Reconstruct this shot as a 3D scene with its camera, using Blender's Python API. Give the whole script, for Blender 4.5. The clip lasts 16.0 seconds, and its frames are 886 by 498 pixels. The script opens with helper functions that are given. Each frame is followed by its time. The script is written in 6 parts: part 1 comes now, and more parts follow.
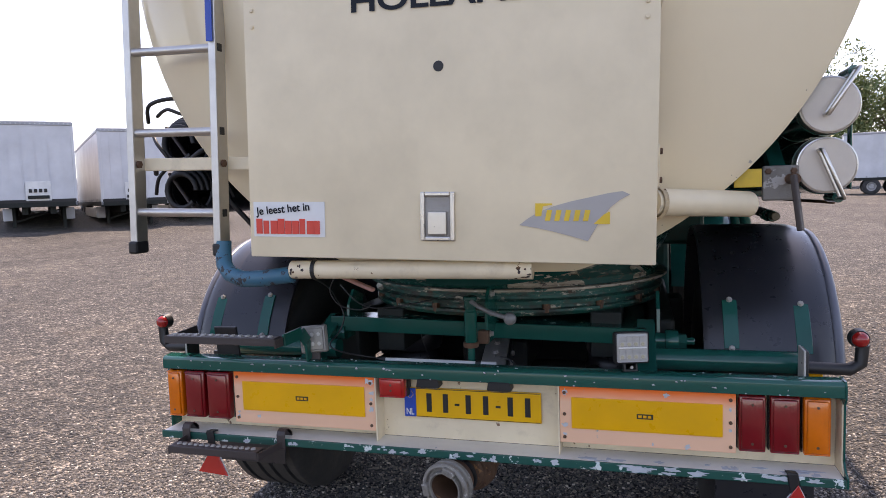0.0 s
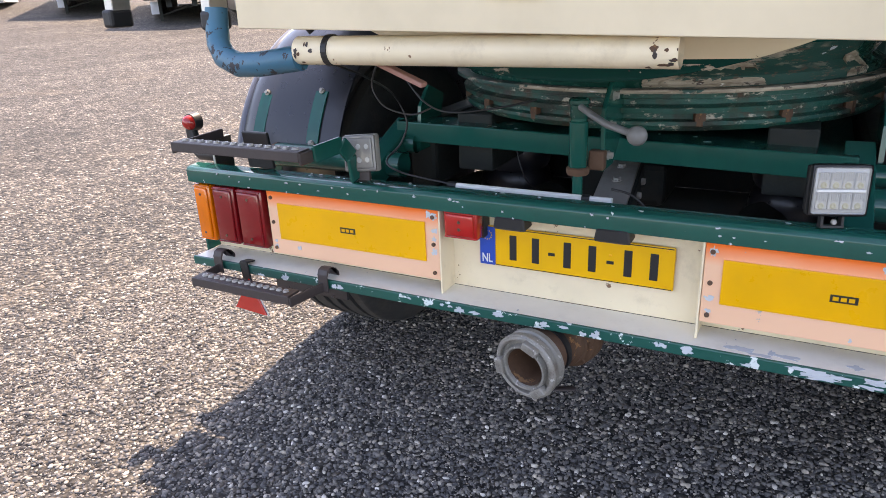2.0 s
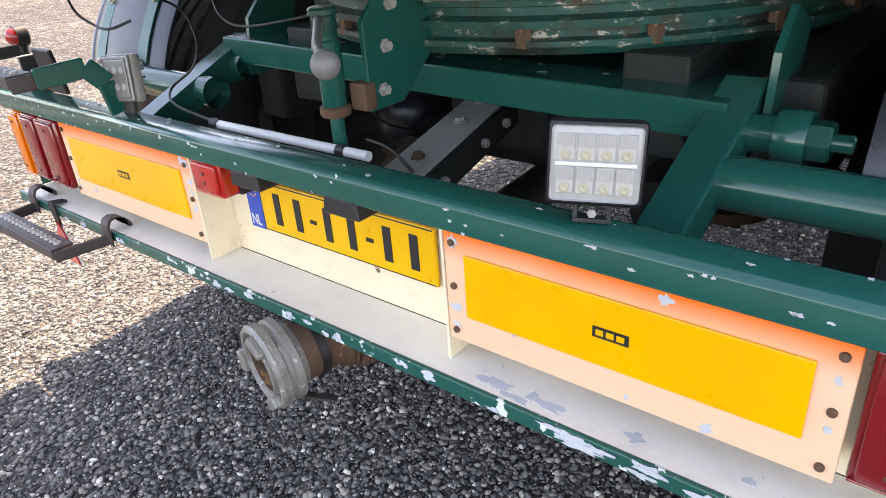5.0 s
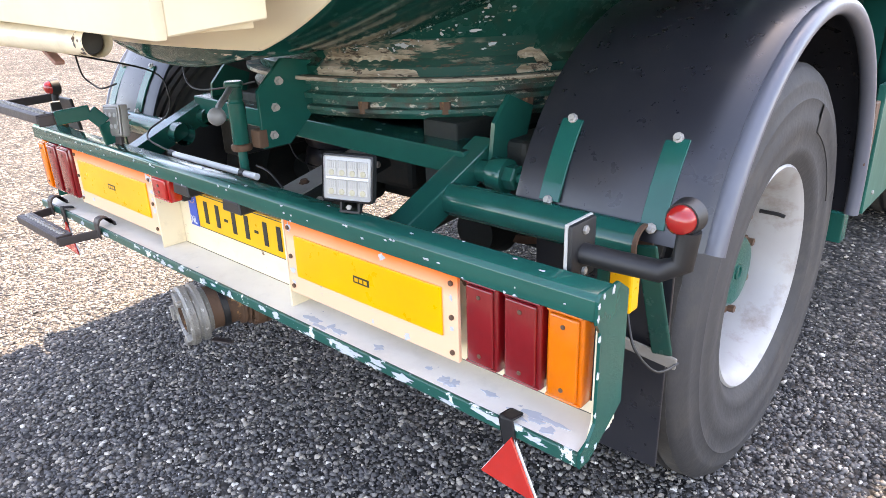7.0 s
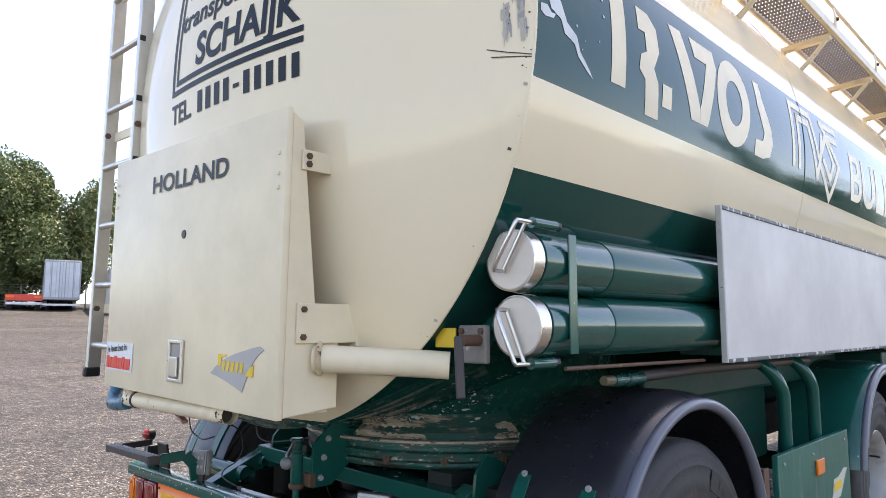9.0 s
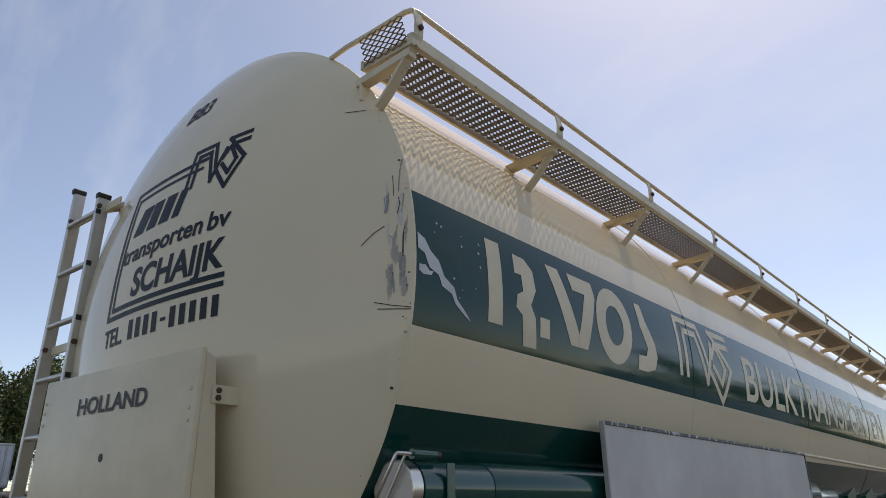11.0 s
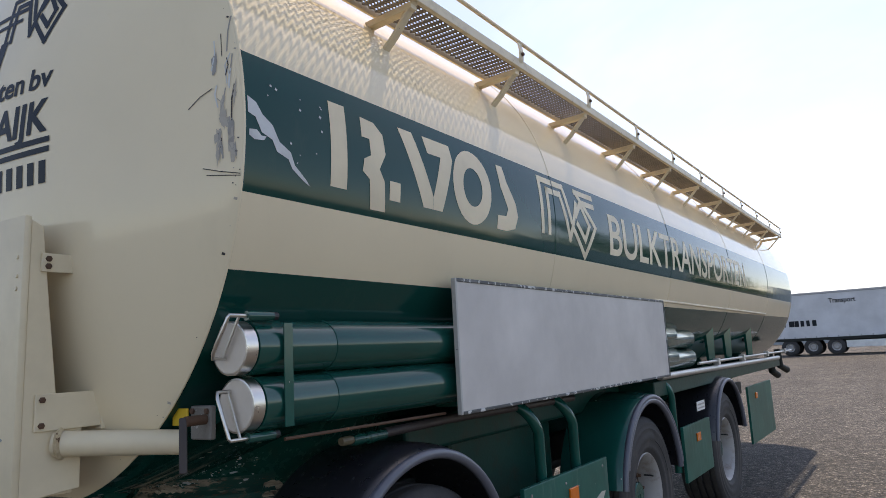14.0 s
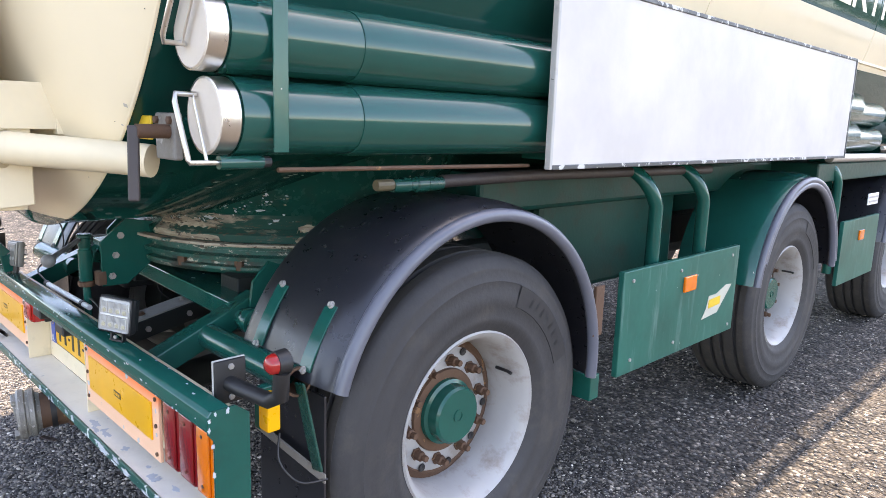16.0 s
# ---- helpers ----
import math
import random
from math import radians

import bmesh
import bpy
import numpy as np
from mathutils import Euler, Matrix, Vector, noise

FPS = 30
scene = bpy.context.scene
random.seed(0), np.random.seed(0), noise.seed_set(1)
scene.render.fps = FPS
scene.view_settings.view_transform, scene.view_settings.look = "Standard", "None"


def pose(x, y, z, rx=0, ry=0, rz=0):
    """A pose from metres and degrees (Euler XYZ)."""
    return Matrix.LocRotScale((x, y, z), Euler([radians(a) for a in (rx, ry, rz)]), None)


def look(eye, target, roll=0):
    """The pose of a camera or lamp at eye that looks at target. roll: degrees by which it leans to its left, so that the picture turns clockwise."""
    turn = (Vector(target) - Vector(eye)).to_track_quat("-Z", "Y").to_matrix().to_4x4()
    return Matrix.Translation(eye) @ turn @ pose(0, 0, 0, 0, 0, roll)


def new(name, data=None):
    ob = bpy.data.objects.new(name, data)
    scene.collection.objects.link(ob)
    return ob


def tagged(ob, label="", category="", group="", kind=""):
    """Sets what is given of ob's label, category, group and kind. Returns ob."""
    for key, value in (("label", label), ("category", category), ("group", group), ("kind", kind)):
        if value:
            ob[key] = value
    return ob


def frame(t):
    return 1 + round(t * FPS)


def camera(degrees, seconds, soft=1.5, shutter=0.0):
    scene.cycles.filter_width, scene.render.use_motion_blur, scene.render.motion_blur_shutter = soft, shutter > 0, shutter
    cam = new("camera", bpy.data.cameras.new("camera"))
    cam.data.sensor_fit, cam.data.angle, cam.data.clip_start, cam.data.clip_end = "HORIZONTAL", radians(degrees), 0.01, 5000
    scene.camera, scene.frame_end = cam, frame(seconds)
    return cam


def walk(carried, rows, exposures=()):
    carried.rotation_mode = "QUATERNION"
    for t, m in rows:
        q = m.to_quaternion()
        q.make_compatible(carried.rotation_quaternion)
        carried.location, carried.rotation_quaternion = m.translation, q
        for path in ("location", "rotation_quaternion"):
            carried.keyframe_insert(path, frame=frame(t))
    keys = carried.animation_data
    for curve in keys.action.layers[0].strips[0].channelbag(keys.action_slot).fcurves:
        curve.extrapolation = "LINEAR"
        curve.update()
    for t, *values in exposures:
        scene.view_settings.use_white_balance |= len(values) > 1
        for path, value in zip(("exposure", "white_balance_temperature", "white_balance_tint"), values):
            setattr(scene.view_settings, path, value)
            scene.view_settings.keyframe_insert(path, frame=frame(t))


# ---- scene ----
cam = camera(65.3, 16.0, soft=0.55)
PATH = [
    (0, (0.58, -2.331, 1.477), (0.033, -0.415, 1.309), -1.9),
    (0.5, (0.582, -2.201, 1.441), (0.007, -0.316, 1.101), -2.5),
    (1, (0.506, -1.947, 1.413), (-0.206, -0.154, 0.889), -1.8),
    (1.5, (0.463, -1.769, 1.386), (-0.315, -0.044, 0.74), -2.3),
    (2, (0.476, -1.545, 1.351), (-0.411, 0.103, 0.646), -2.5),
    (2.5, (0.542, -1.344, 1.325), (-0.382, 0.234, 0.514), -2.7),
    (3, (0.565, -1.143, 1.267), (-0.406, 0.381, 0.41), -3.6),
    (3.5, (0.578, -0.931, 1.234), (-0.39, 0.541, 0.288), -2.0),
    (4, (0.656, -0.829, 1.232), (-0.338, 0.653, 0.327), -4.0),
    (4.5, (0.798, -0.745, 1.236), (-0.315, 0.665, 0.355), -3.0),
    (5, (0.921, -0.718, 1.238), (-0.239, 0.638, 0.335), -4.4),
    (5.2, (0.982, -0.727, 1.24), (-0.18, 0.629, 0.34), -4.0),
    (7.3, (1.77, -1.006, 1.365), (0.504, 0.386, 0.686), -1.1),
    (7.5, (1.824, -1.079, 1.381), (0.558, 0.335, 0.751), -0.7),
    (8, (1.974, -1.28, 1.441), (0.704, 0.17, 0.91), 0.9),
    (8.5, (2.101, -1.379, 1.487), (0.788, 0.111, 1.251), 0.9),
    (9, (2.292, -1.479, 1.514), (0.917, -0.044, 1.739), -0.1),
    (9.5, (2.406, -1.545, 1.541), (1.055, -0.195, 2.135), -0.4),
    (9.7, (2.445, -1.577, 1.519), (1.126, -0.263, 2.25), -0.4),
    (11.8, (2.773, -1.565, 1.688), (1.61, -0.074, 2.338), -1.0),
    (12, (2.788, -1.552, 1.688), (1.635, -0.045, 2.319), -1.4),
    (12.5, (2.82, -1.504, 1.68), (1.699, 0.06, 2.225), -1.6),
    (13, (2.847, -1.461, 1.668), (1.75, 0.142, 2.145), -2.2),
    (13.5, (2.866, -1.443, 1.661), (1.78, 0.193, 2.043), -2.4),
    (14, (2.922, -1.429, 1.643), (1.814, 0.209, 1.943), -3.0),
    (14.5, (2.922, -1.365, 1.606), (1.768, 0.268, 1.678), -1.3),
    (15, (2.798, -1.186, 1.555), (1.612, 0.418, 1.42), 0.8),
    (15.5, (2.642, -0.927, 1.546), (1.389, 0.604, 1.248), 2.7),
    (16, (2.591, -0.683, 1.52), (1.196, 0.704, 1.158), 1.9),
]
walk(cam, [(t, look(eye, target, roll)) for t, eye, target, roll in PATH],
     exposures=[(0, 1.78, 8000, 25), (1, 2.44, 8000, 24), (2, 2.60, 8300, 22), (3.5, 2.9, 8900, 21), (5, 3.12, 9000, 21), (7.5, 3.42, 8700, 20), (8, 3.0, 8600, 20), (8.5, 2.65, 8100, 18), (9, 2.15, 7800, 18),
                (9.5, 1.5, 7700, 18), (12, 0.32, 8000, 11), (13, 0.52, 7800, 14), (13.5, 0.88, 7850, 18), (14, 1.1, 7700, 16), (14.5, 1.55, 7900, 18), (15, 2.32, 8100, 19), (15.5, 2.65, 8000, 19), (16, 2.97, 8200, 19)])

# ---- daylight ----
SUN = Vector((-0.10, 0.55, 1.0)).normalized()
world = bpy.data.worlds.new("daylight")
scene.world = world
world.use_nodes = True
wn = world.node_tree
sky = wn.nodes.new("ShaderNodeTexSky")
sky.sky_type = "NISHITA"
sky.sun_disc = False
sky.sun_elevation = math.asin(SUN.z)
sky.sun_rotation = math.atan2(SUN.x, SUN.y)
sky.air_density, sky.dust_density, sky.ozone_density = 0.75, 0.7, 1.0
cirrus_at = wn.nodes.new("ShaderNodeTexCoord")
cirrus_map = wn.nodes.new("ShaderNodeMapping")
cirrus_map.inputs["Rotation"].default_value = (0.3, 0.5, 0.6)
cirrus_map.inputs["Scale"].default_value = (1.0, 5.0, 2.2)
cirrus = wn.nodes.new("ShaderNodeTexNoise")
cirrus.inputs["Scale"].default_value, cirrus.inputs["Detail"].default_value, cirrus.inputs["Roughness"].default_value = 1.6, 6.0, 0.55
veil = wn.nodes.new("ShaderNodeMapRange")
veil.inputs["From Min"].default_value, veil.inputs["From Max"].default_value, veil.inputs["To Max"].default_value = 0.48, 0.78, 0.30
haze = wn.nodes.new("ShaderNodeMix")
haze.data_type = "RGBA"
haze.inputs[7].default_value = (4.6, 5.0, 5.4, 1)
wn.links.new(cirrus_at.outputs["Generated"], cirrus_map.inputs[0])
wn.links.new(cirrus_map.outputs[0], cirrus.inputs["Vector"])
wn.links.new(cirrus.outputs["Fac"], veil.inputs["Value"])
wn.links.new(veil.outputs["Result"], haze.inputs[0])
wn.links.new(sky.outputs[0], haze.inputs[6])
wn.links.new(haze.outputs[2], wn.nodes["Background"].inputs[0])
wn.nodes["Background"].inputs[1].default_value = 0.14
sun = new("sun", bpy.data.lights.new("sun", "SUN"))
sun.data.energy, sun.data.angle, sun.data.color = 2.25, radians(0.6), (1.0, 0.95, 0.87)
sun.matrix_world = look(SUN * 60, (0, 0, 0))


# ---- materials ----
class Nodes:
    """A short way to write a node material."""

    def __init__(self, name):
        self.m = bpy.data.materials.new(name)
        self.m.use_nodes = True
        self.t = self.m.node_tree
        self.b = self.t.nodes["Principled BSDF"]
        self.xyz = self.n("ShaderNodeTexCoord").outputs["Object"]

    def n(self, kind, bands_direction=""):
        node = self.t.nodes.new(kind)
        if bands_direction:
            node.bands_direction = bands_direction
        return node

    def link(self, a, b):
        self.t.links.new(a, b)

    def put(self, node, **kw):
        for k, v in kw.items():
            s = node.inputs[k]
            if hasattr(v, "links"):
                self.link(v, s)
            else:
                s.default_value = v
        return node

    def noise(self, scale, detail=4.0, rough=0.6, vec=None, stretch=None):
        v = vec or self.xyz
        if stretch:
            mp = self.n("ShaderNodeMapping")
            self.link(v, mp.inputs[0])
            mp.inputs["Scale"].default_value = stretch
            v = mp.outputs[0]
        nd = self.put(self.n("ShaderNodeTexNoise"), Scale=scale, Detail=detail, Roughness=rough)
        self.link(v, nd.inputs["Vector"])
        return nd.outputs["Fac"]

    def ramp(self, fac, *stops):
        r = self.n("ShaderNodeValToRGB")
        self.link(fac, r.inputs[0])
        e = r.color_ramp.elements
        while len(e) < len(stops):
            e.new(0.5)
        for el, (p, c) in zip(e, stops):
            el.position = p
            el.color = (c, c, c, 1) if isinstance(c, (int, float)) else (*c, 1)
        return r.outputs[0]

    def mix(self, fac, a, b, mode="MIX"):
        x = self.n("ShaderNodeMix")
        x.data_type, x.blend_type = "RGBA", mode
        for s, v in ((x.inputs[0], fac), (x.inputs[6], a), (x.inputs[7], b)):
            if hasattr(v, "links"):
                self.link(v, s)
            else:
                s.default_value = (*v, 1) if isinstance(v, tuple) else v
        return x.outputs[2]

    def math(self, op, a, b=0.0):
        x = self.n("ShaderNodeMath")
        x.operation = op
        for s, v in zip(x.inputs, (a, b)):
            if hasattr(v, "links"):
                self.link(v, s)
            else:
                s.default_value = v
        return x.outputs[0]

    def bump(self, h, strength=0.3, dist=0.01):
        x = self.put(self.n("ShaderNodeBump"), Strength=strength, Distance=dist)
        self.link(h, x.inputs["Height"])
        self.link(x.outputs[0], self.b.inputs["Normal"])

    def done(self, **kw):
        for k, v in kw.items():
            k = k.replace("_", " ")
            s = self.b.inputs[k]
            if hasattr(v, "links"):
                self.link(v, s)
            else:
                s.default_value = (*v, 1) if isinstance(v, tuple) else v
        return self.m


def painted(name, colour, rough=0.35, dirt=(0.12, 0.10, 0.08), dirty=0.25, chip=None, chips=0.0, coat=0.0, scale=1.0, relief=0.08, gloss=0.5):
    """Paint with faint blotches, grime and, where chips > 0, flaked spots of another colour."""
    k = Nodes(name)
    blot = k.ramp(k.noise(2.2 * scale, 5), (0.35, 0.86), (0.7, 1.06))
    c = k.mix(1.0, colour, blot, "MULTIPLY")
    grime = k.ramp(k.noise(7 * scale, 8, 0.7), (0.52, 0.0), (0.8, dirty))
    c = k.mix(grime, c, dirt)
    r = k.math("ADD", k.math("MULTIPLY", k.noise(25 * scale, 4), 0.2), rough - 0.1)
    if chips > 0:
        f = k.ramp(k.noise(22 * scale, 6, 0.62), (1 - chips - 0.012, 0.0), (1 - chips, 1.0))
        c = k.mix(f, c, chip)
        r = k.math("ADD", r, k.math("MULTIPLY", f, 0.25))
    k.bump(k.noise(60 * scale, 3), relief, 0.004)
    return k.done(Base_Color=c, Roughness=r, Coat_Weight=coat, Coat_Roughness=0.08, Specular_IOR_Level=gloss)


CREAM_C = (0.81, 0.685, 0.48)
GREEN_C = (0.0015, 0.083, 0.064)
CREAM = painted("cream_paint", CREAM_C, 0.36, (0.40, 0.31, 0.19), 0.10, relief=0.03, gloss=0.2)
CREAM_WORN = painted("worn_cream_paint", CREAM_C, 0.45, (0.16, 0.10, 0.06), 0.45, (0.20, 0.11, 0.06), 0.31)
LEDGE = painted("worn_white_paint", (0.84, 0.79, 0.69), 0.45, (0.25, 0.22, 0.18), 0.3, (0.40, 0.41, 0.44), 0.30)
GREEN = painted("green_paint", GREEN_C, 0.16, (0.012, 0.030, 0.024), 0.35, (0.50, 0.56, 0.52), 0.265, relief=0.03, gloss=0.45)
GREEN_SMOOTH = painted("smooth_green_paint", (0.003, 0.070, 0.055), 0.15, (0.02, 0.035, 0.03), 0.14, coat=0.3, relief=0.02, gloss=0.45)
GREEN_WORN = painted("flaking_green_paint", (0.003, 0.062, 0.047), 0.26, (0.05, 0.036, 0.024), 0.55, (0.46, 0.44, 0.38), 0.275, relief=0.2)
GREEN_BELLY = painted("grimy_green_belly", (0.003, 0.050, 0.038), 0.36, (0.035, 0.022, 0.014), 0.85, (0.40, 0.42, 0.38), 0.245, relief=0.15, gloss=0.22)
GREEN_LIP = painted("chipped_green_edge", GREEN_C, 0.35, (0.05, 0.06, 0.05), 0.2, (0.62, 0.68, 0.66), 0.40)
def panel_paint():
    """Flat green panel paint with rubbed vertical streaks and pale nicks."""
    k = Nodes("green_panel")
    c = k.mix(1.0, (0.006, 0.105, 0.080), k.ramp(k.noise(2.5, 5), (0.35, 0.75), (0.7, 1.2)), "MULTIPLY")
    c = k.mix(k.ramp(k.noise(16, 7, 0.7, stretch=(1, 1, 0.12)), (0.56, 0.0), (0.74, 0.55)), c, (0.16, 0.27, 0.24))
    c = k.mix(k.ramp(k.noise(26, 6, 0.65), (0.70, 0.0), (0.715, 1.0)), c, (0.50, 0.56, 0.52))
    k.bump(k.noise(5, 3), 0.12, 0.02)
    return k.done(Base_Color=c, Roughness=0.33, Specular_IOR_Level=0.3)


GREEN_PANEL = panel_paint()
BLUE_PAINT = painted("blue_green_paint", (0.02, 0.13, 0.20), 0.42, (0.08, 0.05, 0.03), 0.35, (0.025, 0.025, 0.03), 0.40, scale=1.6)
DARK = painted("grimy_underbody", (0.022, 0.026, 0.024), 0.6, (0.055, 0.042, 0.030), 0.6, relief=0.4, gloss=0.2)
RUST = painted("rusty_iron", (0.11, 0.055, 0.03), 0.75, (0.03, 0.02, 0.015), 0.7, (0.25, 0.13, 0.06), 0.36, relief=0.5)
BROWN_STEEL = painted("brown_step_steel", (0.045, 0.034, 0.032), 0.55, (0.09, 0.06, 0.05), 0.4, relief=0.3)
STEEL = painted("bare_steel", (0.33, 0.31, 0.28), 0.45, (0.14, 0.09, 0.05), 0.5, relief=0.2)
RUBBER = painted("black_plastic", (0.017, 0.0175, 0.022), 0.30, (0.060, 0.054, 0.048), 0.35, relief=0.03, gloss=0.6)
TYRE = painted("tyre_rubber", (0.032, 0.031, 0.032), 0.7, (0.085, 0.072, 0.058), 0.6, relief=0.35)
TREAD_DIRT = painted("dusty_tread", (0.05, 0.045, 0.04), 0.9, (0.12, 0.10, 0.08), 0.6, relief=0.5)
RIM = painted("silver_rim_paint", (0.37, 0.36, 0.35), 0.38, (0.15, 0.09, 0.05), 0.9)
BOARD = painted("white_board", (0.61, 0.575, 0.54), 0.45, (0.5, 0.48, 0.45), 0.12, gloss=0.15)
BOARD_EDGE = painted("worn_board_edge", (0.06, 0.065, 0.065), 0.5, (0.3, 0.3, 0.28), 0.7, (0.55, 0.55, 0.53), 0.42)
PALE_EDGE = painted("pale_board_edge", (0.46, 0.45, 0.42), 0.5, (0.08, 0.075, 0.07), 0.8, (0.07, 0.07, 0.07), 0.33)
BLACK = painted("black_fitting", (0.012, 0.012, 0.013), 0.5, (0.05, 0.05, 0.05), 0.3)
GREY_INK = painted("dark_blue_ink", (0.006, 0.010, 0.016), 0.4, dirty=0.1, gloss=0.2)
def border_paint():
    """A fluorescent border, still orange along its top and bleached to peach below, with grey flaked spots."""
    k = Nodes("orange_border")
    sp = k.n("ShaderNodeSeparateXYZ")
    k.link(k.xyz, sp.inputs[0])
    edge = k.math("ADD", sp.outputs[2], k.math("MULTIPLY", k.noise(4, 3), 0.02))
    c = k.mix(k.ramp(k.math("MULTIPLY", k.math("SUBTRACT", edge, 0.757), 20.0), (0.0, 0.0), (0.95, 1.0)), (0.86, 0.50, 0.32), (0.95, 0.16, 0.01))
    c = k.mix(k.ramp(k.noise(19, 6, 0.65), (0.67, 0.0), (0.685, 1.0)), c, (0.36, 0.36, 0.37))
    return k.done(Base_Color=c, Roughness=0.45)


ORANGE_EDGE = border_paint()
YELLOW = painted("yellow_reflector", (0.92, 0.44, 0.002), 0.3, (0.6, 0.35, 0.02), 0.15, coat=0.3)
PLATE_Y = painted("yellow_plate", (0.90, 0.46, 0.004), 0.35, (0.5, 0.3, 0.03), 0.25)
EU_BLUE = painted("plate_blue", (0.008, 0.07, 0.42), 0.35, dirty=0.1)
WHITE_PLASTIC = painted("white_plastic", (0.74, 0.74, 0.72), 0.4, dirty=0.15)
RED_STICKER = painted("red_print", (0.75, 0.06, 0.035), 0.4, dirty=0.1)
GREY_STICKER = painted("grey_sticker", (0.40, 0.375, 0.35), 0.45, dirty=0.2)
STICKER_Y = painted("yellow_sticker", (0.75, 0.48, 0.03), 0.45, dirty=0.3)
ALU_SCRAPED = painted("scraped_alloy", (0.62, 0.63, 0.62), 0.5, (0.25, 0.24, 0.22), 0.5)


def metal(name, colour, rough=0.3, scratch=0.25):
    k = Nodes(name)
    c = k.mix(k.ramp(k.noise(9, 7, 0.7), (0.45, 0.0), (0.75, scratch)), colour, (colour[0] * 0.45, colour[1] * 0.42, colour[2] * 0.38))
    r = k.math("ADD", k.math("MULTIPLY", k.noise(40, 5), 0.3), rough - 0.15)
    k.bump(k.noise(90, 3), 0.08, 0.003)
    return k.done(Base_Color=c, Roughness=r, Metallic=1.0)


ALU = metal("aluminium", (0.60, 0.58, 0.55), 0.45)
CHROME = metal("brushed_steel", (0.66, 0.63, 0.58), 0.32, 0.15)
ALU_CAST = painted("cast_aluminium", (0.22, 0.205, 0.18), 0.34, (0.06, 0.035, 0.02), 1.0, (0.42, 0.40, 0.37), 0.38, relief=0.6, scale=3.0, gloss=0.9)
# beige stands for the gravel mirrored in the steel lid face
LID_REFLECTION = painted("lid_reflection", (0.66, 0.58, 0.49), 0.36, (0.35, 0.3, 0.23), 0.25)


def lens(name, colour, rough=0.18):
    """A moulded lamp lens: coloured plastic with fine ribs."""
    k = Nodes(name)
    w = k.put(k.n("ShaderNodeTexWave", bands_direction="X"), Scale=70.0)
    k.link(k.xyz, w.inputs["Vector"])
    k.bump(w.outputs["Fac"], 0.10, 0.002)
    c = k.mix(k.ramp(k.noise(12, 5), (0.3, 0.0), (0.8, 0.55)), colour, tuple(x * 0.55 for x in colour))
    return k.done(Base_Color=c, Roughness=rough, Coat_Weight=0.5)


RED_LENS = lens("red_lens", (0.23, 0.007, 0.010))
DOME_RED = painted("dome_red_lens", (0.36, 0.014, 0.012), 0.2, dirty=0.1, coat=0.4)
GRATING = painted("weathered_grating", (0.26, 0.215, 0.155), 0.6, (0.12, 0.08, 0.05), 0.6)
RED_BRIGHT = lens("bright_red_lens", (0.50, 0.016, 0.013))
PALE = lens("pale_bezel", (0.40, 0.40, 0.385), 0.3)
DUSTY = lens("dusty_lens", (0.20, 0.19, 0.175), 0.45)
AMBER = lens("amber_lens", (0.80, 0.165, 0.003))
CLEAR = lens("clear_lamp_lens", (0.36, 0.36, 0.345), 0.15)
REFLEX_RED = lens("red_reflex", (0.55, 0.03, 0.022))


def tank_paint():
    """Cream shell with a broad green band and a green belly, and small flakes."""
    k = Nodes("tank_paint")
    s = k.n("ShaderNodeSeparateXYZ")
    k.link(k.xyz, s.inputs[0])
    z, y = s.outputs[2], s.outputs[1]
    shell = k.math("GREATER_THAN", y, -0.045)
    band = k.math("MULTIPLY", k.math("GREATER_THAN", z, 2.175), k.math("LESS_THAN", z, 2.640))
    low = k.math("LESS_THAN", z, 1.938)
    green = k.math("MAXIMUM", k.math("MULTIPLY", k.math("MAXIMUM", band, low), shell), k.math("LESS_THAN", z, 1.200))
    blot = k.ramp(k.noise(1.7, 5), (0.35, 0.97), (0.7, 1.02))
    c = k.mix(green, CREAM_C, (0.002, 0.050, 0.040))
    c = k.mix(1.0, c, blot, "MULTIPLY")
    grime = k.ramp(k.noise(5, 9, 0.72, stretch=(1, 1, 0.35)), (0.58, 0.0), (0.90, 0.09))
    c = k.mix(grime, c, (0.30, 0.25, 0.17))
    spot = k.ramp(k.noise(31, 3, 0.5), (0.80, 0.0), (0.81, 1.0))
    c = k.mix(spot, c, (0.10, 0.075, 0.05))
    rub = k.math("MULTIPLY", k.math("LESS_THAN", z, 1.19), k.ramp(k.noise(9, 8, 0.7, stretch=(1, 0.4, 2)), (0.60, 0.0), (0.62, 1.0)))
    c = k.mix(rub, c, (0.42, 0.37, 0.30))
    r = k.math("ADD", k.math("MULTIPLY", k.noise(6, 3), 0.06), 0.05)
    k.bump(k.noise(2.4, 2), 0.05, 0.03)
    return k.done(Base_Color=c, Roughness=r, Specular_IOR_Level=0.28)


TANK = tank_paint()


def scraped():
    """Green paint worn through in brushed streaks to tan primer and metal."""
    k = Nodes("scraped_green")
    n = k.noise(5.5, 9, 0.72, stretch=(1, 1, 5))
    c = k.mix(k.ramp(n, (0.50, 0.0), (0.54, 1.0)), (0.004, 0.055, 0.042), (0.34, 0.28, 0.215))
    c = k.mix(k.ramp(k.noise(3.1, 4, 0.6), (0.46, 0.0), (0.53, 1.0)), (0.004, 0.055, 0.042), c)
    c = k.mix(k.ramp(k.noise(24, 7, 0.7, stretch=(1, 1, 4)), (0.56, 0.0), (0.62, 1.0)), c, (0.09, 0.06, 0.04))
    k.bump(n, 0.3, 0.01)
    return k.done(Base_Color=c, Roughness=0.65)


SCRAPED = scraped()


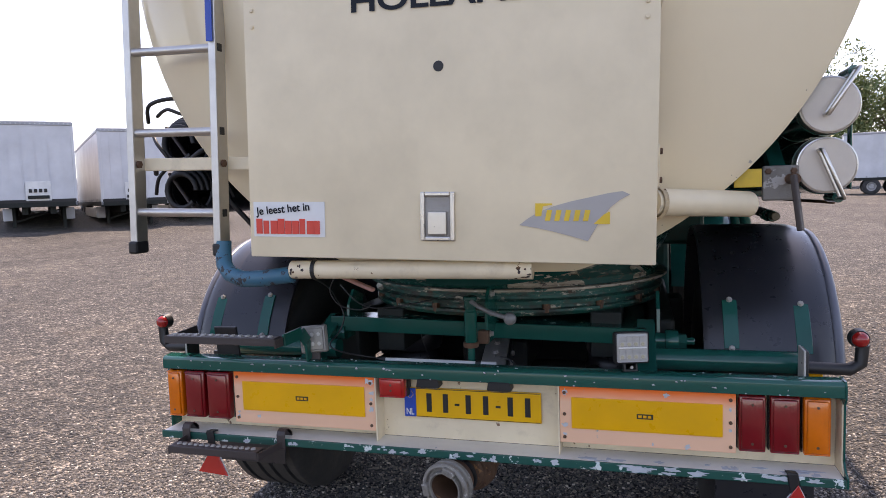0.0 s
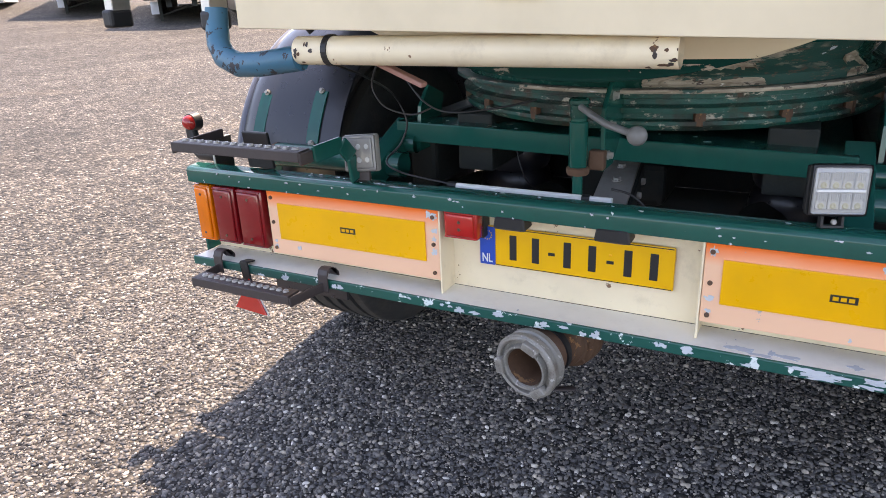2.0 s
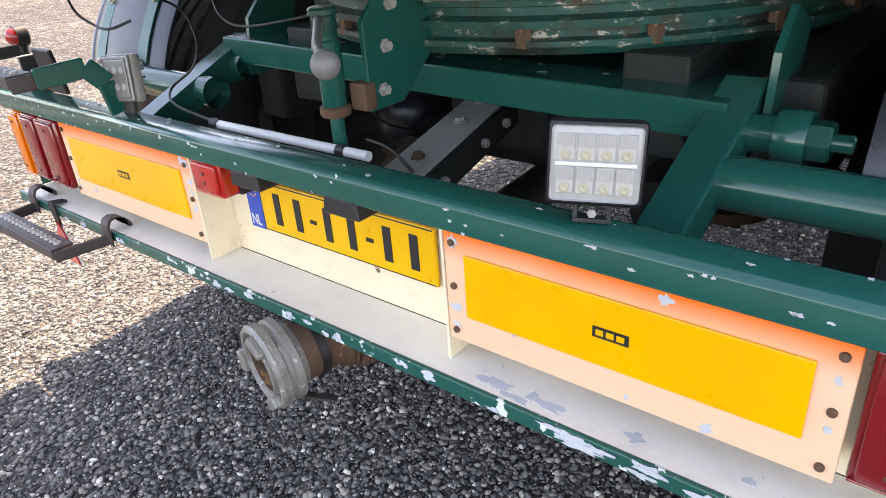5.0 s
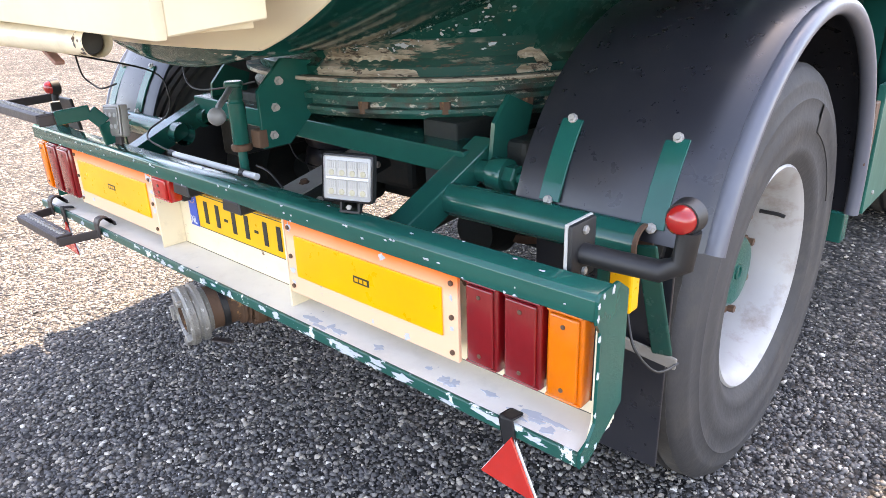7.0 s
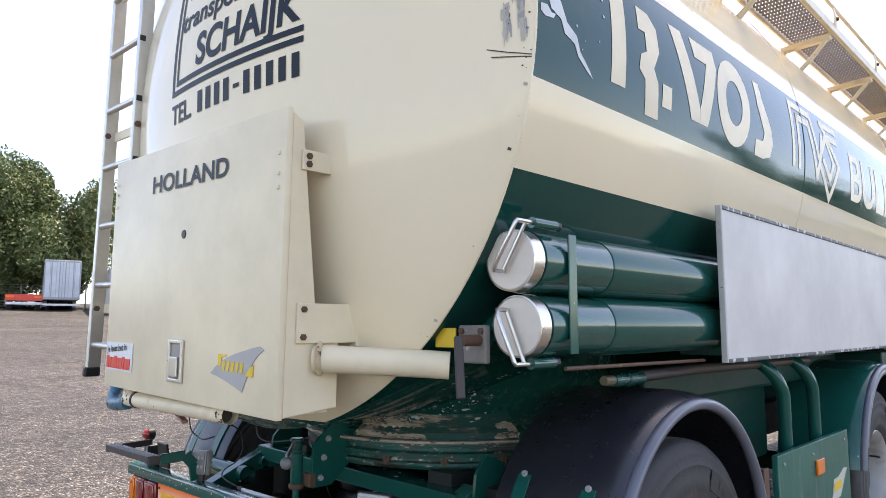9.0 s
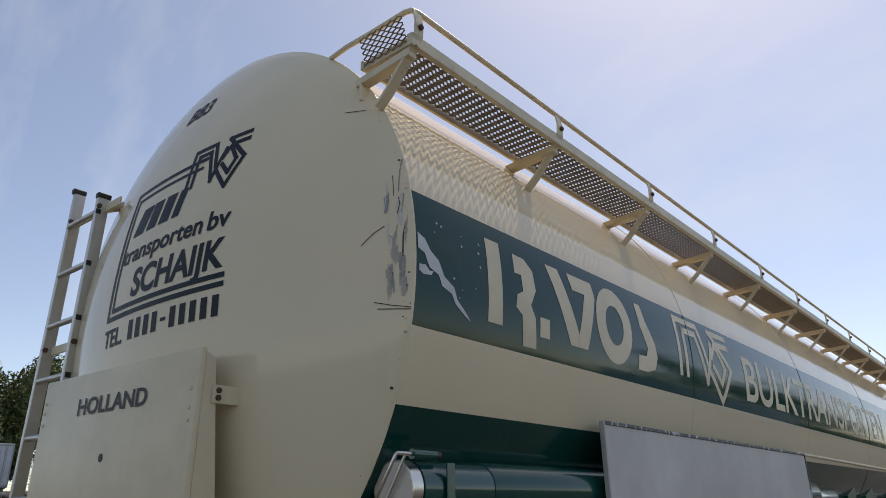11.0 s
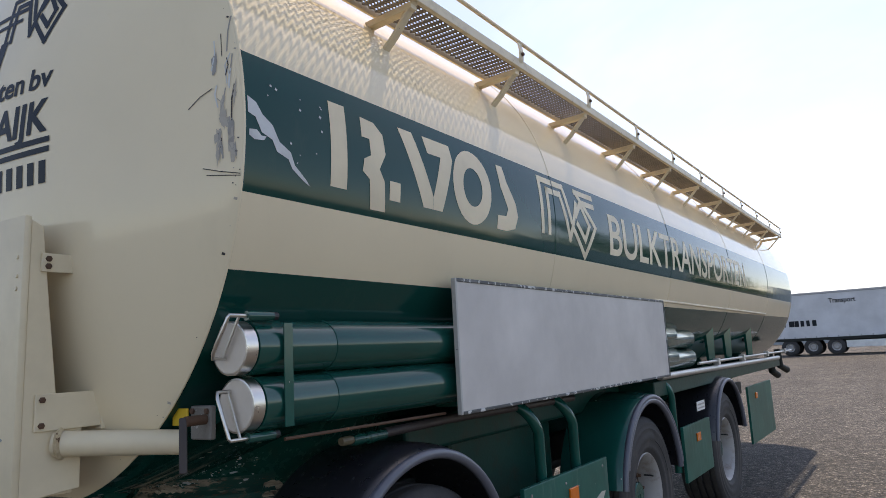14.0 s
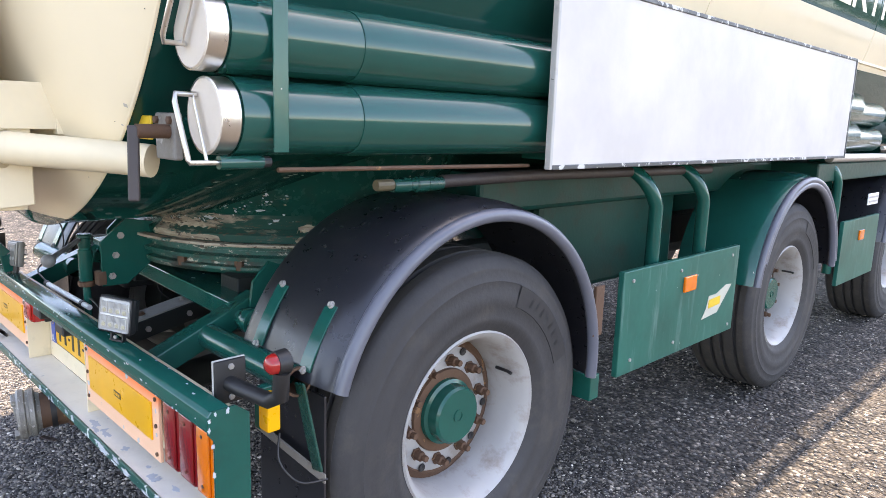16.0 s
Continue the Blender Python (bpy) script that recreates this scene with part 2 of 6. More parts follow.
def bare_primer():
    """Tan primer rubbed in level streaks, with rust and leftover green."""
    k = Nodes("bare_primer")
    n = k.noise(9, 8, 0.7, stretch=(1, 1, 7))
    c = k.mix(k.ramp(n, (0.36, 0.0), (0.62, 1.0)), (0.17, 0.125, 0.085), (0.44, 0.38, 0.29))
    c = k.mix(k.ramp(k.noise(17, 6, 0.7, stretch=(1, 1, 3)), (0.57, 0.0), (0.60, 1.0)), c, (0.055, 0.038, 0.026))
    c = k.mix(k.ramp(k.noise(11, 5, 0.65, stretch=(1, 1, 2)), (0.62, 0.0), (0.64, 1.0)), c, (0.004, 0.055, 0.042))
    c = k.mix(k.ramp(k.noise(38, 4, 0.6, stretch=(1, 1, 4)), (0.66, 0.0), (0.69, 1.0)), c, (0.62, 0.60, 0.54))
    k.bump(n, 0.35, 0.01)
    return k.done(Base_Color=c, Roughness=0.6)


BARE = bare_primer()


def ring_paint():
    """Green paint under old grease and rust, with pale flakes drawn out along the ring."""
    k = Nodes("grimy_ring")
    c = k.mix(k.ramp(k.noise(7, 8, 0.7), (0.50, 0.0), (0.62, 1.0)), (0.005, 0.085, 0.064), (0.065, 0.036, 0.020))
    c = k.mix(k.ramp(k.noise(4, 6, 0.7), (0.52, 0.0), (0.62, 0.8)), c, (0.022, 0.018, 0.015))
    c = k.mix(k.ramp(k.noise(19, 9, 0.78, stretch=(1, 1, 2.2)), (0.575, 0.0), (0.60, 1.0)), c, (0.46, 0.42, 0.34))
    k.bump(k.noise(18, 7, 0.75), 0.8, 0.012)
    return k.done(Base_Color=c, Roughness=0.34, Specular_IOR_Level=0.45)


RING = ring_paint()


def gravel_sheet():
    k = Nodes("gravel_ground")
    v = k.put(k.n("ShaderNodeTexVoronoi"), Scale=42.0, Randomness=1.0)
    k.link(k.xyz, v.inputs["Vector"])
    sp = k.n("ShaderNodeSeparateColor")
    k.link(v.outputs["Color"], sp.inputs[0])
    c = k.ramp(sp.outputs[0], (0.0, (0.03, 0.028, 0.027)), (0.45, (0.09, 0.08, 0.07)), (0.8, (0.175, 0.152, 0.126)), (1.0, (0.42, 0.37, 0.31)))
    edge = k.ramp(v.outputs["Distance"], (0.25, 1.0), (0.65, 0.35))
    c = k.mix(1.0, c, edge, "MULTIPLY")
    patch = k.ramp(k.noise(0.35, 6, 0.65), (0.32, 0.85), (0.7, 1.45))
    c = k.mix(1.0, c, patch, "MULTIPLY")
    c = k.mix(1.0, c, k.ramp(k.noise(5.0, 8, 0.8), (0.38, 0.32), (0.66, 1.8)), "MULTIPLY")
    c = k.mix(1.0, c, k.ramp(k.noise(0.5, 5, 0.7, stretch=(1, 0.12, 1)), (0.4, 0.8), (0.62, 1.15)), "MULTIPLY")
    c = k.mix(1.0, c, k.ramp(k.noise(15, 6, 0.75), (0.4, 0.5), (0.64, 1.6)), "MULTIPLY")
    sand = k.ramp(k.noise(0.8, 7, 0.7), (0.55, 0.0), (0.75, 0.55))
    c = k.mix(1.0, k.mix(sand, c, (0.18, 0.145, 0.105)), (0.80, 0.79, 0.78), "MULTIPLY")
    h = k.math("SUBTRACT", 1.0, v.outputs["Distance"])
    k.bump(h, 1.0, 0.03)
    return k.done(Base_Color=c, Roughness=0.85)


def pebbles():
    k = Nodes("gravel_stone")
    g = k.n("ShaderNodeNewGeometry")
    c = k.ramp(g.outputs["Random Per Island"], (0.0, (0.045, 0.043, 0.044)), (0.45, (0.10, 0.094, 0.090)), (0.80, (0.19, 0.170, 0.147)),
               (0.95, (0.35, 0.305, 0.25)), (1.0, (0.62, 0.58, 0.52)))
    c = k.mix(1.0, c, k.ramp(k.noise(90, 5), (0.3, 0.9), (0.75, 1.55)), "MULTIPLY")
    k.bump(k.noise(220, 4), 0.4, 0.003)
    return k.done(Base_Color=c, Roughness=0.7)


def leafy(name, a, b):
    k = Nodes(name)
    g = k.n("ShaderNodeNewGeometry")
    c = k.ramp(g.outputs["Random Per Island"], (0.0, a), (1.0, b))
    return k.done(Base_Color=c, Roughness=0.6)


GRAVEL, STONE = gravel_sheet(), pebbles()
LEAF = leafy("tree_leaves", (0.05, 0.085, 0.025), (0.19, 0.22, 0.075))
BARK = painted("bark", (0.12, 0.09, 0.065), 0.9, relief=0.6)
CURTAIN = painted("white_trailer_skin", (0.60, 0.61, 0.63), 0.45, (0.4, 0.4, 0.4), 0.08, scale=0.4)
GREY_FRAME = painted("grey_trailer_frame", (0.35, 0.36, 0.38), 0.5)
WALL_GREY = painted("grey_cladding", (0.36, 0.38, 0.40), 0.6)
FENCE_M = painted("fence_wire", (0.25, 0.27, 0.26), 0.6)


# ---- shaping ----
def thing(name, label, category, at=(0, 0, 0), group="", kind=""):
    ob = new(name)
    ob.location = at
    return tagged(ob, label, category, group, kind)


def part(name, bm, material, parent=None, label="", smooth=None):
    me = bm
    if isinstance(bm, bmesh.types.BMesh):
        me = bpy.data.meshes.new(name)
        bmesh.ops.recalc_face_normals(bm, faces=bm.faces)
        bm.to_mesh(me)
        bm.free()
        me.materials.append(material)
        if smooth:
            for p in me.polygons:
                p.use_smooth = True
            me.set_sharp_from_angle(angle=radians(smooth))
    ob = new(name, me)
    ob.parent = parent
    if label:
        ob["label"] = label
    return ob


def box(bm, lo, hi, bevel=0.0, m=None):
    """A box from corner to corner, with rounded edges."""
    c = [(a + b) / 2 for a, b in zip(lo, hi)]
    s = [abs(b - a) for a, b in zip(lo, hi)]
    r = bmesh.ops.create_cube(bm, size=1, matrix=Matrix.LocRotScale(c, None, s))
    vs = r["verts"]
    if bevel:
        es = list({e for v in vs for e in v.link_edges})
        o = bmesh.ops.bevel(bm, geom=es, offset=bevel, segments=2, affect="EDGES", profile=0.5)
        vs = list({v for f in o["faces"] for v in f.verts} | {v for v in vs if v.is_valid})
    if m:
        bmesh.ops.transform(bm, matrix=m, verts=vs)
    return bm


def bar(bm, p, q, w, h, up=(0, 0, 1), bevel=0.004):
    """A rectangular bar from p to q, w wide and h deep."""
    p, q = Vector(p), Vector(q)
    d = (q - p).normalized()
    side = d.cross(Vector(up)).normalized()
    u = side.cross(d)
    m = Matrix((side, d, u)).transposed().to_4x4()
    m.translation = (p + q) / 2
    n = (q - p).length
    return box(bm, (-w / 2, -n / 2, -h / 2), (w / 2, n / 2, h / 2), bevel, m)


def pipe(bm, pts, r, seg=12, caps=True):
    """A round tube along a line of points."""
    pts = [Vector(p) for p in pts]
    rings = []
    ref = None
    for i, p in enumerate(pts):
        d = (pts[min(i + 1, len(pts) - 1)] - pts[max(i - 1, 0)]).normalized()
        if ref is None:
            ref = d.orthogonal().normalized()
        ref = (ref - d * ref.dot(d)).normalized()
        b = d.cross(ref)
        rings.append([bm.verts.new(p + (ref * math.cos(a) + b * math.sin(a)) * r) for a in (2 * math.pi * k / seg for k in range(seg))])
    for a, b in zip(rings, rings[1:]):
        for k in range(seg):
            bm.faces.new((a[k], a[(k + 1) % seg], b[(k + 1) % seg], b[k]))
    if caps:
        bm.faces.new(rings[0][::-1])
        bm.faces.new(rings[-1])
    return bm


def lathe(bm, profile, seg=48, axis="X", centre=(0, 0, 0), a0=0.0, a1=2 * math.pi):
    """Turns (along, radius) pairs round an axis through centre."""
    full = abs(a1 - a0 - 2 * math.pi) < 1e-6
    n = seg if full else seg + 1
    rings = []
    for s, r in profile:
        ring = []
        for k in range(n):
            a = a0 + (a1 - a0) * k / seg
            u, v = r * math.cos(a), r * math.sin(a)
            co = {"X": (s, u, v), "Y": (u, s, v), "Z": (u, v, s)}[axis]
            ring.append(bm.verts.new(Vector(co) + Vector(centre)))
        rings.append(ring)
    for a, b in zip(rings, rings[1:]):
        for k in range(n if full else n - 1):
            bm.faces.new((a[k], a[(k + 1) % n], b[(k + 1) % n], b[k]))
    bmesh.ops.remove_doubles(bm, verts=bm.verts, dist=1e-5)
    return bm


def plate(bm, outline, depth, m=None, bevel=0.0):
    """A flat plate: an outline of (x, y) pairs raised by depth along z, then moved by m."""
    vs = [bm.verts.new((x, y, 0)) for x, y in outline]
    f = bm.faces.new(vs)
    r = bmesh.ops.extrude_face_region(bm, geom=[f])
    up = [g for g in r["geom"] if isinstance(g, bmesh.types.BMVert)]
    bmesh.ops.translate(bm, vec=(0, 0, depth), verts=up)
    vs = vs + up
    if bevel:
        es = list({e for v in vs for e in v.link_edges})
        o = bmesh.ops.bevel(bm, geom=es, offset=bevel, segments=1, affect="EDGES")
        vs = list({v for fc in o["faces"] for v in fc.verts} | {v for v in vs if v.is_valid})
    if m:
        bmesh.ops.transform(bm, matrix=m, verts=vs)
    return bm


def bolt(bm, p, r=0.011, h=0.012, axis="Y", sign=-1, seg=6):
    s = sign * h
    return lathe(bm, [(0, r), (s * 0.8, r), (s, r * 0.75), (s, 0)], seg, axis, p)


BACK = Matrix(((1, 0, 0, 0), (0, 0, -1, 0), (0, 1, 0, 0), (0, 0, 0, 1)))  # a plate's x, y become x, z; its depth points to -y
SIDE = Matrix(((0, 0, 1, 0), (1, 0, 0, 0), (0, 1, 0, 0), (0, 0, 0, 1)))  # a plate's x, y become y, z; its depth points to +x


def letters(text, size, width=None, bold=0.022, slant=0.0):
    """A flat mesh of a line of text from the built-in font, its lower left corner at the origin."""
    cu = bpy.data.curves.new("text", "FONT")
    cu.body, cu.size, cu.fill_mode, cu.offset, cu.shear = text, size, "FRONT", bold * size, slant
    ob = new("text", cu)
    me = bpy.data.meshes.new_from_object(ob.evaluated_get(bpy.context.evaluated_depsgraph_get()))
    bpy.data.objects.remove(ob)
    bm = bmesh.new()
    bm.from_mesh(me)
    bpy.data.meshes.remove(me)
    x0, x1 = min(v.co.x for v in bm.verts), max(v.co.x for v in bm.verts)
    k = width / (x1 - x0) if width else 1.0
    for v in bm.verts:
        v.co.x = (v.co.x - x0) * k
        v.co.z = 0
    return bm


def dice(bm, step):
    """Cuts a flat mesh along a grid so that it can be bent."""
    for ax in (0, 1):
        lo, hi = min(v.co[ax] for v in bm.verts), max(v.co[ax] for v in bm.verts)
        n = int((hi - lo) / step)
        for i in range(1, n + 1):
            co, no = [0, 0, 0], [0, 0, 0]
            co[ax], no[ax] = lo + (hi - lo) * i / (n + 1), 1
            bmesh.ops.bisect_plane(bm, geom=bm.verts[:] + bm.edges[:] + bm.faces[:], plane_co=co, plane_no=no)
    return bm


MESHES = {}


def shared(name, build, material, smooth=None):
    if name not in MESHES:
        ob = part(name, build(), material, None, "", smooth)
        MESHES[name] = ob.data
        bpy.data.objects.remove(ob)
    return MESHES[name]


# ---- the ground ----
def rise(u, w=4.0):
    """Nought before u = 0, then a steady slope, with a soft bend."""
    return w * math.log1p(math.exp(min(u / w, 40))) if u < 100 else u


def ground_z(x, y):
    """The yard is level round the trailer and climbs gently to one side and far ahead."""
    return 0.065 * rise(min(-x, 75) - 14, 2.5) + 0.011 * rise(min(y, 75) - 19) if max(-x, y) > 3 else 0.0


ground_bm = bmesh.new()
GX = [-2500, -900, -400, -200, -120] + list(range(-90, 91, 5)) + [120, 200, 400, 900, 2500]
gv = [[ground_bm.verts.new((x, y, ground_z(x, y))) for y in GX] for x in GX]
for i in range(len(GX) - 1):
    for j in range(len(GX) - 1):
        ground_bm.faces.new((gv[i][j], gv[i + 1][j], gv[i + 1][j + 1], gv[i][j + 1]))
tagged(part("ground", ground_bm, GRAVEL, smooth=60), "grey and tan gravel yard, dry and level", "ground", kind="structure")


def stones(name, n, x0, x1, y0, y1, r0, r1, seed, fine=False):
    """Loose stones strewn over a stretch of the yard, all in one mesh; fine ones have eight faces."""
    rng = np.random.default_rng(seed)
    if fine:
        base = np.array([(1, 0, 0), (0, 1, 0), (-1, 0, 0), (0, -1, 0), (0, 0, 1), (0, 0, -1)], float)
        tri = np.array([(0, 1, 4), (1, 2, 4), (2, 3, 4), (3, 0, 4), (1, 0, 5), (2, 1, 5), (3, 2, 5), (0, 3, 5)])
    else:
        t = bmesh.new()
        bmesh.ops.create_icosphere(t, subdivisions=1, radius=1)
        base = np.array([v.co[:] for v in t.verts])
        tri = np.array([[v.index for v in f.verts] for f in t.faces])
        t.free()
    nv, nf = len(base), len(tri)
    c = np.stack([rng.uniform(x0, x1, n), rng.uniform(y0, y1, n), np.zeros(n)], 1)
    c[:, :2] += rng.normal(0, 0.32, (n, 2))
    r = r0 + (r1 - r0) * rng.power(0.45, n)
    s = np.stack([r * rng.uniform(0.75, 1.35, n), r * rng.uniform(0.7, 1.1, n), r * rng.uniform(0.5, 0.8, n)], 1)
    a = rng.uniform(0, 2 * np.pi, n)
    p = base[None] * (1 + rng.uniform(-0.3, 0.3, (n, nv, 1))) * s[:, None]
    ca, sa = np.cos(a)[:, None], np.sin(a)[:, None]
    p = np.stack([p[..., 0] * ca - p[..., 1] * sa, p[..., 0] * sa + p[..., 1] * ca, p[..., 2]], -1)
    c[:, 2] = s[:, 2] * rng.uniform(0.15, 0.75, n)
    p = (p + c[:, None]).reshape(-1, 3)
    f = (tri[None] + (np.arange(n) * nv)[:, None, None]).reshape(-1, 3)
    me = bpy.data.meshes.new(name)
    me.vertices.add(len(p))
    me.vertices.foreach_set("co", p.astype(np.float32).ravel())
    me.loops.add(f.size)
    me.loops.foreach_set("vertex_index", f.astype(np.int32).ravel())
    me.polygons.add(len(f))
    me.polygons.foreach_set("loop_start", np.arange(0, f.size, 3, dtype=np.int32))
    me.update()
    me.materials.append(STONE)
    ob = new(name, me)
    return tagged(ob, "loose grey and tan gravel stones strewn over the yard", "gravel", kind="stuff")


stones("gravel_stones", 62000, -2.4, 1.9, -0.8, 1.6, 0.0045, 0.0100, 3)
stones("gravel_stones", 105000, -2.6, 2.0, -0.9, 1.9, 0.0030, 0.0058, 13, True)
stones("gravel_stones", 30000, -4.5, 3.4, 1.9, 6.0, 0.005, 0.012, 4, True)
stones("gravel_stones", 16000, -5.5, -2.6, -1.5, 1.9, 0.005, 0.012, 5, True)

# ---- the tank trailer ----
trailer = thing("tank_trailer", "worn cream and dark green bulk tank trailer parked on gravel", "trailer")
R, ZC, XC = 1.25, 2.40, 0.015
Y0, Y1 = -0.05, 11.05


def head_y(r):
    """How far back the dished rear end reaches at a distance r from its middle."""
    return Y0 - 0.29 * (1 - min(1.0, r / R) ** 2.0) ** 0.84


def skin(y, z, off=0.004):
    """A place on the flank of the shell, at a height."""
    dz = z - ZC
    x = math.sqrt(max(R * R - dz * dz, 0.0))
    return Vector((XC + x / R * (R + off), y, ZC + dz / R * (R + off)))


prof = [(head_y(R * k / 24), R * k / 24) for k in range(0, 24)] + [(head_y(R * q), R * q) for q in (0.97, 0.98, 0.988, 0.994, 0.998)] + [(Y0, R)]
prof += [(Y0 + (Y1 - Y0) * k / 60, R) for k in range(1, 61)]
prof += [(Y1 + 0.38 * math.sin(a), R * (0.35 + 0.65 * math.cos(a) ** 0.6)) for a in (radians(d) for d in (10, 25, 40, 55, 70, 82, 89))] + [(Y1 + 0.4, 0)]
tank = part("tank_shell", lathe(bmesh.new(), prof, 160, "Y", (XC, 0, ZC)), TANK, trailer, "cream shell with a dark green band and belly", 40)
part("end_weld", lathe(bmesh.new(), [(Y0 - 0.003, R - 0.004), (Y0 - 0.002, R + 0.001), (Y0 + 0.003, R + 0.003), (Y0 + 0.008, R + 0.002), (Y0 + 0.011, R - 0.004)], 160, "Y", (XC, 0, ZC)), TANK, tank, smooth=60)
for ys in (2.2, 4.45, 6.7, 8.95):
    part("seam_weld", lathe(bmesh.new(), [(ys - 0.006, R - 0.002), (ys - 0.004, R + 0.0025), (ys + 0.004, R + 0.0025), (ys + 0.006, R - 0.002)], 160, "Y", (XC, 0, ZC)), TANK, tank, smooth=60)


def on_flank(bm, y0, z0, step=0.05):
    """Bends a flat mesh (x along the tank, y up the skin) round the flank."""
    dice(bm, step)
    a0 = math.asin((z0 - ZC) / R)
    for v in bm.verts:
        a = a0 + v.co.y / R
        v.co = Vector((XC + (R + 0.0014) * math.cos(a), y0 + v.co.x, ZC + (R + 0.0014) * math.sin(a)))
    return bm


def on_head(bm, x0, z0, step=0.05):
    """Lays a flat mesh on the dished rear end."""
    dice(bm, step)
    for v in bm.verts:
        x, z = x0 + v.co.x, z0 + v.co.y
        v.co = Vector((x, head_y(math.hypot(x - XC, z - ZC)) - 0.0022, z))
    return bm


def flat(*outlines):
    """Flat shapes, each an outline of (x, y) pairs."""
    bm = bmesh.new()
    for o in outlines:
        bm.faces.new([bm.verts.new((x, y, 0)) for x, y in o])
    return bm


def ring_shape(cx, cy, rx, ry, w, n=28):
    bm = bmesh.new()
    a = [bm.verts.new((cx + rx * math.cos(t), cy + ry * math.sin(t), 0)) for t in (2 * math.pi * k / n for k in range(n))]
    b = [bm.verts.new((cx + (rx - w) * math.cos(t), cy + (ry - w) * math.sin(t), 0)) for t in (2 * math.pi * k / n for k in range(n))]
    for k in range(n):
        bm.faces.new((a[k], a[(k + 1) % n], b[(k + 1) % n], b[k]))
    return bm


def stroke(pts, w):
    """A flat line of width w through points."""
    bm = bmesh.new()
    for p, q in zip(pts, pts[1:]):
        p, q = Vector((*p, 0)), Vector((*q, 0))
        d = (q - p).normalized()
        s = Vector((-d.y, d.x, 0)) * w / 2
        bm.faces.new([bm.verts.new(c) for c in (p - s - d * w / 2, q - s + d * w / 2, q + s + d * w / 2, p + s - d * w / 2)])
    return bm


def emblem(k, w, h):
    """The haulier's emblem as plain lines: a stepped bar, a wedge and a lozenge."""
    bm = bmesh.new()
    for pts in ([(0, 0.25), (0, 1), (0.40, 1), (0.50, 0.50)], [(0.11, 0.25), (0.11, 0.86), (0.33, 0.86), (0.47, 0.22), (0.62, 0.80)],
                [(0.98, 1), (0.64, 1), (0.98, 0.50), (0.76, 0.0), (0.53, 0.40)], [(0.98, 0.85), (0.78, 0.85)], [(0.60, 0.62), (0.70, 0.82), (0.85, 0.50), (0.76, 0.26), (0.62, 0.48)]):
        o = stroke([(x * w, y * h) for x, y in pts], k)
        me = bpy.data.meshes.new("tmp")
        o.to_mesh(me)
        o.free()
        bm.from_mesh(me)
        bpy.data.meshes.remove(me)
    return bm


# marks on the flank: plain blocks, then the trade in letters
part("flank_mark", on_flank(flat([(0, 0.035), (0.086, 0.035), (0.086, 0.355), (0, 0.355)]), 0.338, 2.220), CREAM, tank, "cream painted block")
part("flank_mark", on_flank(flat([(0.086, 0.275), (0.13, 0.275), (0.135, 0.21), (0.095, 0.19), (0.085, 0.14), (0.125, 0.115), (0.135, 0.0), (0.225, 0.0), (0.215, 0.12), (0.185, 0.165), (0.225, 0.23), (0.215, 0.31), (0.165, 0.35), (0.086, 0.355)]), 0.424, 2.203), CREAM, tank)
part("flank_mark", on_flank(flat([(0, 0), (0.069, 0), (0.069, 0.078), (0, 0.078)]), 0.672, 2.255), CREAM, tank)
part("flank_mark", on_flank(flat([(0, 0.315), (0.095, 0.315), (0.225, 0.055), (0.225, 0.0), (0.155, 0.0)]), 0.746, 2.260), CREAM, tank)
part("flank_mark", on_flank(flat([(0, 0), (0.07, 0), (0.165, 0.25), (0.15, 0.318), (-0.055, 0.318), (-0.03, 0.245), (0.07, 0.245), (0.0, 0.055)]), 0.972, 2.260), CREAM, tank)
part("flank_mark", on_flank(ring_shape(0.169, 0.178, 0.169, 0.178, 0.085), 1.131, 2.236, 0.06), CREAM, tank)
part("flank_mark", on_flank(flat([(0.055, 0.335), (0.12, 0.335), (0.145, 0.255), (0.225, 0.15), (0.245, 0.085), (0.215, 0.02), (0.13, 0.0), (0.03, 0.0), (0.035, 0.07), (0.12, 0.075), (0.14, 0.115), (0.075, 0.22)]), 1.492, 2.243), CREAM, tank)
part("flank_emblem", on_flank(emblem(0.036, 0.78, 0.40), 2.030, 2.198), CREAM, tank, "cream line emblem")
part("flank_lettering", on_flank(letters("BULKTRANSPORTEN", 0.40, 4.40, 0.012), 3.045, 2.253, 0.05), CREAM, tank, "cream capital letters")

# marks on the rear end
for x0, x1, dx in ((-0.165, -0.075, 0.05), (-0.045, 0.03, 0.03), (0.055, 0.13, 0.03), (0.155, 0.205, 0.03)):
    part("rear_mark", on_head(flat([(0, 0), (x1 - x0, 0), (x1 - x0 + dx, 0.125), (dx, 0.125)]), x0, 2.765), GREY_INK, tank, "dark blue printed block")
x = -0.205
for word, w in (("transporten", 0.60), ("bv", 0.125)):
    part("rear_lettering", on_head(letters(word, 0.112, w, slant=0.06), x, 2.64), GREY_INK, tank, "dark blue letters")
    x += w + 0.03
part("rear_lettering", on_head(letters("SCHAIJK", 0.165, 0.605, 0.03, slant=0.05), -0.06, 2.475), GREY_INK, tank, "dark blue letters")
part("rear_lettering", on_head(letters("TEL.", 0.105, 0.175, slant=0.03), -0.255, 2.285), GREY_INK, tank, "dark blue letters")
for k in range(10):
    if k != 4:
        x = -0.03 + 0.06 * k
        part("rear_mark", on_head(flat([(0, 0), (0.034, 0), (0.034, 0.08), (0, 0.08)]), x, 2.287), GREY_INK, tank)
part("rear_mark", on_head(flat([(0, 0), (0.035, 0), (0.035, 0.014), (0, 0.014)]), 0.21, 2.32), GREY_INK, tank)
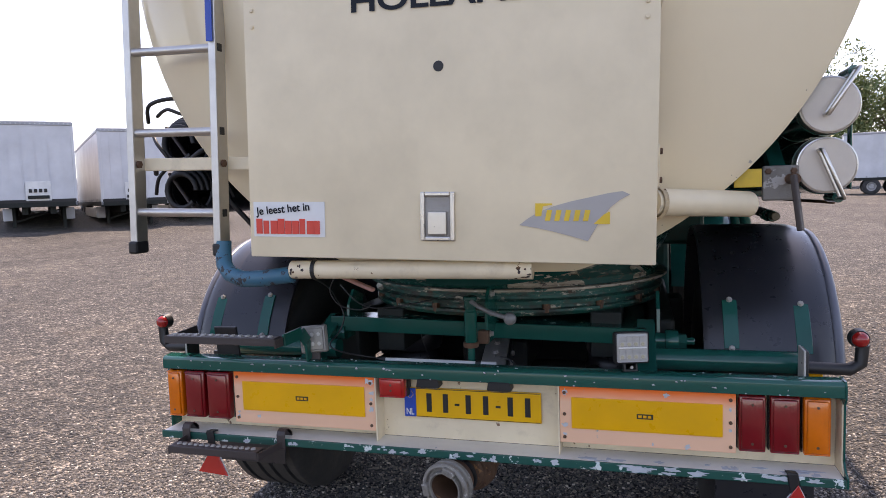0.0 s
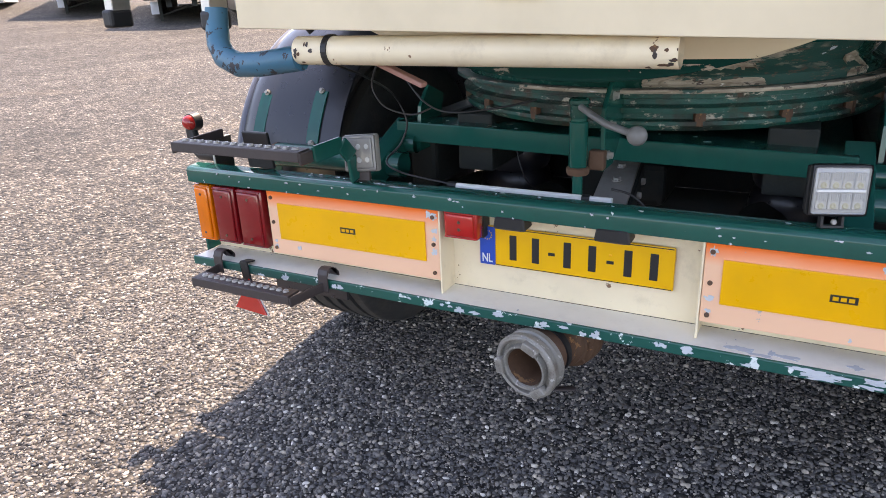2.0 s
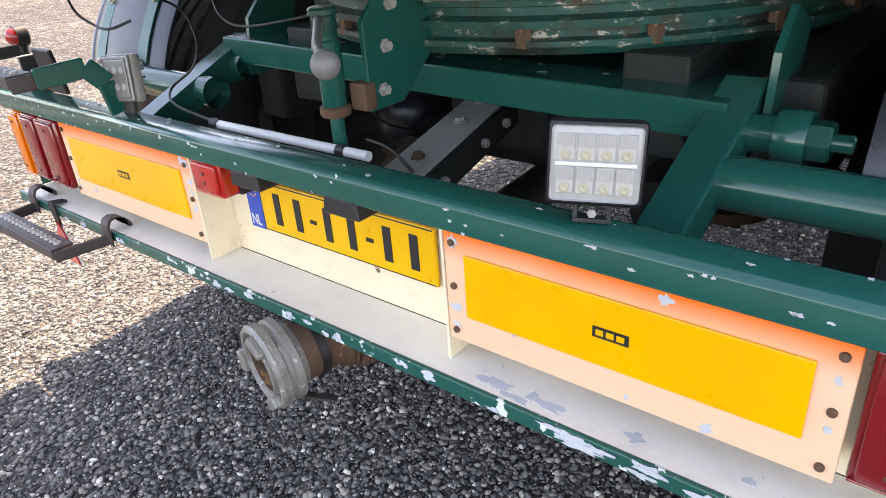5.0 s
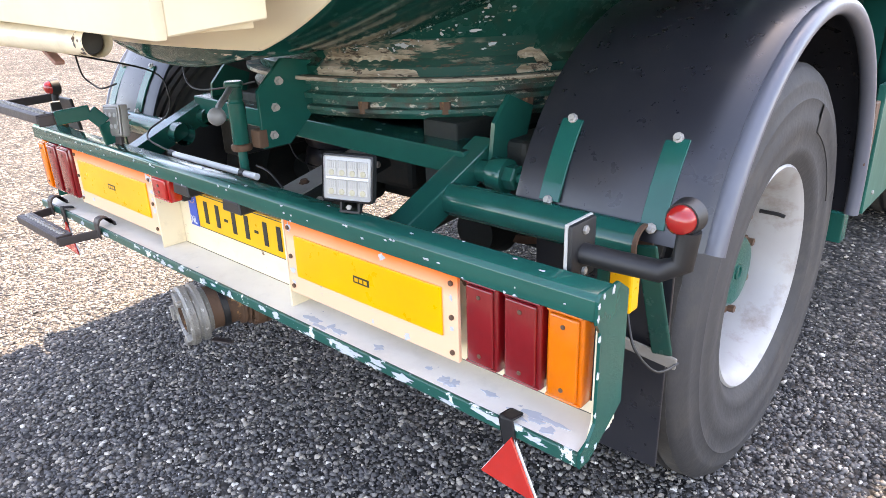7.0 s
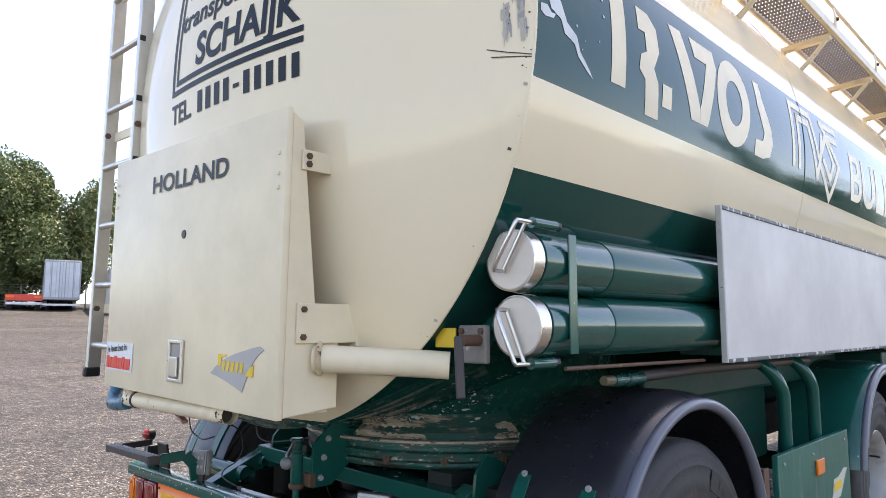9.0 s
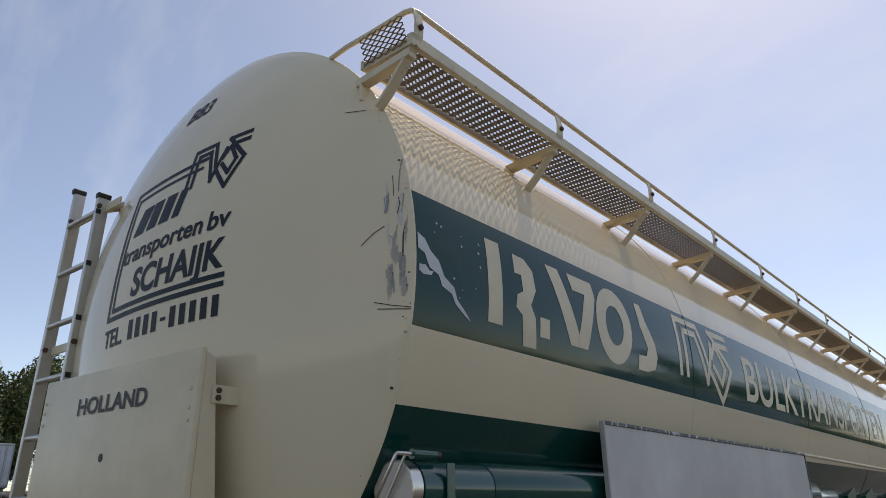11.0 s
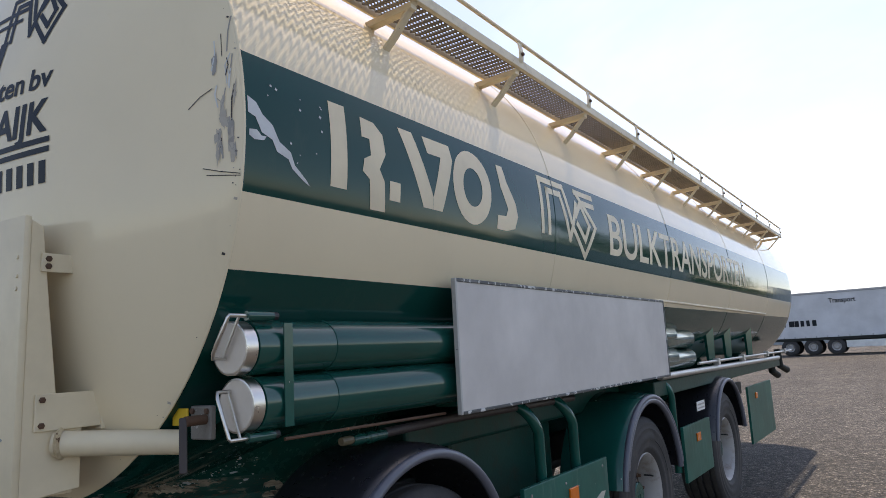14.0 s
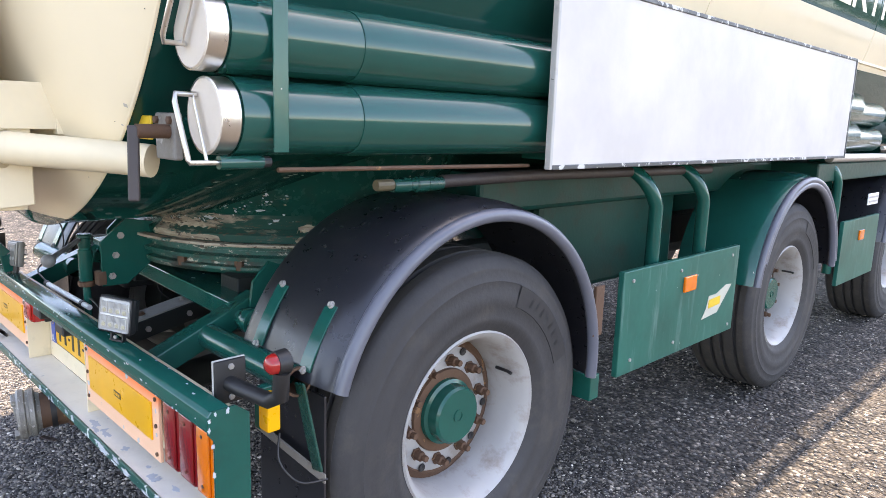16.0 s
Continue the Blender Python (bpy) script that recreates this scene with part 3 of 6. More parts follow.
part("rear_lettering", on_head(letters("B83", 0.125, 0.20, slant=0.2), -0.055, 3.335), GREY_INK, tank, "dark blue letters")
for o in ([(0, 0), (0.82, 0), (0.82, 0.02), (0, 0.02)], [(0.04, 0.035), (0.82, 0.035), (0.82, 0.055), (0.04, 0.055)],
          [(0, 0.02), (0.02, 0.02), (0.02, 0.60), (0, 0.60)], [(0.04, 0.055), (0.056, 0.055), (0.056, 0.575), (0.04, 0.575)],
          [(0, 0.60), (0.58, 0.60), (0.58, 0.618), (0, 0.618)], [(0.056, 0.56), (0.56, 0.56), (0.56, 0.575), (0.056, 0.575)]):
    part("rear_rule", on_head(flat(o), -0.26, 2.395), GREY_INK, tank)
part("rear_emblem", on_head(emblem(0.02, 0.34, 0.24), 0.21, 2.825), GREY_INK, tank)

# ---- rear cabinet ----
cab = bmesh.new()
BX0, BX1, BZ0, BZ1, BY = -0.604, 0.622, 1.274, 2.162, -0.40
box(cab, (BX0, BY, BZ0), (BX1, BY + 0.022, BZ1), 0.004)
cabinet = part("rear_cabinet", cab, CREAM, trailer, "cream sheet-metal cabinet closed on the tank end", 40)
for sx in (BX0 + 0.004, BX1 - 0.034):
    part("cabinet_side", plate(bmesh.new(), [(BY + 0.022, BZ0 + 0.004), (BY + 0.21, BZ0 + 0.02), (BY + 0.21, BZ0 + 0.24), (BY + 0.13, BZ0 + 0.26), (BY + 0.06, BZ1 - 0.03), (BY + 0.022, BZ1 - 0.01)], 0.03, Matrix.Translation((sx, 0, 0)) @ SIDE, 0.003), CREAM, cabinet)
part("cabinet_floor", box(bmesh.new(), (BX0 + 0.034, BY + 0.022, BZ0 + 0.004), (BX1 - 0.034, BY + 0.2, BZ0 + 0.02), 0.002), CREAM, cabinet)

TILT = Matrix.Translation((0, 0, 1.272)) @ pose(0, 0, 0, 0, 1.5, 0) @ Matrix.Translation((0, 0, -1.272))
cabinet.matrix_basis = TILT  # the end fittings lean a little

# ---- bumper ----
LX0, LX1 = -1.266, 1.180
bp = bmesh.new()
cs = [(-0.018, 0.803), (-0.018, 0.842), (-0.010, 0.852), (0.036, 0.856), (0.044, 0.848), (0.044, 0.803)]
plate(bp, cs, LX1 - LX0, Matrix.Translation((LX0, 0, 0)) @ SIDE, 0.002)
bumper = part("bumper_beam", bp, GREEN, trailer, "green folded steel bumper beam with chipped paint", 40)
part("bumper_web", box(bmesh.new(), (LX0 + 0.004, 0.072, 0.558), (LX1 - 0.004, 0.086, 0.82), 0.002), CREAM_WORN, bumper, "cream back plate")
part("bumper_ledge", box(bmesh.new(), (LX0 + 0.004, -0.040, 0.548), (LX1 - 0.004, 0.072, 0.558), 0.002), LEDGE, bumper, "off-white ledge with flaked paint")
part("bumper_lip", box(bmesh.new(), (LX0, -0.050, 0.531), (LX1, -0.041, 0.560), 0.003), GREEN_LIP, bumper, "green lip with white paint chips")
part("bumper_end", plate(bmesh.new(), [(-0.050, 0.532), (-0.02, 0.532), (0.086, 0.60), (0.086, 0.83), (0.05, 0.856), (-0.008, 0.854), (-0.018, 0.842), (-0.018, 0.80), (-0.004, 0.78), (-0.004, 0.60), (-0.024, 0.575), (-0.050, 0.565)], 0.006, Matrix.Translation((LX1, 0, 0)) @ SIDE), GREEN, bumper)
part("end_lining", plate(bmesh.new(), [(-0.020, 0.560), (0.070, 0.560), (0.070, 0.800), (-0.002, 0.780), (-0.002, 0.602)], 0.004, Matrix.Translation((LX1 - 0.0045, 0, 0)) @ SIDE), CREAM_WORN, bumper, "cream inner face")
part("bumper_end", plate(bmesh.new(), [(0.02, 0.545), (0.086, 0.56), (0.086, 0.83), (0.05, 0.850), (0.02, 0.80)], 0.006, Matrix.Translation((LX0 - 0.006, 0, 0)) @ SIDE), GREEN, bumper)
FLAKE = painted("flaked_primer", (0.50, 0.53, 0.56), 0.6, (0.3, 0.29, 0.28), 0.5)
rf = random.Random(11)


def flake_shape(w, h):
    q = [0.45 + 0.9 * rf.random() for k in range(15)]
    return [(w * q[k] * math.cos(a), h * q[k] * math.sin(a)) for k, a in enumerate(2 * math.pi * k / 15 for k in range(15))]


for k in range(34):
    u = rf.random() ** 0.6
    x, w = LX0 + 0.05 + (LX1 - LX0 - 0.1) * u, rf.uniform(0.006, 0.016) + 0.022 * (u > 0.72) * rf.random()
    part("paint_flake", plate(bmesh.new(), flake_shape(w, rf.uniform(0.003, 0.009)), 0.001, Matrix.Translation((x, -0.0496 - 0.00008 * k, 0.547 + rf.uniform(-0.008, 0.008))) @ BACK), FLAKE, bumper)
for k in range(16):
    x = LX1 - 0.05 - 0.75 * rf.random() ** 1.5
    part("paint_flake", plate(bmesh.new(), flake_shape(rf.uniform(0.008, 0.030), rf.uniform(0.005, 0.014)), 0.001, Matrix.Translation((x, -0.022 + rf.uniform(-0.008, 0.03), 0.5575 + 0.0001 * k))), FLAKE, bumper)
for k in range(46):
    part("paint_flake", plate(bmesh.new(), flake_shape(rf.uniform(0.0015, 0.006), rf.uniform(0.0012, 0.003)), 0.0012, Matrix.Translation((rf.uniform(LX0 + 0.1, LX1 - 0.05), -0.0184, rf.choice((0.807, 0.822, 0.835, 0.8395, 0.8395)))) @ BACK), FLAKE, bumper)


for k in range(22):
    part("paint_flake", plate(bmesh.new(), flake_shape(rf.uniform(0.002, 0.007), rf.uniform(0.0015, 0.004)), 0.0008, Matrix.Translation((rf.uniform(LX0 + 0.1, LX1 - 0.02), rf.uniform(-0.006, 0.034), 0.8555))), FLAKE, bumper)
for y, z in ((-0.044, 0.55), (-0.03, 0.570), (-0.008, 0.62), (-0.006, 0.70), (-0.008, 0.77), (-0.016, 0.81), (-0.015, 0.835), (0.0, 0.848), (0.03, 0.848), (0.0, 0.552)):
    part("paint_flake", plate(bmesh.new(), flake_shape(rf.uniform(0.002, 0.006), rf.uniform(0.003, 0.010)), 0.001, Matrix.Translation((LX1 + 0.0057, y, z)) @ SIDE), FLAKE, bumper)


def rear_lamp(x0, x1, material, name, z0=0.607, z1=0.795, back=0.0):
    bm = box(bmesh.new(), (x0 + 0.003, -0.010 + back, z0), (x1 - 0.003, 0.03 + back, z1), 0.006)
    ob = part(name, bm, material, bumper, smooth=50)
    part("lens_panel", box(bmesh.new(), (x0 + 0.011, -0.018 + back, z0 + 0.010), (x1 - 0.011, -0.009 + back, z1 - 0.010), 0.004), material, ob, smooth=50)
    for zz in (z0 + 0.006, z1 - 0.006):
        part("lens_rim", box(bmesh.new(), (x0 + 0.005, -0.0145 + back, zz - 0.002), (x1 - 0.005, -0.009 + back, zz + 0.002), 0.0015), material, ob)
    part("lamp_housing", box(bmesh.new(), (x0 + 0.002, 0.03 + back, z0 - 0.004), (x1 - 0.002, 0.072, z1 + 0.004), 0.003), BLACK, ob)
    for z in (z0 + 0.03, z1 - 0.03):
        part("lens_screw", bolt(bmesh.new(), ((x0 + x1) / 2, -0.0178 + back, z), 0.0045, 0.0025, "Y", -1, 8), RUST, ob)


rear_lamp(-1.258, -1.186, AMBER, "indicator_lamp")
rear_lamp(-1.178, -1.085, RED_LENS, "tail_lamp")
rear_lamp(-1.078, -0.972, RED_LENS, "brake_lamp")
rear_lamp(0.878, 0.965, RED_LENS, "brake_lamp", back=0.018)
rear_lamp(0.972, 1.064, RED_LENS, "tail_lamp", back=0.018)
rear_lamp(1.069, 1.152, AMBER, "indicator_lamp", back=0.018)


def marker_plate(x0, x1, z0, z1):
    ob = part("marker_plate", box(bmesh.new(), (x0, -0.004, z0), (x1, 0.006, z1), 0.002), ORANGE_EDGE, bumper, "yellow marker plate with faded orange border")
    m = 0.040
    part("marker_field", box(bmesh.new(), (x0 + m, -0.009, z0 + m + 0.012), (x1 - m, -0.004, z1 - m), 0.001), YELLOW, ob, "yellow reflective field")
    xm, zm = (x0 + x1) / 2, (z0 + z1) / 2 + 0.006
    mk = part("maker_mark", box(bmesh.new(), (xm - 0.026, -0.0098, zm - 0.0085), (xm + 0.026, -0.0088, zm + 0.0085)), BLACK, ob, "small dark printed mark")
    for k in range(3):
        part("mark_bar", box(bmesh.new(), (xm - 0.021 + 0.015 * k, -0.0104, zm - 0.0045), (xm - 0.010 + 0.015 * k, -0.0098, zm + 0.0045)), YELLOW, mk)
    for x in (x0 + 0.016, x1 - 0.016):
        for z in (z0 + 0.02, (z0 + z1) / 2, z1 - 0.025):
            part("rivet", bolt(bmesh.new(), (x, -0.004, z), 0.0058, 0.005, "Y", -1, 10), RUST, ob)


def chipped(x0, x1, z0, z1, seed):
    """Flaked spots along a marker plate's border."""
    rc = random.Random(seed)
    for k in range(9):
        x, z = rc.choice((x0 + 0.012, x1 - 0.012, rc.uniform(x0, x1))), rc.choice((z0 + 0.010, z1 - 0.014, z0 + 0.03))
        x, z = (x, rc.uniform(z0 + 0.01, z1 - 0.01)) if abs(x - x0) < 0.013 or abs(x - x1) < 0.013 else (x, z)
        part("border_flake", plate(bmesh.new(), flake_shape(rc.uniform(0.004, 0.011), rc.uniform(0.004, 0.010)), 0.001, Matrix.Translation((x, -0.0035 - 0.0001 * k, z)) @ BACK), FLAKE, bumper)


chipped(-0.950, -0.367, 0.597, 0.799, 2)
chipped(0.317, 0.867, 0.605, 0.799, 5)
marker_plate(-0.955, -0.365, 0.598, 0.804)
marker_plate(0.312, 0.872, 0.604, 0.804)

lp = part("number_plate", box(bmesh.new(), (-0.272, 0.058, 0.640), (0.24, 0.066, 0.752), 0.003), PLATE_Y, bumper, "yellow number plate with dark bars and a blue end")
part("country_field", box(bmesh.new(), (-0.270, 0.055, 0.642), (-0.226, 0.058, 0.750)), EU_BLUE, lp)
part("country_letters", letters("NL", 0.034, 0.030), WHITE_PLASTIC, lp)
bpy.data.objects[lp.children[-1].name].matrix_basis = Matrix.Translation((-0.263, 0.0535, 0.650)) @ BACK
for xc in (-0.175, -0.112, -0.026, 0.039, 0.129, 0.192):
    part("plate_bar", box(bmesh.new(), (xc - 0.010, 0.0565, 0.662), (xc + 0.010, 0.0585, 0.732), 0.001), BLACK, lp)
for x in (-0.068, 0.085):
    part("plate_dash", box(bmesh.new(), (x - 0.009, 0.0565, 0.69), (x + 0.009, 0.0585, 0.698)), BLACK, lp)
for k in range(12):
    a = 2 * math.pi * k / 12
    part("country_star", shared("country_star", lambda: lathe(bmesh.new(), [(0, 0.0018), (-0.0006, 0.0018), (-0.0006, 0)], 6, "Y"), YELLOW), None, lp).location = (-0.248 + 0.0125 * math.cos(a), 0.0549, 0.727 + 0.0125 * math.sin(a))
for x, z in ((-0.2, 0.742), (0.222, 0.742), (0.085, 0.712), (-0.2, 0.65), (0.222, 0.65)):
    part("plate_rivet", bolt(bmesh.new(), (x, 0.058, z), 0.004, 0.002, "Y", -1, 8), YELLOW, lp)
part("plate_rim", box(bmesh.new(), (-0.224, 0.0568, 0.7475), (0.236, 0.0582, 0.7495)), BLACK, lp)
part("plate_rim", box(bmesh.new(), (-0.224, 0.0568, 0.6425), (0.236, 0.0582, 0.6440)), BLACK, lp)
for x in (-0.155, 0.105):
    pl = part("plate_lamp", plate(bmesh.new(), [(-0.044, 0), (0.044, 0), (0.038, 0.034), (-0.038, 0.034)], 0.055, Matrix.Translation((x, 0.034, 0.774)) @ BACK, 0.004), BLACK, bumper, "black plate lamp")
    part("lamp_window", box(bmesh.new(), (x - 0.03, -0.012, 0.7715), (x + 0.03, 0.028, 0.7735)), DUSTY, pl)
for x in (-0.3615, 0.3085):
    part("recess_cheek", box(bmesh.new(), (x - 0.0025, -0.006, 0.559), (x + 0.0025, 0.0715, 0.802), 0.001), CREAM_WORN, bumper, "cream side of the plate recess")
rear_lamp(-0.348, -0.245, RED_BRIGHT, "small_red_lamp", 0.728, 0.808)


# ---- wheels ----
def tyre_profile():
    w, r = 0.19, 0.56
    return [(-w * 0.80, 0.30), (-w * 0.92, 0.33), (-w, 0.40), (-w * 0.99, 0.46), (-w * 0.95, 0.515), (-w * 0.88, 0.545), (-w * 0.80, 0.557),
            (-w * 0.62, r), (-w * 0.60, r - 0.012), (-w * 0.52, r - 0.012), (-w * 0.50, r), (-w * 0.22, r), (-w * 0.20, r - 0.012), (-w * 0.12, r - 0.012), (-w * 0.10, r),
            (w * 0.10, r), (w * 0.12, r - 0.012), (w * 0.20, r - 0.012), (w * 0.22, r), (w * 0.50, r), (w * 0.52, r - 0.012), (w * 0.60, r - 0.012), (w * 0.62, r),
            (w * 0.80, 0.557), (w * 0.88, 0.545), (w * 0.95, 0.518), (w * 0.965, 0.512), (w * 0.96, 0.506), (w * 0.99, 0.478), (w * 1.0, 0.474), (w * 0.99, 0.468), (w * 0.985, 0.44), (w, 0.43), (w, 0.398), (w * 0.985, 0.392), (w * 0.96, 0.355), (w * 0.965, 0.348), (w * 0.92, 0.33), (w * 0.80, 0.30)]


rim_prof = [(-0.15, 0.30), (-0.13, 0.285), (0.02, 0.265), (0.06, 0.262), (0.10, 0.275), (0.135, 0.285), (0.15, 0.302), (0.158, 0.306), (0.163, 0.300), (0.155, 0.290), (0.140, 0.276), (0.10, 0.262),
            (0.05, 0.250), (0.0, 0.247), (-0.005, 0.235), (0.012, 0.215), (0.022, 0.12), (0.022, 0.0)]
TYRE_MARK = painted("raised_tyre_mark", (0.06, 0.06, 0.062), 0.7)
TYRE_BAND = painted("tyre_band", (0.016, 0.016, 0.018), 0.6)


def hub_shape():
    bm = lathe(bmesh.new(), [(-0.05, 0.125), (0.0, 0.125), (0.01, 0.115), (0.045, 0.112), (0.05, 0.10), (0.085, 0.098), (0.093, 0.09), (0.093, 0.0)], 40)
    lathe(bm, [(0.093, 0.022), (0.096, 0.022), (0.096, 0.016), (0.093, 0.016)], 24)
    return bm


def tread_shape():
    """Five ribs round the tyre, their edges nicked at even steps."""
    bm = bmesh.new()
    n, w, r = 120, 0.19, 0.5605
    for u0, u1 in ((-0.80, -0.615), (-0.505, -0.215), (-0.105, 0.105), (0.215, 0.505), (0.615, 0.80)):
        rings = []
        for k in range(n):
            a = 2 * math.pi * k / n
            q = 0.012 if k % 2 else 0.0
            row = [(u0 - 0.005, r - 0.014), (u0 + q, r - (0.003 if abs(u0) > 0.7 else 0)), (u1 - q, r - (0.003 if abs(u1) > 0.7 else 0)), (u1 + 0.005, r - 0.014)]
            rings.append([bm.verts.new((w * u, v * math.cos(a), v * math.sin(a))) for u, v in row])
        for k in range(n):
            p, q = rings[k], rings[(k + 1) % n]
            for i in range(3):
                bm.faces.new((p[i], p[i + 1], q[i + 1], q[i]))
    return bm


def wheel(x, y, side):
    m = pose(x, y, 0.56, 0, 0, 0 if side > 0 else 180)
    w = part("wheel", shared("wheel", lambda: lathe(bmesh.new(), rim_prof, 64), RIM, 35), None, trailer, "white painted steel disc wheel")
    w.matrix_basis = m
    part("tyre", shared("tyre", lambda: lathe(bmesh.new(), tyre_profile(), 96), TYRE, 35), None, w, "black truck tyre")
    part("tread", shared("tread", tread_shape, TREAD_DIRT, 30), None, w, "dusty worn tread")
    for k, a in enumerate((32, 37, 42, 47, 52, 57, 62)):
        t = part("sidewall_mark", shared("sidewall_mark", lambda: box(bmesh.new(), (0.176, -0.012, 0.415), (0.1925, 0.012, 0.455), 0.003), TYRE_MARK), None, w)
        t.rotation_euler = (radians(-a), 0, 0)
    part("sidewall_band", shared("sidewall_band", lambda: lathe(bmesh.new(), [(0.180, 0.395), (0.1925, 0.40), (0.1925, 0.472), (0.182, 0.478)], 12, "X", a0=radians(18), a1=radians(68)), TYRE_BAND, 35), None, w)
    part("brake_drum", shared("brake_drum", lambda: lathe(bmesh.new(), [(-0.30, 0.0), (-0.30, 0.20), (-0.12, 0.205), (-0.10, 0.0)], 36), DARK, 40), None, w)
    part("hub_cap", shared("hub_cap", hub_shape, GREEN, 35), None, w, "green hub cap")
    part("hub_flange", shared("hub_flange", lambda: lathe(bmesh.new(), [(0.0, 0.2465), (0.004, 0.2455), (0.012, 0.225), (0.016, 0.222), (0.010, 0.216)], 40), RUST, 35), None, w, "rusty flange")
    for k in range(10):
        a = radians(36 * k + 10)
        n = part("wheel_nut", shared("wheel_nut", lambda: lathe(bmesh.new(), [(0, 0.022), (0.006, 0.022), (0.006, 0.017), (0.03, 0.017), (0.034, 0.011), (0.052, 0.011), (0.052, 0.0)], 6), RUST), None, w)
        n.location = (0.019, 0.172 * math.cos(a), 0.172 * math.sin(a))
        h = part("hand_hole", shared("hand_hole", lambda: lathe(bmesh.new(), [(0.0, 0.0), (0.003, 0.013), (0.0, 0.0145)], 14), BLACK), None, w)
        h.location = (0.0175, 0.205 * math.cos(a + 0.314), 0.205 * math.sin(a + 0.314))
    part("hub_seat", shared("hub_seat", lambda: lathe(bmesh.new(), [(0.020, 0.145), (0.030, 0.142), (0.034, 0.128), (0.030, 0.11)], 40), RUST, 35), None, w, "rusty hub seat")
    v = part("tyre_valve", shared("tyre_valve", lambda: pipe(bmesh.new(), [(0.0, 0, 0), (0.05, 0, 0), (0.07, 0, -0.004)], 0.006, 8), BLACK), None, w)
    v.location = (0.06, 0.22, 0.11)


AXLES = (0.89, 3.61, 6.04)
MIRROR = 0.085  # the axles stand that much off the middle
for ya in AXLES:
    for side in (1, -1):
        wheel(side * 1.015 - (MIRROR if side < 0 else 0), ya, side)
    part("axle_tube", pipe(bmesh.new(), [(-0.84, ya, 0.56), (-0.74, ya, 0.565), (-0.66, ya, 0.605), (0.66, ya, 0.605), (0.74, ya, 0.565), (0.84, ya, 0.56)], 0.062, 20), DARK, trailer, smooth=40)


BRASS = painted("dull_brass", (0.13, 0.105, 0.06), 0.5, (0.05, 0.04, 0.03), 0.7)
# the lip's sheen is put into its pale bluish colour
LIP_SHEEN = painted("guard_edge_sheen", (0.11, 0.118, 0.145), 0.32, (0.16, 0.16, 0.16), 0.3)


def mudguard(side, yc, zc, r, a0, a1, material, name="mudguard"):
    """An arched guard over a wheel: shell with a rounded shoulder and a rolled outer lip."""
    xo, xi = 1.255, 0.80
    off = -MIRROR if side < 0 else 0.0
    n = 36
    bm = bmesh.new()
    sect = [(xi, r - 0.005), (xi + 0.02, r), (xo - 0.13, r), (xo - 0.09, r - 0.003), (xo - 0.06, r - 0.009), (xo - 0.035, r - 0.018), (xo - 0.015, r - 0.032), (xo, r - 0.055), (xo - 0.012, r - 0.060),
            (xo - 0.026, r - 0.042), (xo - 0.05, r - 0.026), (xo - 0.08, r - 0.019), (xo - 0.11, r - 0.012), (xo - 0.15, r - 0.009), (xi + 0.02, r - 0.009), (xi, r - 0.014)]
    rings = []
    for k in range(n + 1):
        a = radians(a0 + (a1 - a0) * k / n)
        rings.append([bm.verts.new((side * x + off, yc + q * math.cos(a), zc + q * math.sin(a))) for x, q in sect])
    for p, q in zip(rings, rings[1:]):
        for k in range(len(sect)):
            bm.faces.new((p[k], p[(k + 1) % len(sect)], q[(k + 1) % len(sect)], q[k]))
    bm.faces.new(rings[0])
    bm.faces.new(rings[-1][::-1])
    guard = part(name, bm, material, trailer, "black plastic mudguard" if material is RUBBER else "green steel mudguard", 35)
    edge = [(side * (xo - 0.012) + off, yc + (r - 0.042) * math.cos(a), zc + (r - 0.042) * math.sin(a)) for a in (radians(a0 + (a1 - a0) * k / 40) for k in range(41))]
    part("guard_lip", pipe(bmesh.new(), edge, 0.021, 12), LIP_SHEEN, guard, "grey rolled edge with a sheen in its colour", 60)
    return guard


for side in (1, -1):
    g = mudguard(side, 0.872, 0.66, 0.632, -6, 163, RUBBER)
    for x in (0.893, 1.13) if side > 0 else (-0.985, -1.223):
        a = [radians(d) for d in (159.5, 156, 152, 148, 145, 143)]
        pts = [(0.872 + 0.639 * math.cos(t), 0.66 + 0.639 * math.sin(t)) for t in a]
        tilt = 0.012 if abs(x) > 1.1 else 0.0
        pts = [(p, q - tilt) for p, q in pts]
        inner = [(0.872 + (p - 0.872) * 0.991, 0.66 + (q - 0.66) * 0.991) for p, q in pts]
        s = part("guard_strap", plate(bmesh.new(), pts + inner[::-1], 0.05, Matrix.Translation((x - 0.025, 0, 0)) @ SIDE, 0.001), GREEN, g, "green strap", 40)
        for p in (pts[0], pts[-1]):
            b = lathe(bmesh.new(), [(0, 0.011), (0.004, 0.011), (0.006, 0.007), (0.011, 0.007), (0.011, 0)], 8, "Z")
            bo = part("strap_bolt", b, STEEL, s)
            bo.matrix_basis = pose(x, p[0], p[1], 60)
    mudguard(side, AXLES[1], 0.63, 0.67, 8, 172, GREEN)
    mudguard(side, AXLES[1], 0.63, 0.645, 5, 160, RUBBER)
    mudguard(side, AXLES[2], 0.63, 0.65, 8, 172, RUBBER)

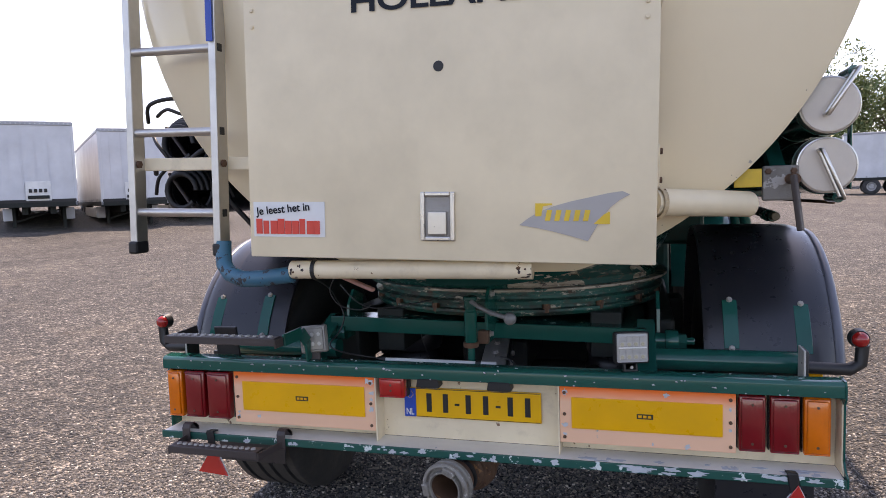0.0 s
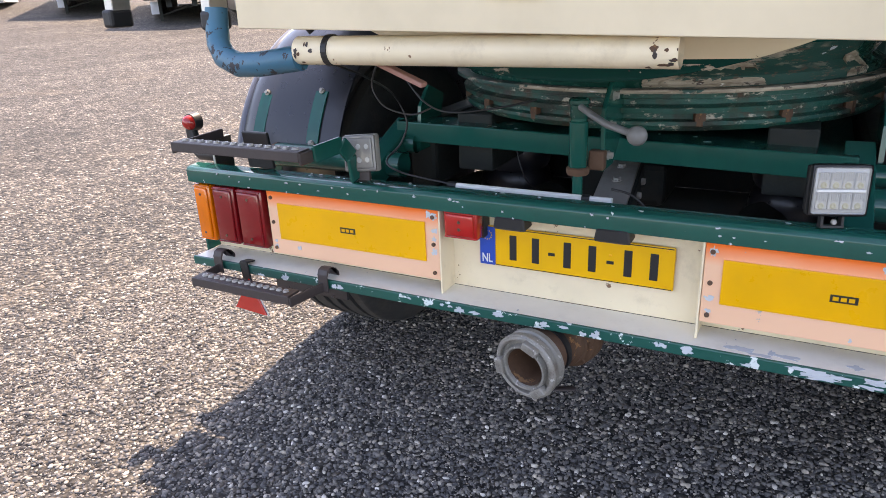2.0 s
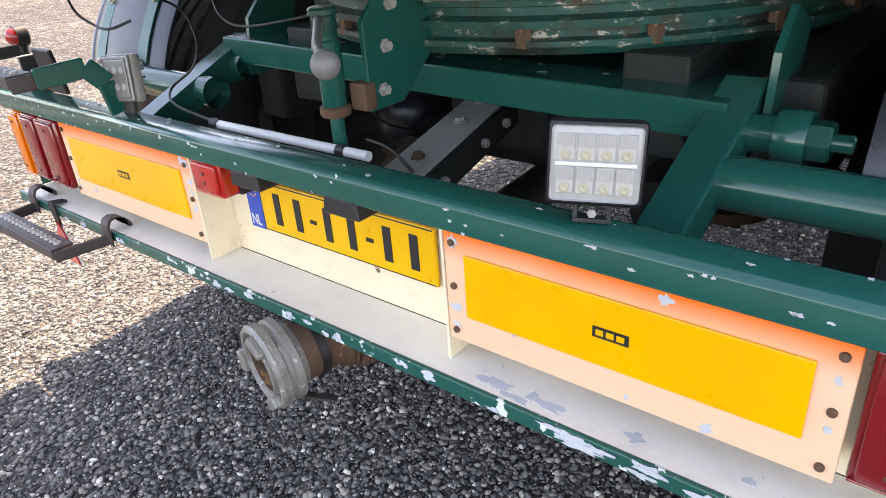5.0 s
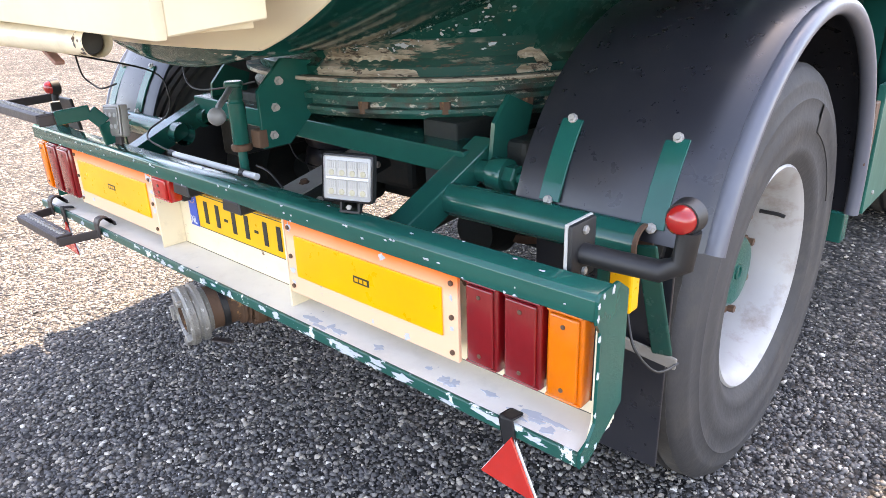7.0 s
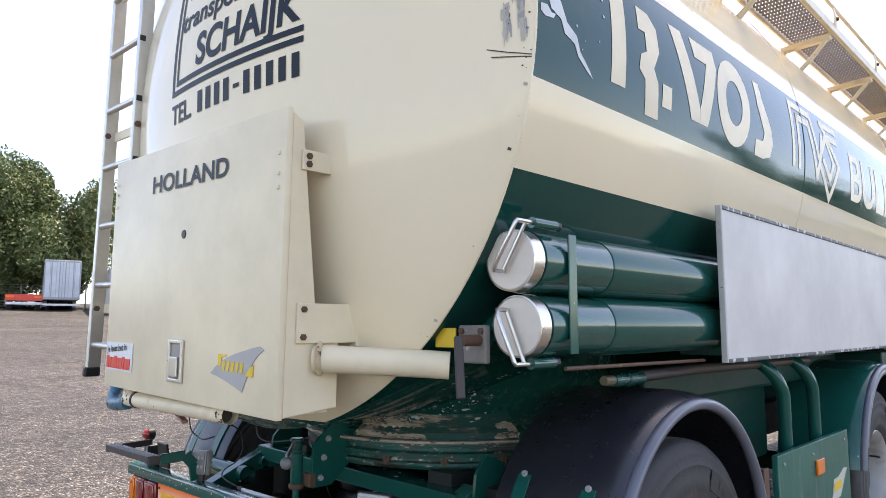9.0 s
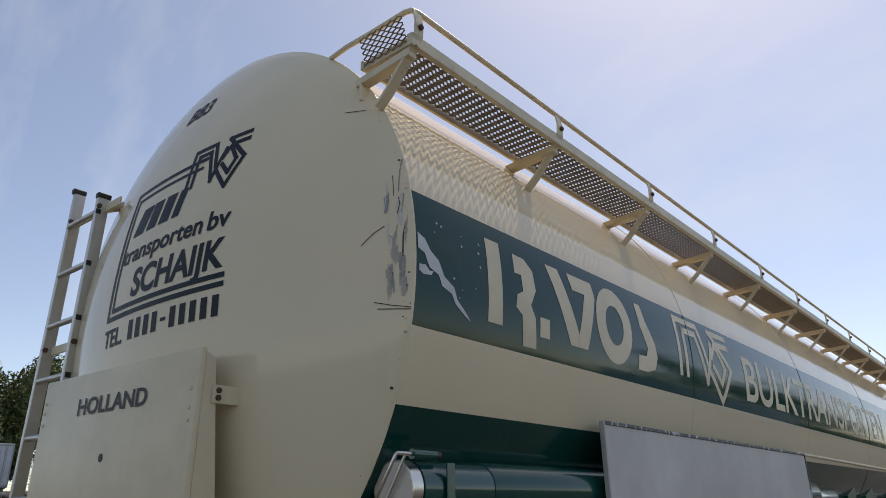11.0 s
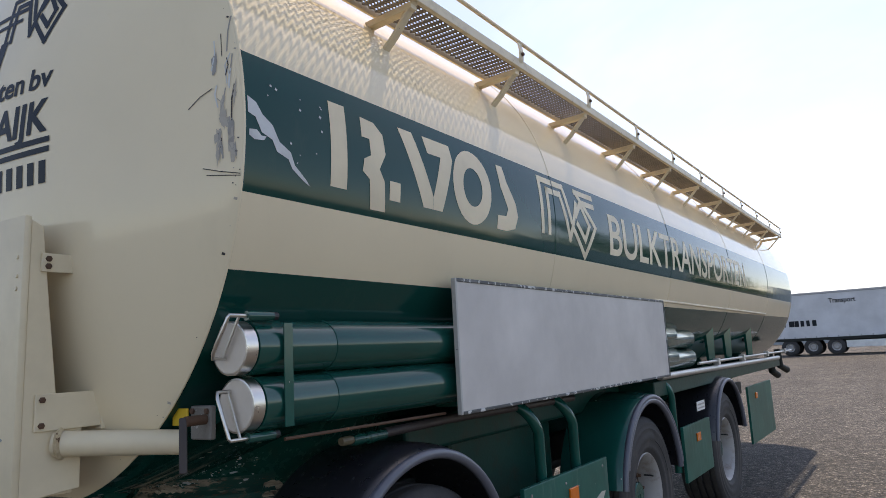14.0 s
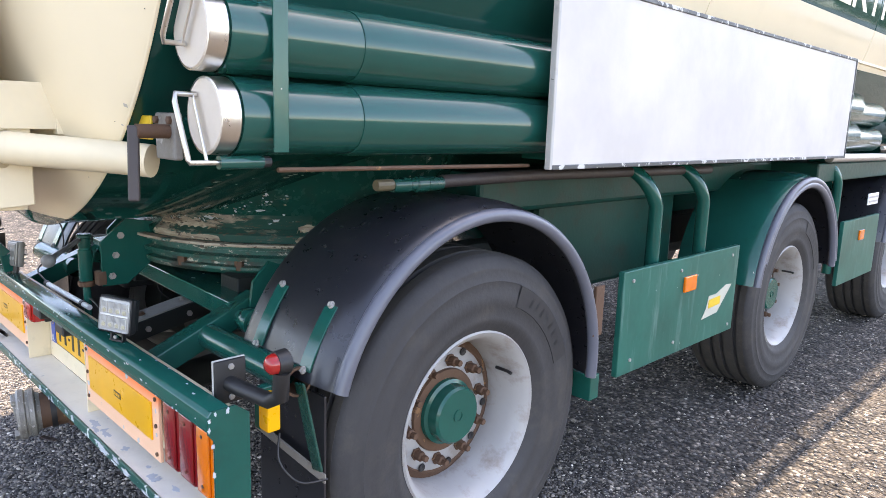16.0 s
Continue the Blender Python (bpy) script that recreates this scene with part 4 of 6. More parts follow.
# ---- hose tubes with lids, and the white board ----
for zt, drop in ((1.695, 1), (1.516, -1)):
    yt = -0.005 if drop > 0 else 0.02
    t = part("hose_tube", lathe(bmesh.new(), [(yt + 0.05, 0.0), (yt + 0.05, 0.087), (0.395, 0.087), (0.395, 0.089), (0.40, 0.091), (4.55, 0.091), (4.57, 0.085), (4.58, 0.0)], 48, "Y", (1.130, 0, zt)), GREEN_SMOOTH, trailer, "green painted hose tube", 35)
    part("tube_collar", lathe(bmesh.new(), [(yt + 0.05, 0.086), (yt + 0.05, 0.0895), (yt + 0.13, 0.0895), (yt + 0.13, 0.086)], 48, "Y", (1.130, 0, zt)), GREEN_SMOOTH, t, smooth=35)
    lid = part("tube_lid", lathe(bmesh.new(), [(yt, 0.0), (yt, 0.078), (yt + 0.002, 0.081), (yt + 0.01, 0.081)], 56, "Y", (1.130, 0, zt)), LID_REFLECTION, t, "dull metal lid with a beige reflection in its colour", 30)
    part("lid_rim", lathe(bmesh.new(), [(yt + 0.001, 0.0815), (yt + 0.002, 0.085), (yt + 0.045, 0.086), (yt + 0.05, 0.081)], 56, "Y", (1.130, 0, zt)), CHROME, lid, "polished rim", 30)
    s = drop
    hx, hz = (1.195, zt + 0.098) if s > 0 else (1.165, zt - 0.100)
    tx, tz = (1.115, zt - 0.03) if s > 0 else (1.105, zt + 0.045)
    part("lid_handle", pipe(bmesh.new(), [(hx, yt + 0.02, hz), (hx, yt - 0.05, hz), (hx * 0.96 + tx * 0.04, yt - 0.052, hz * 0.96 + tz * 0.04), (hx * 0.12 + tx * 0.88, yt - 0.055, hz * 0.12 + tz * 0.88), (tx, yt - 0.05, tz), (tx, yt - 0.004, tz)], 0.0062, 10), CHROME, lid, smooth=60)
    part("handle_bar", bar(bmesh.new(), (hx, yt - 0.012, hz), (tx, yt - 0.012, tz), 0.012, 0.006, (0, 1, 0)), CHROME, lid)
    part("hinge_barrel", pipe(bmesh.new(), [(hx, yt + 0.015, hz), (hx, yt + 0.12, hz)], 0.0155, 14), GREEN_SMOOTH, t, smooth=40)
    part("hinge_tip", pipe(bmesh.new(), [(hx, yt + 0.12, hz), (hx, yt + 0.14, hz)], 0.013, 12), BLACK, t)
for y in (0.155,):
    b = bmesh.new()
    box(b, (1.222, y - 0.019, 1.44), (1.228, y + 0.019, 1.77), 0.002)
    part("tube_bracket", b, GREEN, trailer)

bd = part("white_board", box(bmesh.new(), (1.256, 1.098, 1.394), (1.270, 4.065, 1.957), 0.003), BOARD, trailer, "plain white board on the flank")
for lo, hi in (((1.252, 1.086, 1.382), (1.275, 1.100, 1.970)), ((1.252, 4.063, 1.382), (1.275, 4.078, 1.970)), ((1.252, 1.100, 1.955), (1.275, 4.063, 1.971)), ((1.252, 1.100, 1.381), (1.275, 4.063, 1.396))):
    part("board_edge", box(bmesh.new(), lo, hi, 0.003), PALE_EDGE if hi[1] < 1.2 else BOARD_EDGE, bd)
for y in (1.3, 2.6, 3.9):
    part("board_bracket", bar(bmesh.new(), (1.0, y, 1.42), (1.255, y, 1.42), 0.04, 0.04), GREEN, trailer)

# ---- side panels ----
for y0, y1, z0, z1 in ((1.65, 2.72, 0.545, 0.972), (4.38, 5.22, 0.52, 0.955), (7.0, 8.42, 0.475, 1.10)):
    p = part("side_panel", box(bmesh.new(), (1.215, y0, z0), (1.24, y1, z1), 0.003), GREEN_PANEL, trailer, "flat green side guard panel")
    ym = y0 + 0.56 if y0 < 3 else y0 + 0.42
    part("side_marker", box(bmesh.new(), (1.24, ym - 0.06, z1 - 0.155), (1.252, ym + 0.05, z1 - 0.085), 0.004), AMBER, p, "amber side marker lamp")
for y in (1.98, 2.42, 4.38):
    part("guard_hoop", pipe(bmesh.new(), [(1.0, y - 0.10, 1.36)] + [(1.04 + 0.13 * math.sin(a), y - 0.08 * math.cos(a), 1.20 + 0.16 * math.cos(a)) for a in (math.pi * k / 20 for k in range(11))] + [(1.17, y, 0.60)], 0.03, 14), GREEN, trailer, "green bent pipe", 40)

# ---- underframe ----
for x in (-0.45, 0.45):
    part("chassis_rail", box(bmesh.new(), (x - 0.06, 0.42, 0.80), (x + 0.06, 10.2, 0.98), 0.006), DARK, trailer)
part("saddle", lathe(bmesh.new(), [(1.072, 0.60), (1.085, 0.655), (1.11, 0.66), (1.13, 0.63), (1.30, 0.74), (1.55, 0.86)], 80, "Z", (0, 0.98, 0)), GREEN_WORN, trailer, "flaking green saddle over the turntable", 30)
part("scraped_band", lathe(bmesh.new(), [(1.086, 0.657), (1.112, 0.663), (1.132, 0.633), (1.185, 0.667)], 60, "Z", (0, 0.98, 0), radians(-82), radians(-28)), SCRAPED, trailer, "paint scraped to tan primer", 30)
part("flange_edge", lathe(bmesh.new(), [(1.076, 0.66), (1.076, 0.70), (1.086, 0.70), (1.086, 0.66)], 90, "Z", (0, 0.98, 0)), SCRAPED, trailer, "scraped flange")
SADDLE = [(1.085, 0.655), (1.11, 0.66), (1.13, 0.63), (1.30, 0.74), (1.55, 0.86)]


def saddle_point(a, z, out=0.003):
    """A point on the saddle's skin at an angle in degrees and a height."""
    for (z0, r0), (z1, r1) in zip(SADDLE, SADDLE[1:]):
        if z <= z1:
            break
    r = r0 + (r1 - r0) * (z - z0) / (z1 - z0) + out
    return (r * math.cos(radians(a)), 0.98 + r * math.sin(radians(a)), z)


def bare_patch(a0, a1, top, ragged, seed):
    """A ragged field of bare primer round the foot of the saddle."""
    rb = random.Random(seed)
    bm = bmesh.new()
    cols = []
    n = int((a1 - a0) / 1.1)
    for k in range(n + 1):
        u = k / n
        t = top * min(1.0, 4 * u + 0.35, 5 * (1 - u) + 0.25) + rb.uniform(-ragged, ragged)
        cols.append([bm.verts.new(saddle_point(a0 + (a1 - a0) * u + rb.uniform(-0.3, 0.3), 1.087 + max(t, 0.008) * f, 0.003 + rb.uniform(0, 0.002))) for f in (0.0, 0.2, 0.36, 0.55, 0.78, 1.0)])
    for p, q in zip(cols, cols[1:]):
        for i in range(5):
            bm.faces.new((p[i], q[i], q[i + 1], p[i + 1]))
    return bm


part("bare_patch", bare_patch(-83, -56, 0.066, 0.012, 3), BARE, trailer, "paint rubbed down to tan primer")
part("flange_wear", lathe(bmesh.new(), [(1.0765, 0.7008), (1.079, 0.7022), (1.0835, 0.7022), (1.0862, 0.7008), (1.0866, 0.672)], 70, "Z", (0, 0.98, 0), radians(-112), radians(-24)), BARE, trailer, "flange worn to bare metal", 30)
part("bare_patch", bare_patch(-33, -24, 0.060, 0.006, 8), BARE, trailer, "paint rubbed down to tan primer")
ra = random.Random(12)
for k in range(150):
    if k % 10 == 0:
        ca, cz = ra.uniform(-78, -26), 1.14 + 0.13 * ra.random() ** 1.5
    a, z = ca + ra.gauss(0, 2.6), max(1.115, cz + ra.gauss(0, 0.008))
    w, h = ra.uniform(0.1, 0.5) * (1 + 3 * (k % 10 == 0)), ra.uniform(0.001, 0.0035) * (1 + (k % 10 == 0))
    q = [0.5 + 0.8 * ra.random() for i in range(9)]
    bm = bmesh.new()
    bm.faces.new([bm.verts.new(saddle_point(a + w * q[i] * math.cos(t), z + h * q[i] * math.sin(t) + 0.008, 0.0035)) for i, t in enumerate(2 * math.pi * i / 9 for i in range(9))])
    part("paint_flake", bm, (FLAKE, BARE)[k % 3 == 0], trailer)
tt = part("turntable_ring", lathe(bmesh.new(), [(0.975, 0.55), (0.975, 0.66), (0.99, 0.672), (1.0, 0.672), (1.004, 0.65), (1.018, 0.648), (1.022, 0.675), (1.036, 0.678), (1.042, 0.65), (1.056, 0.65), (1.06, 0.668), (1.072, 0.668), (1.074, 0.55)], 100, "Z", (0, 0.98, 0)), RING, trailer, "greasy scraped green turntable ring", 30)
part("turntable_plate", box(bmesh.new(), (-0.62, 0.462, 0.905), (0.60, 0.95, 0.922), 0.003), GREEN, trailer, "green plate below the turntable")
part("cross_beam", bar(bmesh.new(), (-0.70, 0.42, 0.926), (0.60, 0.40, 0.902), 0.12, 0.062, bevel=0.004), GREEN, trailer, "green box beam")
for x in (-0.70, 0.600):
    part("bumper_arm", bar(bmesh.new(), (x, 0.10, 0.78), (x, 0.44, 0.925), 0.068, 0.07), GREEN, trailer, "green sloping box arm")
for side in (-1, 1):
    part("cross_tube", lathe(bmesh.new(), [(side * u, r) for u, r in ((0.62, 0.040), (1.125, 0.040), (1.1265, 0.0385), (1.125, 0.034), (0.80, 0.034), (0.80, 0.0))], 28, "X", (0, 0.26, 0.842)), GREEN, trailer, "green round tube with an open end", 40)
    part("tube_mouth", lathe(bmesh.new(), [(side * u, r) for u, r in ((1.118, 0.0405), (1.1268, 0.0402), (1.1272, 0.0375), (1.1268, 0.0338), (1.06, 0.0335))], 28, "X", (0, 0.26, 0.842)), RUST, trailer, "bare rusty mouth of the tube", 40)

# ---- ladder ----
lad = part("ladder", bar(bmesh.new(), (-1.13, -0.255, 1.31), (-1.13, -0.235, 3.30), 0.028, 0.06, (0, 1, 0)), ALU, trailer, "aluminium ladder clamped upright to the tank end")
part("ladder_rail", bar(bmesh.new(), (-0.79, -0.26, 1.31), (-0.79, -0.24, 3.18), 0.028, 0.06, (0, 1, 0)), ALU, lad)
lad.matrix_basis = Matrix.Translation((-0.975, 0, 1.31)) @ pose(0, 0, 0, 0, 1.7, 0) @ Matrix.Translation((0.965, 0, -1.31))
for k in range(7):
    z = 1.432 + 0.2765 * k
    part("ladder_rung", pipe(bmesh.new(), [(-1.12, -0.26, z), (-0.80, -0.26, z)], 0.015, 10), ALU, lad, smooth=40)
    part("rung_plug", box(bmesh.new(), (-0.777, -0.272, z - 0.013), (-0.7735, -0.246, z + 0.013), 0.002), BLACK, lad)

# ---- walkway ----
ZW = 3.20
part("walkway_edge", box(bmesh.new(), (1.275, -0.10, ZW - 0.03), (1.30, 10.50, ZW + 0.02), 0.003), CREAM_WORN, trailer)
part("walkway_inner_edge", box(bmesh.new(), (1.035, -0.10, ZW - 0.02), (1.050, 10.50, ZW + 0.02), 0.003), CREAM_WORN, trailer)
part("walkway_rail", pipe(bmesh.new(), [(0.80, -0.05, 3.375), (0.92, -0.07, 3.36), (1.07, -0.085, 3.338), (1.265, -0.095, 3.325), (1.288, -0.088, 3.325), (1.295, -0.06, 3.325), (1.295, 0.0, 3.325), (1.295, 10.49, 3.32)], 0.011, 10), CREAM_WORN, trailer, smooth=40)
for k in range(12):
    y = -0.07 + 0.948 * k
    rise_line = [(1.112, 2.995), (1.165, 3.040), (1.235, 3.115), (1.285, 3.170), (1.309, 3.215), (1.312, 3.260), (1.300, 3.325)]
    post = part("walkway_post", plate(bmesh.new(), rise_line + [(x - 0.009, z + 0.009) for x, z in rise_line[::-1]], 0.042, Matrix.Translation((0, y + 0.021, 0)) @ BACK, 0.0015), CREAM_WORN, trailer, "bent cream flat-bar post")
    part("cross_bar", bar(bmesh.new(), (1.275, y, ZW - 0.045), (1.0, y, ZW - 0.060), 0.045, 0.032), CREAM_WORN, post)
    part("hanger", box(bmesh.new(), (1.022, y - 0.022, 3.06), (1.034, y + 0.022, ZW - 0.072), 0.003), CREAM_WORN, post)
    part("post_bolt", bolt(bmesh.new(), (1.312, y, 3.245), 0.011, 0.012, "X", 1), RUST, post)
gr = bmesh.new()
for r in range(13):
    x = 1.062 + r * 0.0172
    pts = [(x + (0.007 if k % 2 else -0.007), -0.09 + 0.022 * k, ZW + 0.005) for k in range(int(10.57 / 0.022))]
    vs = [(gr.verts.new((a, b, c - 0.006)), gr.verts.new((a, b, c + 0.006)), gr.verts.new((a + 0.006, b, c + 0.006)), gr.verts.new((a + 0.006, b, c - 0.006))) for a, b, c in pts]
    for p, q in zip(vs, vs[1:]):
        for i in range(4):
            gr.faces.new((p[i], p[(i + 1) % 4], q[(i + 1) % 4], q[i]))
part("walkway_grating", gr, GRATING, trailer, "expanded metal grating")
for y0, y1 in ((-0.092, -0.06),):
    part("walkway_end", box(bmesh.new(), (1.05, y0, ZW - 0.02), (1.275, y1, ZW + 0.015), 0.003), CREAM_WORN, trailer)

# ---- fittings of the rear cabinet ----
part("cabinet_lettering", letters("HOLLAND", 0.088, 0.55), GREY_INK, cabinet, "dark blue letters").matrix_basis = Matrix.Translation((-0.245, BY - 0.0035, 2.0)) @ BACK
part("keyhole", lathe(bmesh.new(), [(BY - 0.003, 0.0), (BY - 0.003, 0.014), (BY + 0.001, 0.016)], 20, "Y", (0.018, 0, 1.832)), BLACK, cabinet)
la = bmesh.new()
for lo, hi in (((-0.038, BY - 0.012, 1.332), (-0.024, BY, 1.475)), ((0.052, BY - 0.012, 1.332), (0.066, BY, 1.475)), ((-0.024, BY - 0.012, 1.461), (0.052, BY, 1.475)), ((-0.024, BY - 0.012, 1.332), (0.052, BY, 1.346))):
    box(la, lo, hi, 0.004)
latch = part("cabinet_latch", la, CHROME, cabinet, "polished steel paddle latch")
part("latch_bowl", box(bmesh.new(), (-0.024, BY - 0.003, 1.346), (0.052, BY - 0.001, 1.461)), STEEL, latch)
part("latch_paddle", box(bmesh.new(), (-0.014, BY - 0.016, 1.35), (0.042, BY - 0.005, 1.418), 0.003), CHROME, latch)
st = part("magazine_sticker", box(bmesh.new(), (-0.588, BY - 0.003, 1.338), (-0.345, BY - 0.001, 1.446)), WHITE_PLASTIC, cabinet, "white sticker with red and dark print")
part("sticker_lettering", letters("Je leest het in", 0.034, 0.185), GREY_INK, st).matrix_basis = Matrix.Translation((-0.578, BY - 0.0055, 1.405)) @ BACK @ pose(0, 0, 0, 0, 0, 5)
for k, w in enumerate((0.02, 0.018, 0.024, 0.022, 0.022, 0.022, 0.018, 0.024, 0.018)):
    x = -0.578 + 0.0248 * k
    part("sticker_block", box(bmesh.new(), (x, BY - 0.006, 1.347), (x + w, BY - 0.003, 1.388 + 0.006 * (k % 3 == 0))), RED_STICKER, st)
lo_m = Matrix.Translation((0.252, BY - 0.001, 1.335)) @ BACK
sw = part("maker_sticker", plate(bmesh.new(), [(0.0, 0.045), (0.025, 0.064), (0.055, 0.082), (0.095, 0.098), (0.145, 0.112), (0.20, 0.124), (0.245, 0.134), (0.28, 0.139), (0.30, 0.130), (0.275, 0.116), (0.25, 0.096), (0.23, 0.070), (0.21, 0.038), (0.190, 0.002), (0.15, 0.014), (0.09, 0.029), (0.04, 0.039)], 0.002, lo_m), GREY_STICKER, cabinet, "grey swoosh sticker with yellow blocks")
part("sticker_block", plate(bmesh.new(), [(0.045, 0.070), (0.062, 0.070), (0.066, 0.098), (0.092, 0.102), (0.092, 0.106), (0.045, 0.106)], 0.003, lo_m), STICKER_Y, sw)
part("sticker_block", plate(bmesh.new(), [(0.205, 0.050), (0.248, 0.050), (0.248, 0.084), (0.232, 0.076)], 0.003, lo_m), STICKER_Y, sw)
for k in range(5):
    part("sticker_block", plate(bmesh.new(), [(0.072 + 0.026 * k, 0.058), (0.086 + 0.026 * k, 0.058), (0.092 + 0.026 * k, 0.088), (0.078 + 0.026 * k, 0.088)], 0.004, lo_m), STICKER_Y, sw)
for z in (2.03, 1.97, 1.93):
    part("cabinet_rivet", bolt(bmesh.new(), (0.59, BY, z), 0.007, 0.005, "Y", -1, 10), CREAM, cabinet)
for z in (2.07, 2.03, 1.98):
    part("cabinet_rivet", bolt(bmesh.new(), (-0.575, BY, z), 0.007, 0.005, "Y", -1, 10), CREAM, cabinet)
for z0, z1, ya in ((1.985, 2.045, -0.20), (1.485, 1.600, -0.13)):
    b = part("cabinet_bracket", box(bmesh.new(), (BX1 - 0.003, BY + 0.055, z0), (BX1 + 0.006, ya, z1), 0.002), CREAM, cabinet)
    part("bracket_foot", box(bmesh.new(), (BX1 - 0.025, ya - 0.004, z0 - 0.012), (BX1 + 0.012, ya + 0.012, z1 + 0.012), 0.002), CREAM, b)
    for z in (z0 + 0.018, z1 - 0.018):
        part("bracket_bolt", bolt(bmesh.new(), (BX1 + 0.006, BY + 0.075, z), 0.010, 0.008, "X", 1, 6), RUST, b)
vp = part("vent_pipe", pipe(bmesh.new(), [(BX1 - 0.01, -0.27, 1.425), (0.86, -0.045, 1.408), (0.905, -0.005, 1.404)], 0.040, 24), CREAM, trailer, "cream side pipe with welded flange", 50)
part("pipe_weld", lathe(bmesh.new(), [(0.0, 0.046), (0.010, 0.052), (0.018, 0.042)], 24, "X"), painted("rusty_weld", (0.62, 0.50, 0.32), 0.6, (0.2, 0.1, 0.04), 0.9, (0.12, 0.06, 0.03), 0.42, relief=0.8), vp).matrix_basis = pose(BX1 - 0.002, -0.262, 1.425, 0, 0, 42)
rt = random.Random(21)
ut = part("under_tube", pipe(bmesh.new(), [(-0.49, -0.345, 1.241), (0.282, -0.345, 1.241)], 0.029, 24, False), CREAM_WORN, trailer, "worn cream tube below the cabinet", 40)
for k in range(26):
    a, u = radians(rt.uniform(150, 300)), (0.282 - 0.06 * rt.random() ** 2 if k % 2 else -0.485 + 0.075 * rt.random() ** 1.5)
    n, m = rt.uniform(0.003, 0.011), rt.uniform(5, 16)
    bm = bmesh.new()
    ring = [(u + n * 0.9 * q * math.cos(t), a + radians(m) * q * math.sin(t)) for q, t in ((0.5 + 0.7 * rt.random(), 2 * math.pi * i / 9) for i in range(9))]
    bm.faces.new([bm.verts.new((min(x, 0.2815), -0.345 + 0.0298 * math.cos(b), 1.241 + 0.0298 * math.sin(b))) for x, b in ring])
    part("rust_patch", bm, RUST if k % 3 else BROWN_STEEL, ut)
part("tube_band", lathe(bmesh.new(), [(-0.415, 0.029), (-0.415, 0.032), (-0.402, 0.032), (-0.402, 0.029)], 24, "X", (0, -0.345, 1.241)), BLACK, ut)
part("tube_core", pipe(bmesh.new(), [(-0.47, -0.345, 1.241), (0.25, -0.345, 1.241)], 0.025, 16), BLACK, ut)
part("bent_pipe", pipe(bmesh.new(), [(-0.79, -0.265, 1.33), (-0.79, -0.27, 1.29), (-0.778, -0.285, 1.25), (-0.745, -0.305, 1.222), (-0.68, -0.33, 1.208), (-0.60, -0.345, 1.212), (-0.49, -0.347, 1.226)], 0.027, 20), BLUE_PAINT, trailer, "chipped blue bent pipe", 50)
part("pink_lever", bar(bmesh.new(), (-0.40, -0.22, 1.213), (-0.262, -0.225, 1.158), 0.012, 0.026, (0, 1, 0), bevel=0.004), painted("faded_pink", (0.42, 0.22, 0.19), 0.6), trailer, "faded pink lever")

# ---- valve plate with tag and lever ----
vpl = part("valve_plate", box(bmesh.new(), (0.945, -0.012, 1.413), (1.047, 0.012, 1.520), 0.006), painted("weathered_plate", (0.20, 0.185, 0.165), 0.5, (0.07, 0.05, 0.035), 0.9, (0.4, 0.38, 0.35), 0.38, relief=0.5), trailer, "bare steel valve plate with lever")
part("valve_spindle", pipe(bmesh.new(), [(1.022, 0.01, 1.478), (1.022, -0.085, 1.478)], 0.016, 14), RUST, vpl, smooth=40)
part("valve_lever", bar(bmesh.new(), (1.016, -0.088, 1.49), (1.035, -0.10, 1.325), 0.024, 0.016), BROWN_STEEL, vpl)
part("warning_tag", box(bmesh.new(), (0.862, -0.02, 1.456), (0.942, -0.014, 1.512), 0.002), STICKER_Y, vpl, "yellow warning tag")
part("valve_bracket", bar(bmesh.new(), (1.0, 0.012, 1.47), (1.0, 0.22, 1.60), 0.05, 0.04), GREEN, vpl)
for x in (0.960, 1.032):
    part("plate_bolt", bolt(bmesh.new(), (x, -0.012, 1.503), 0.01, 0.008), RUST, vpl)

# ---- things on the bumper ----
old = part("work_lamp", box(bmesh.new(), (-0.052, -0.006, -0.052), (0.052, 0.020, 0.052), 0.007), STEEL, bumper, "dusty square work lamp", 40)
old.matrix_basis = pose(-0.618, 0.03, 0.930, -8, -5, 6)
part("lamp_bezel", box(bmesh.new(), (-0.050, -0.012, -0.050), (0.050, -0.005, 0.050), 0.005), DUSTY, old)
part("lamp_glass", box(bmesh.new(), (-0.042, -0.0145, -0.042), (0.042, -0.011, 0.042), 0.004), DUSTY, old)
for c in range(6):
    part("lamp_stud", shared("lamp_stud", lambda: lathe(bmesh.new(), [(0.0, 0.008), (-0.002, 0.007), (-0.002, 0.0)], 12, "Y"), PALE, 30), None, old).location = (-0.026 + 0.026 * (c % 3), -0.0145, -0.018 + 0.036 * (c // 3))
for z in (-0.036, -0.018, 0.0, 0.018, 0.036):
    part("cooling_fin", box(bmesh.new(), (-0.044, 0.020, z - 0.0025), (0.044, 0.030, z + 0.0025), 0.001), STEEL, old)
part("lamp_bracket", box(bmesh.new(), (-0.02, 0.0, -0.080), (0.02, 0.014, -0.050), 0.003), BROWN_STEEL, old)

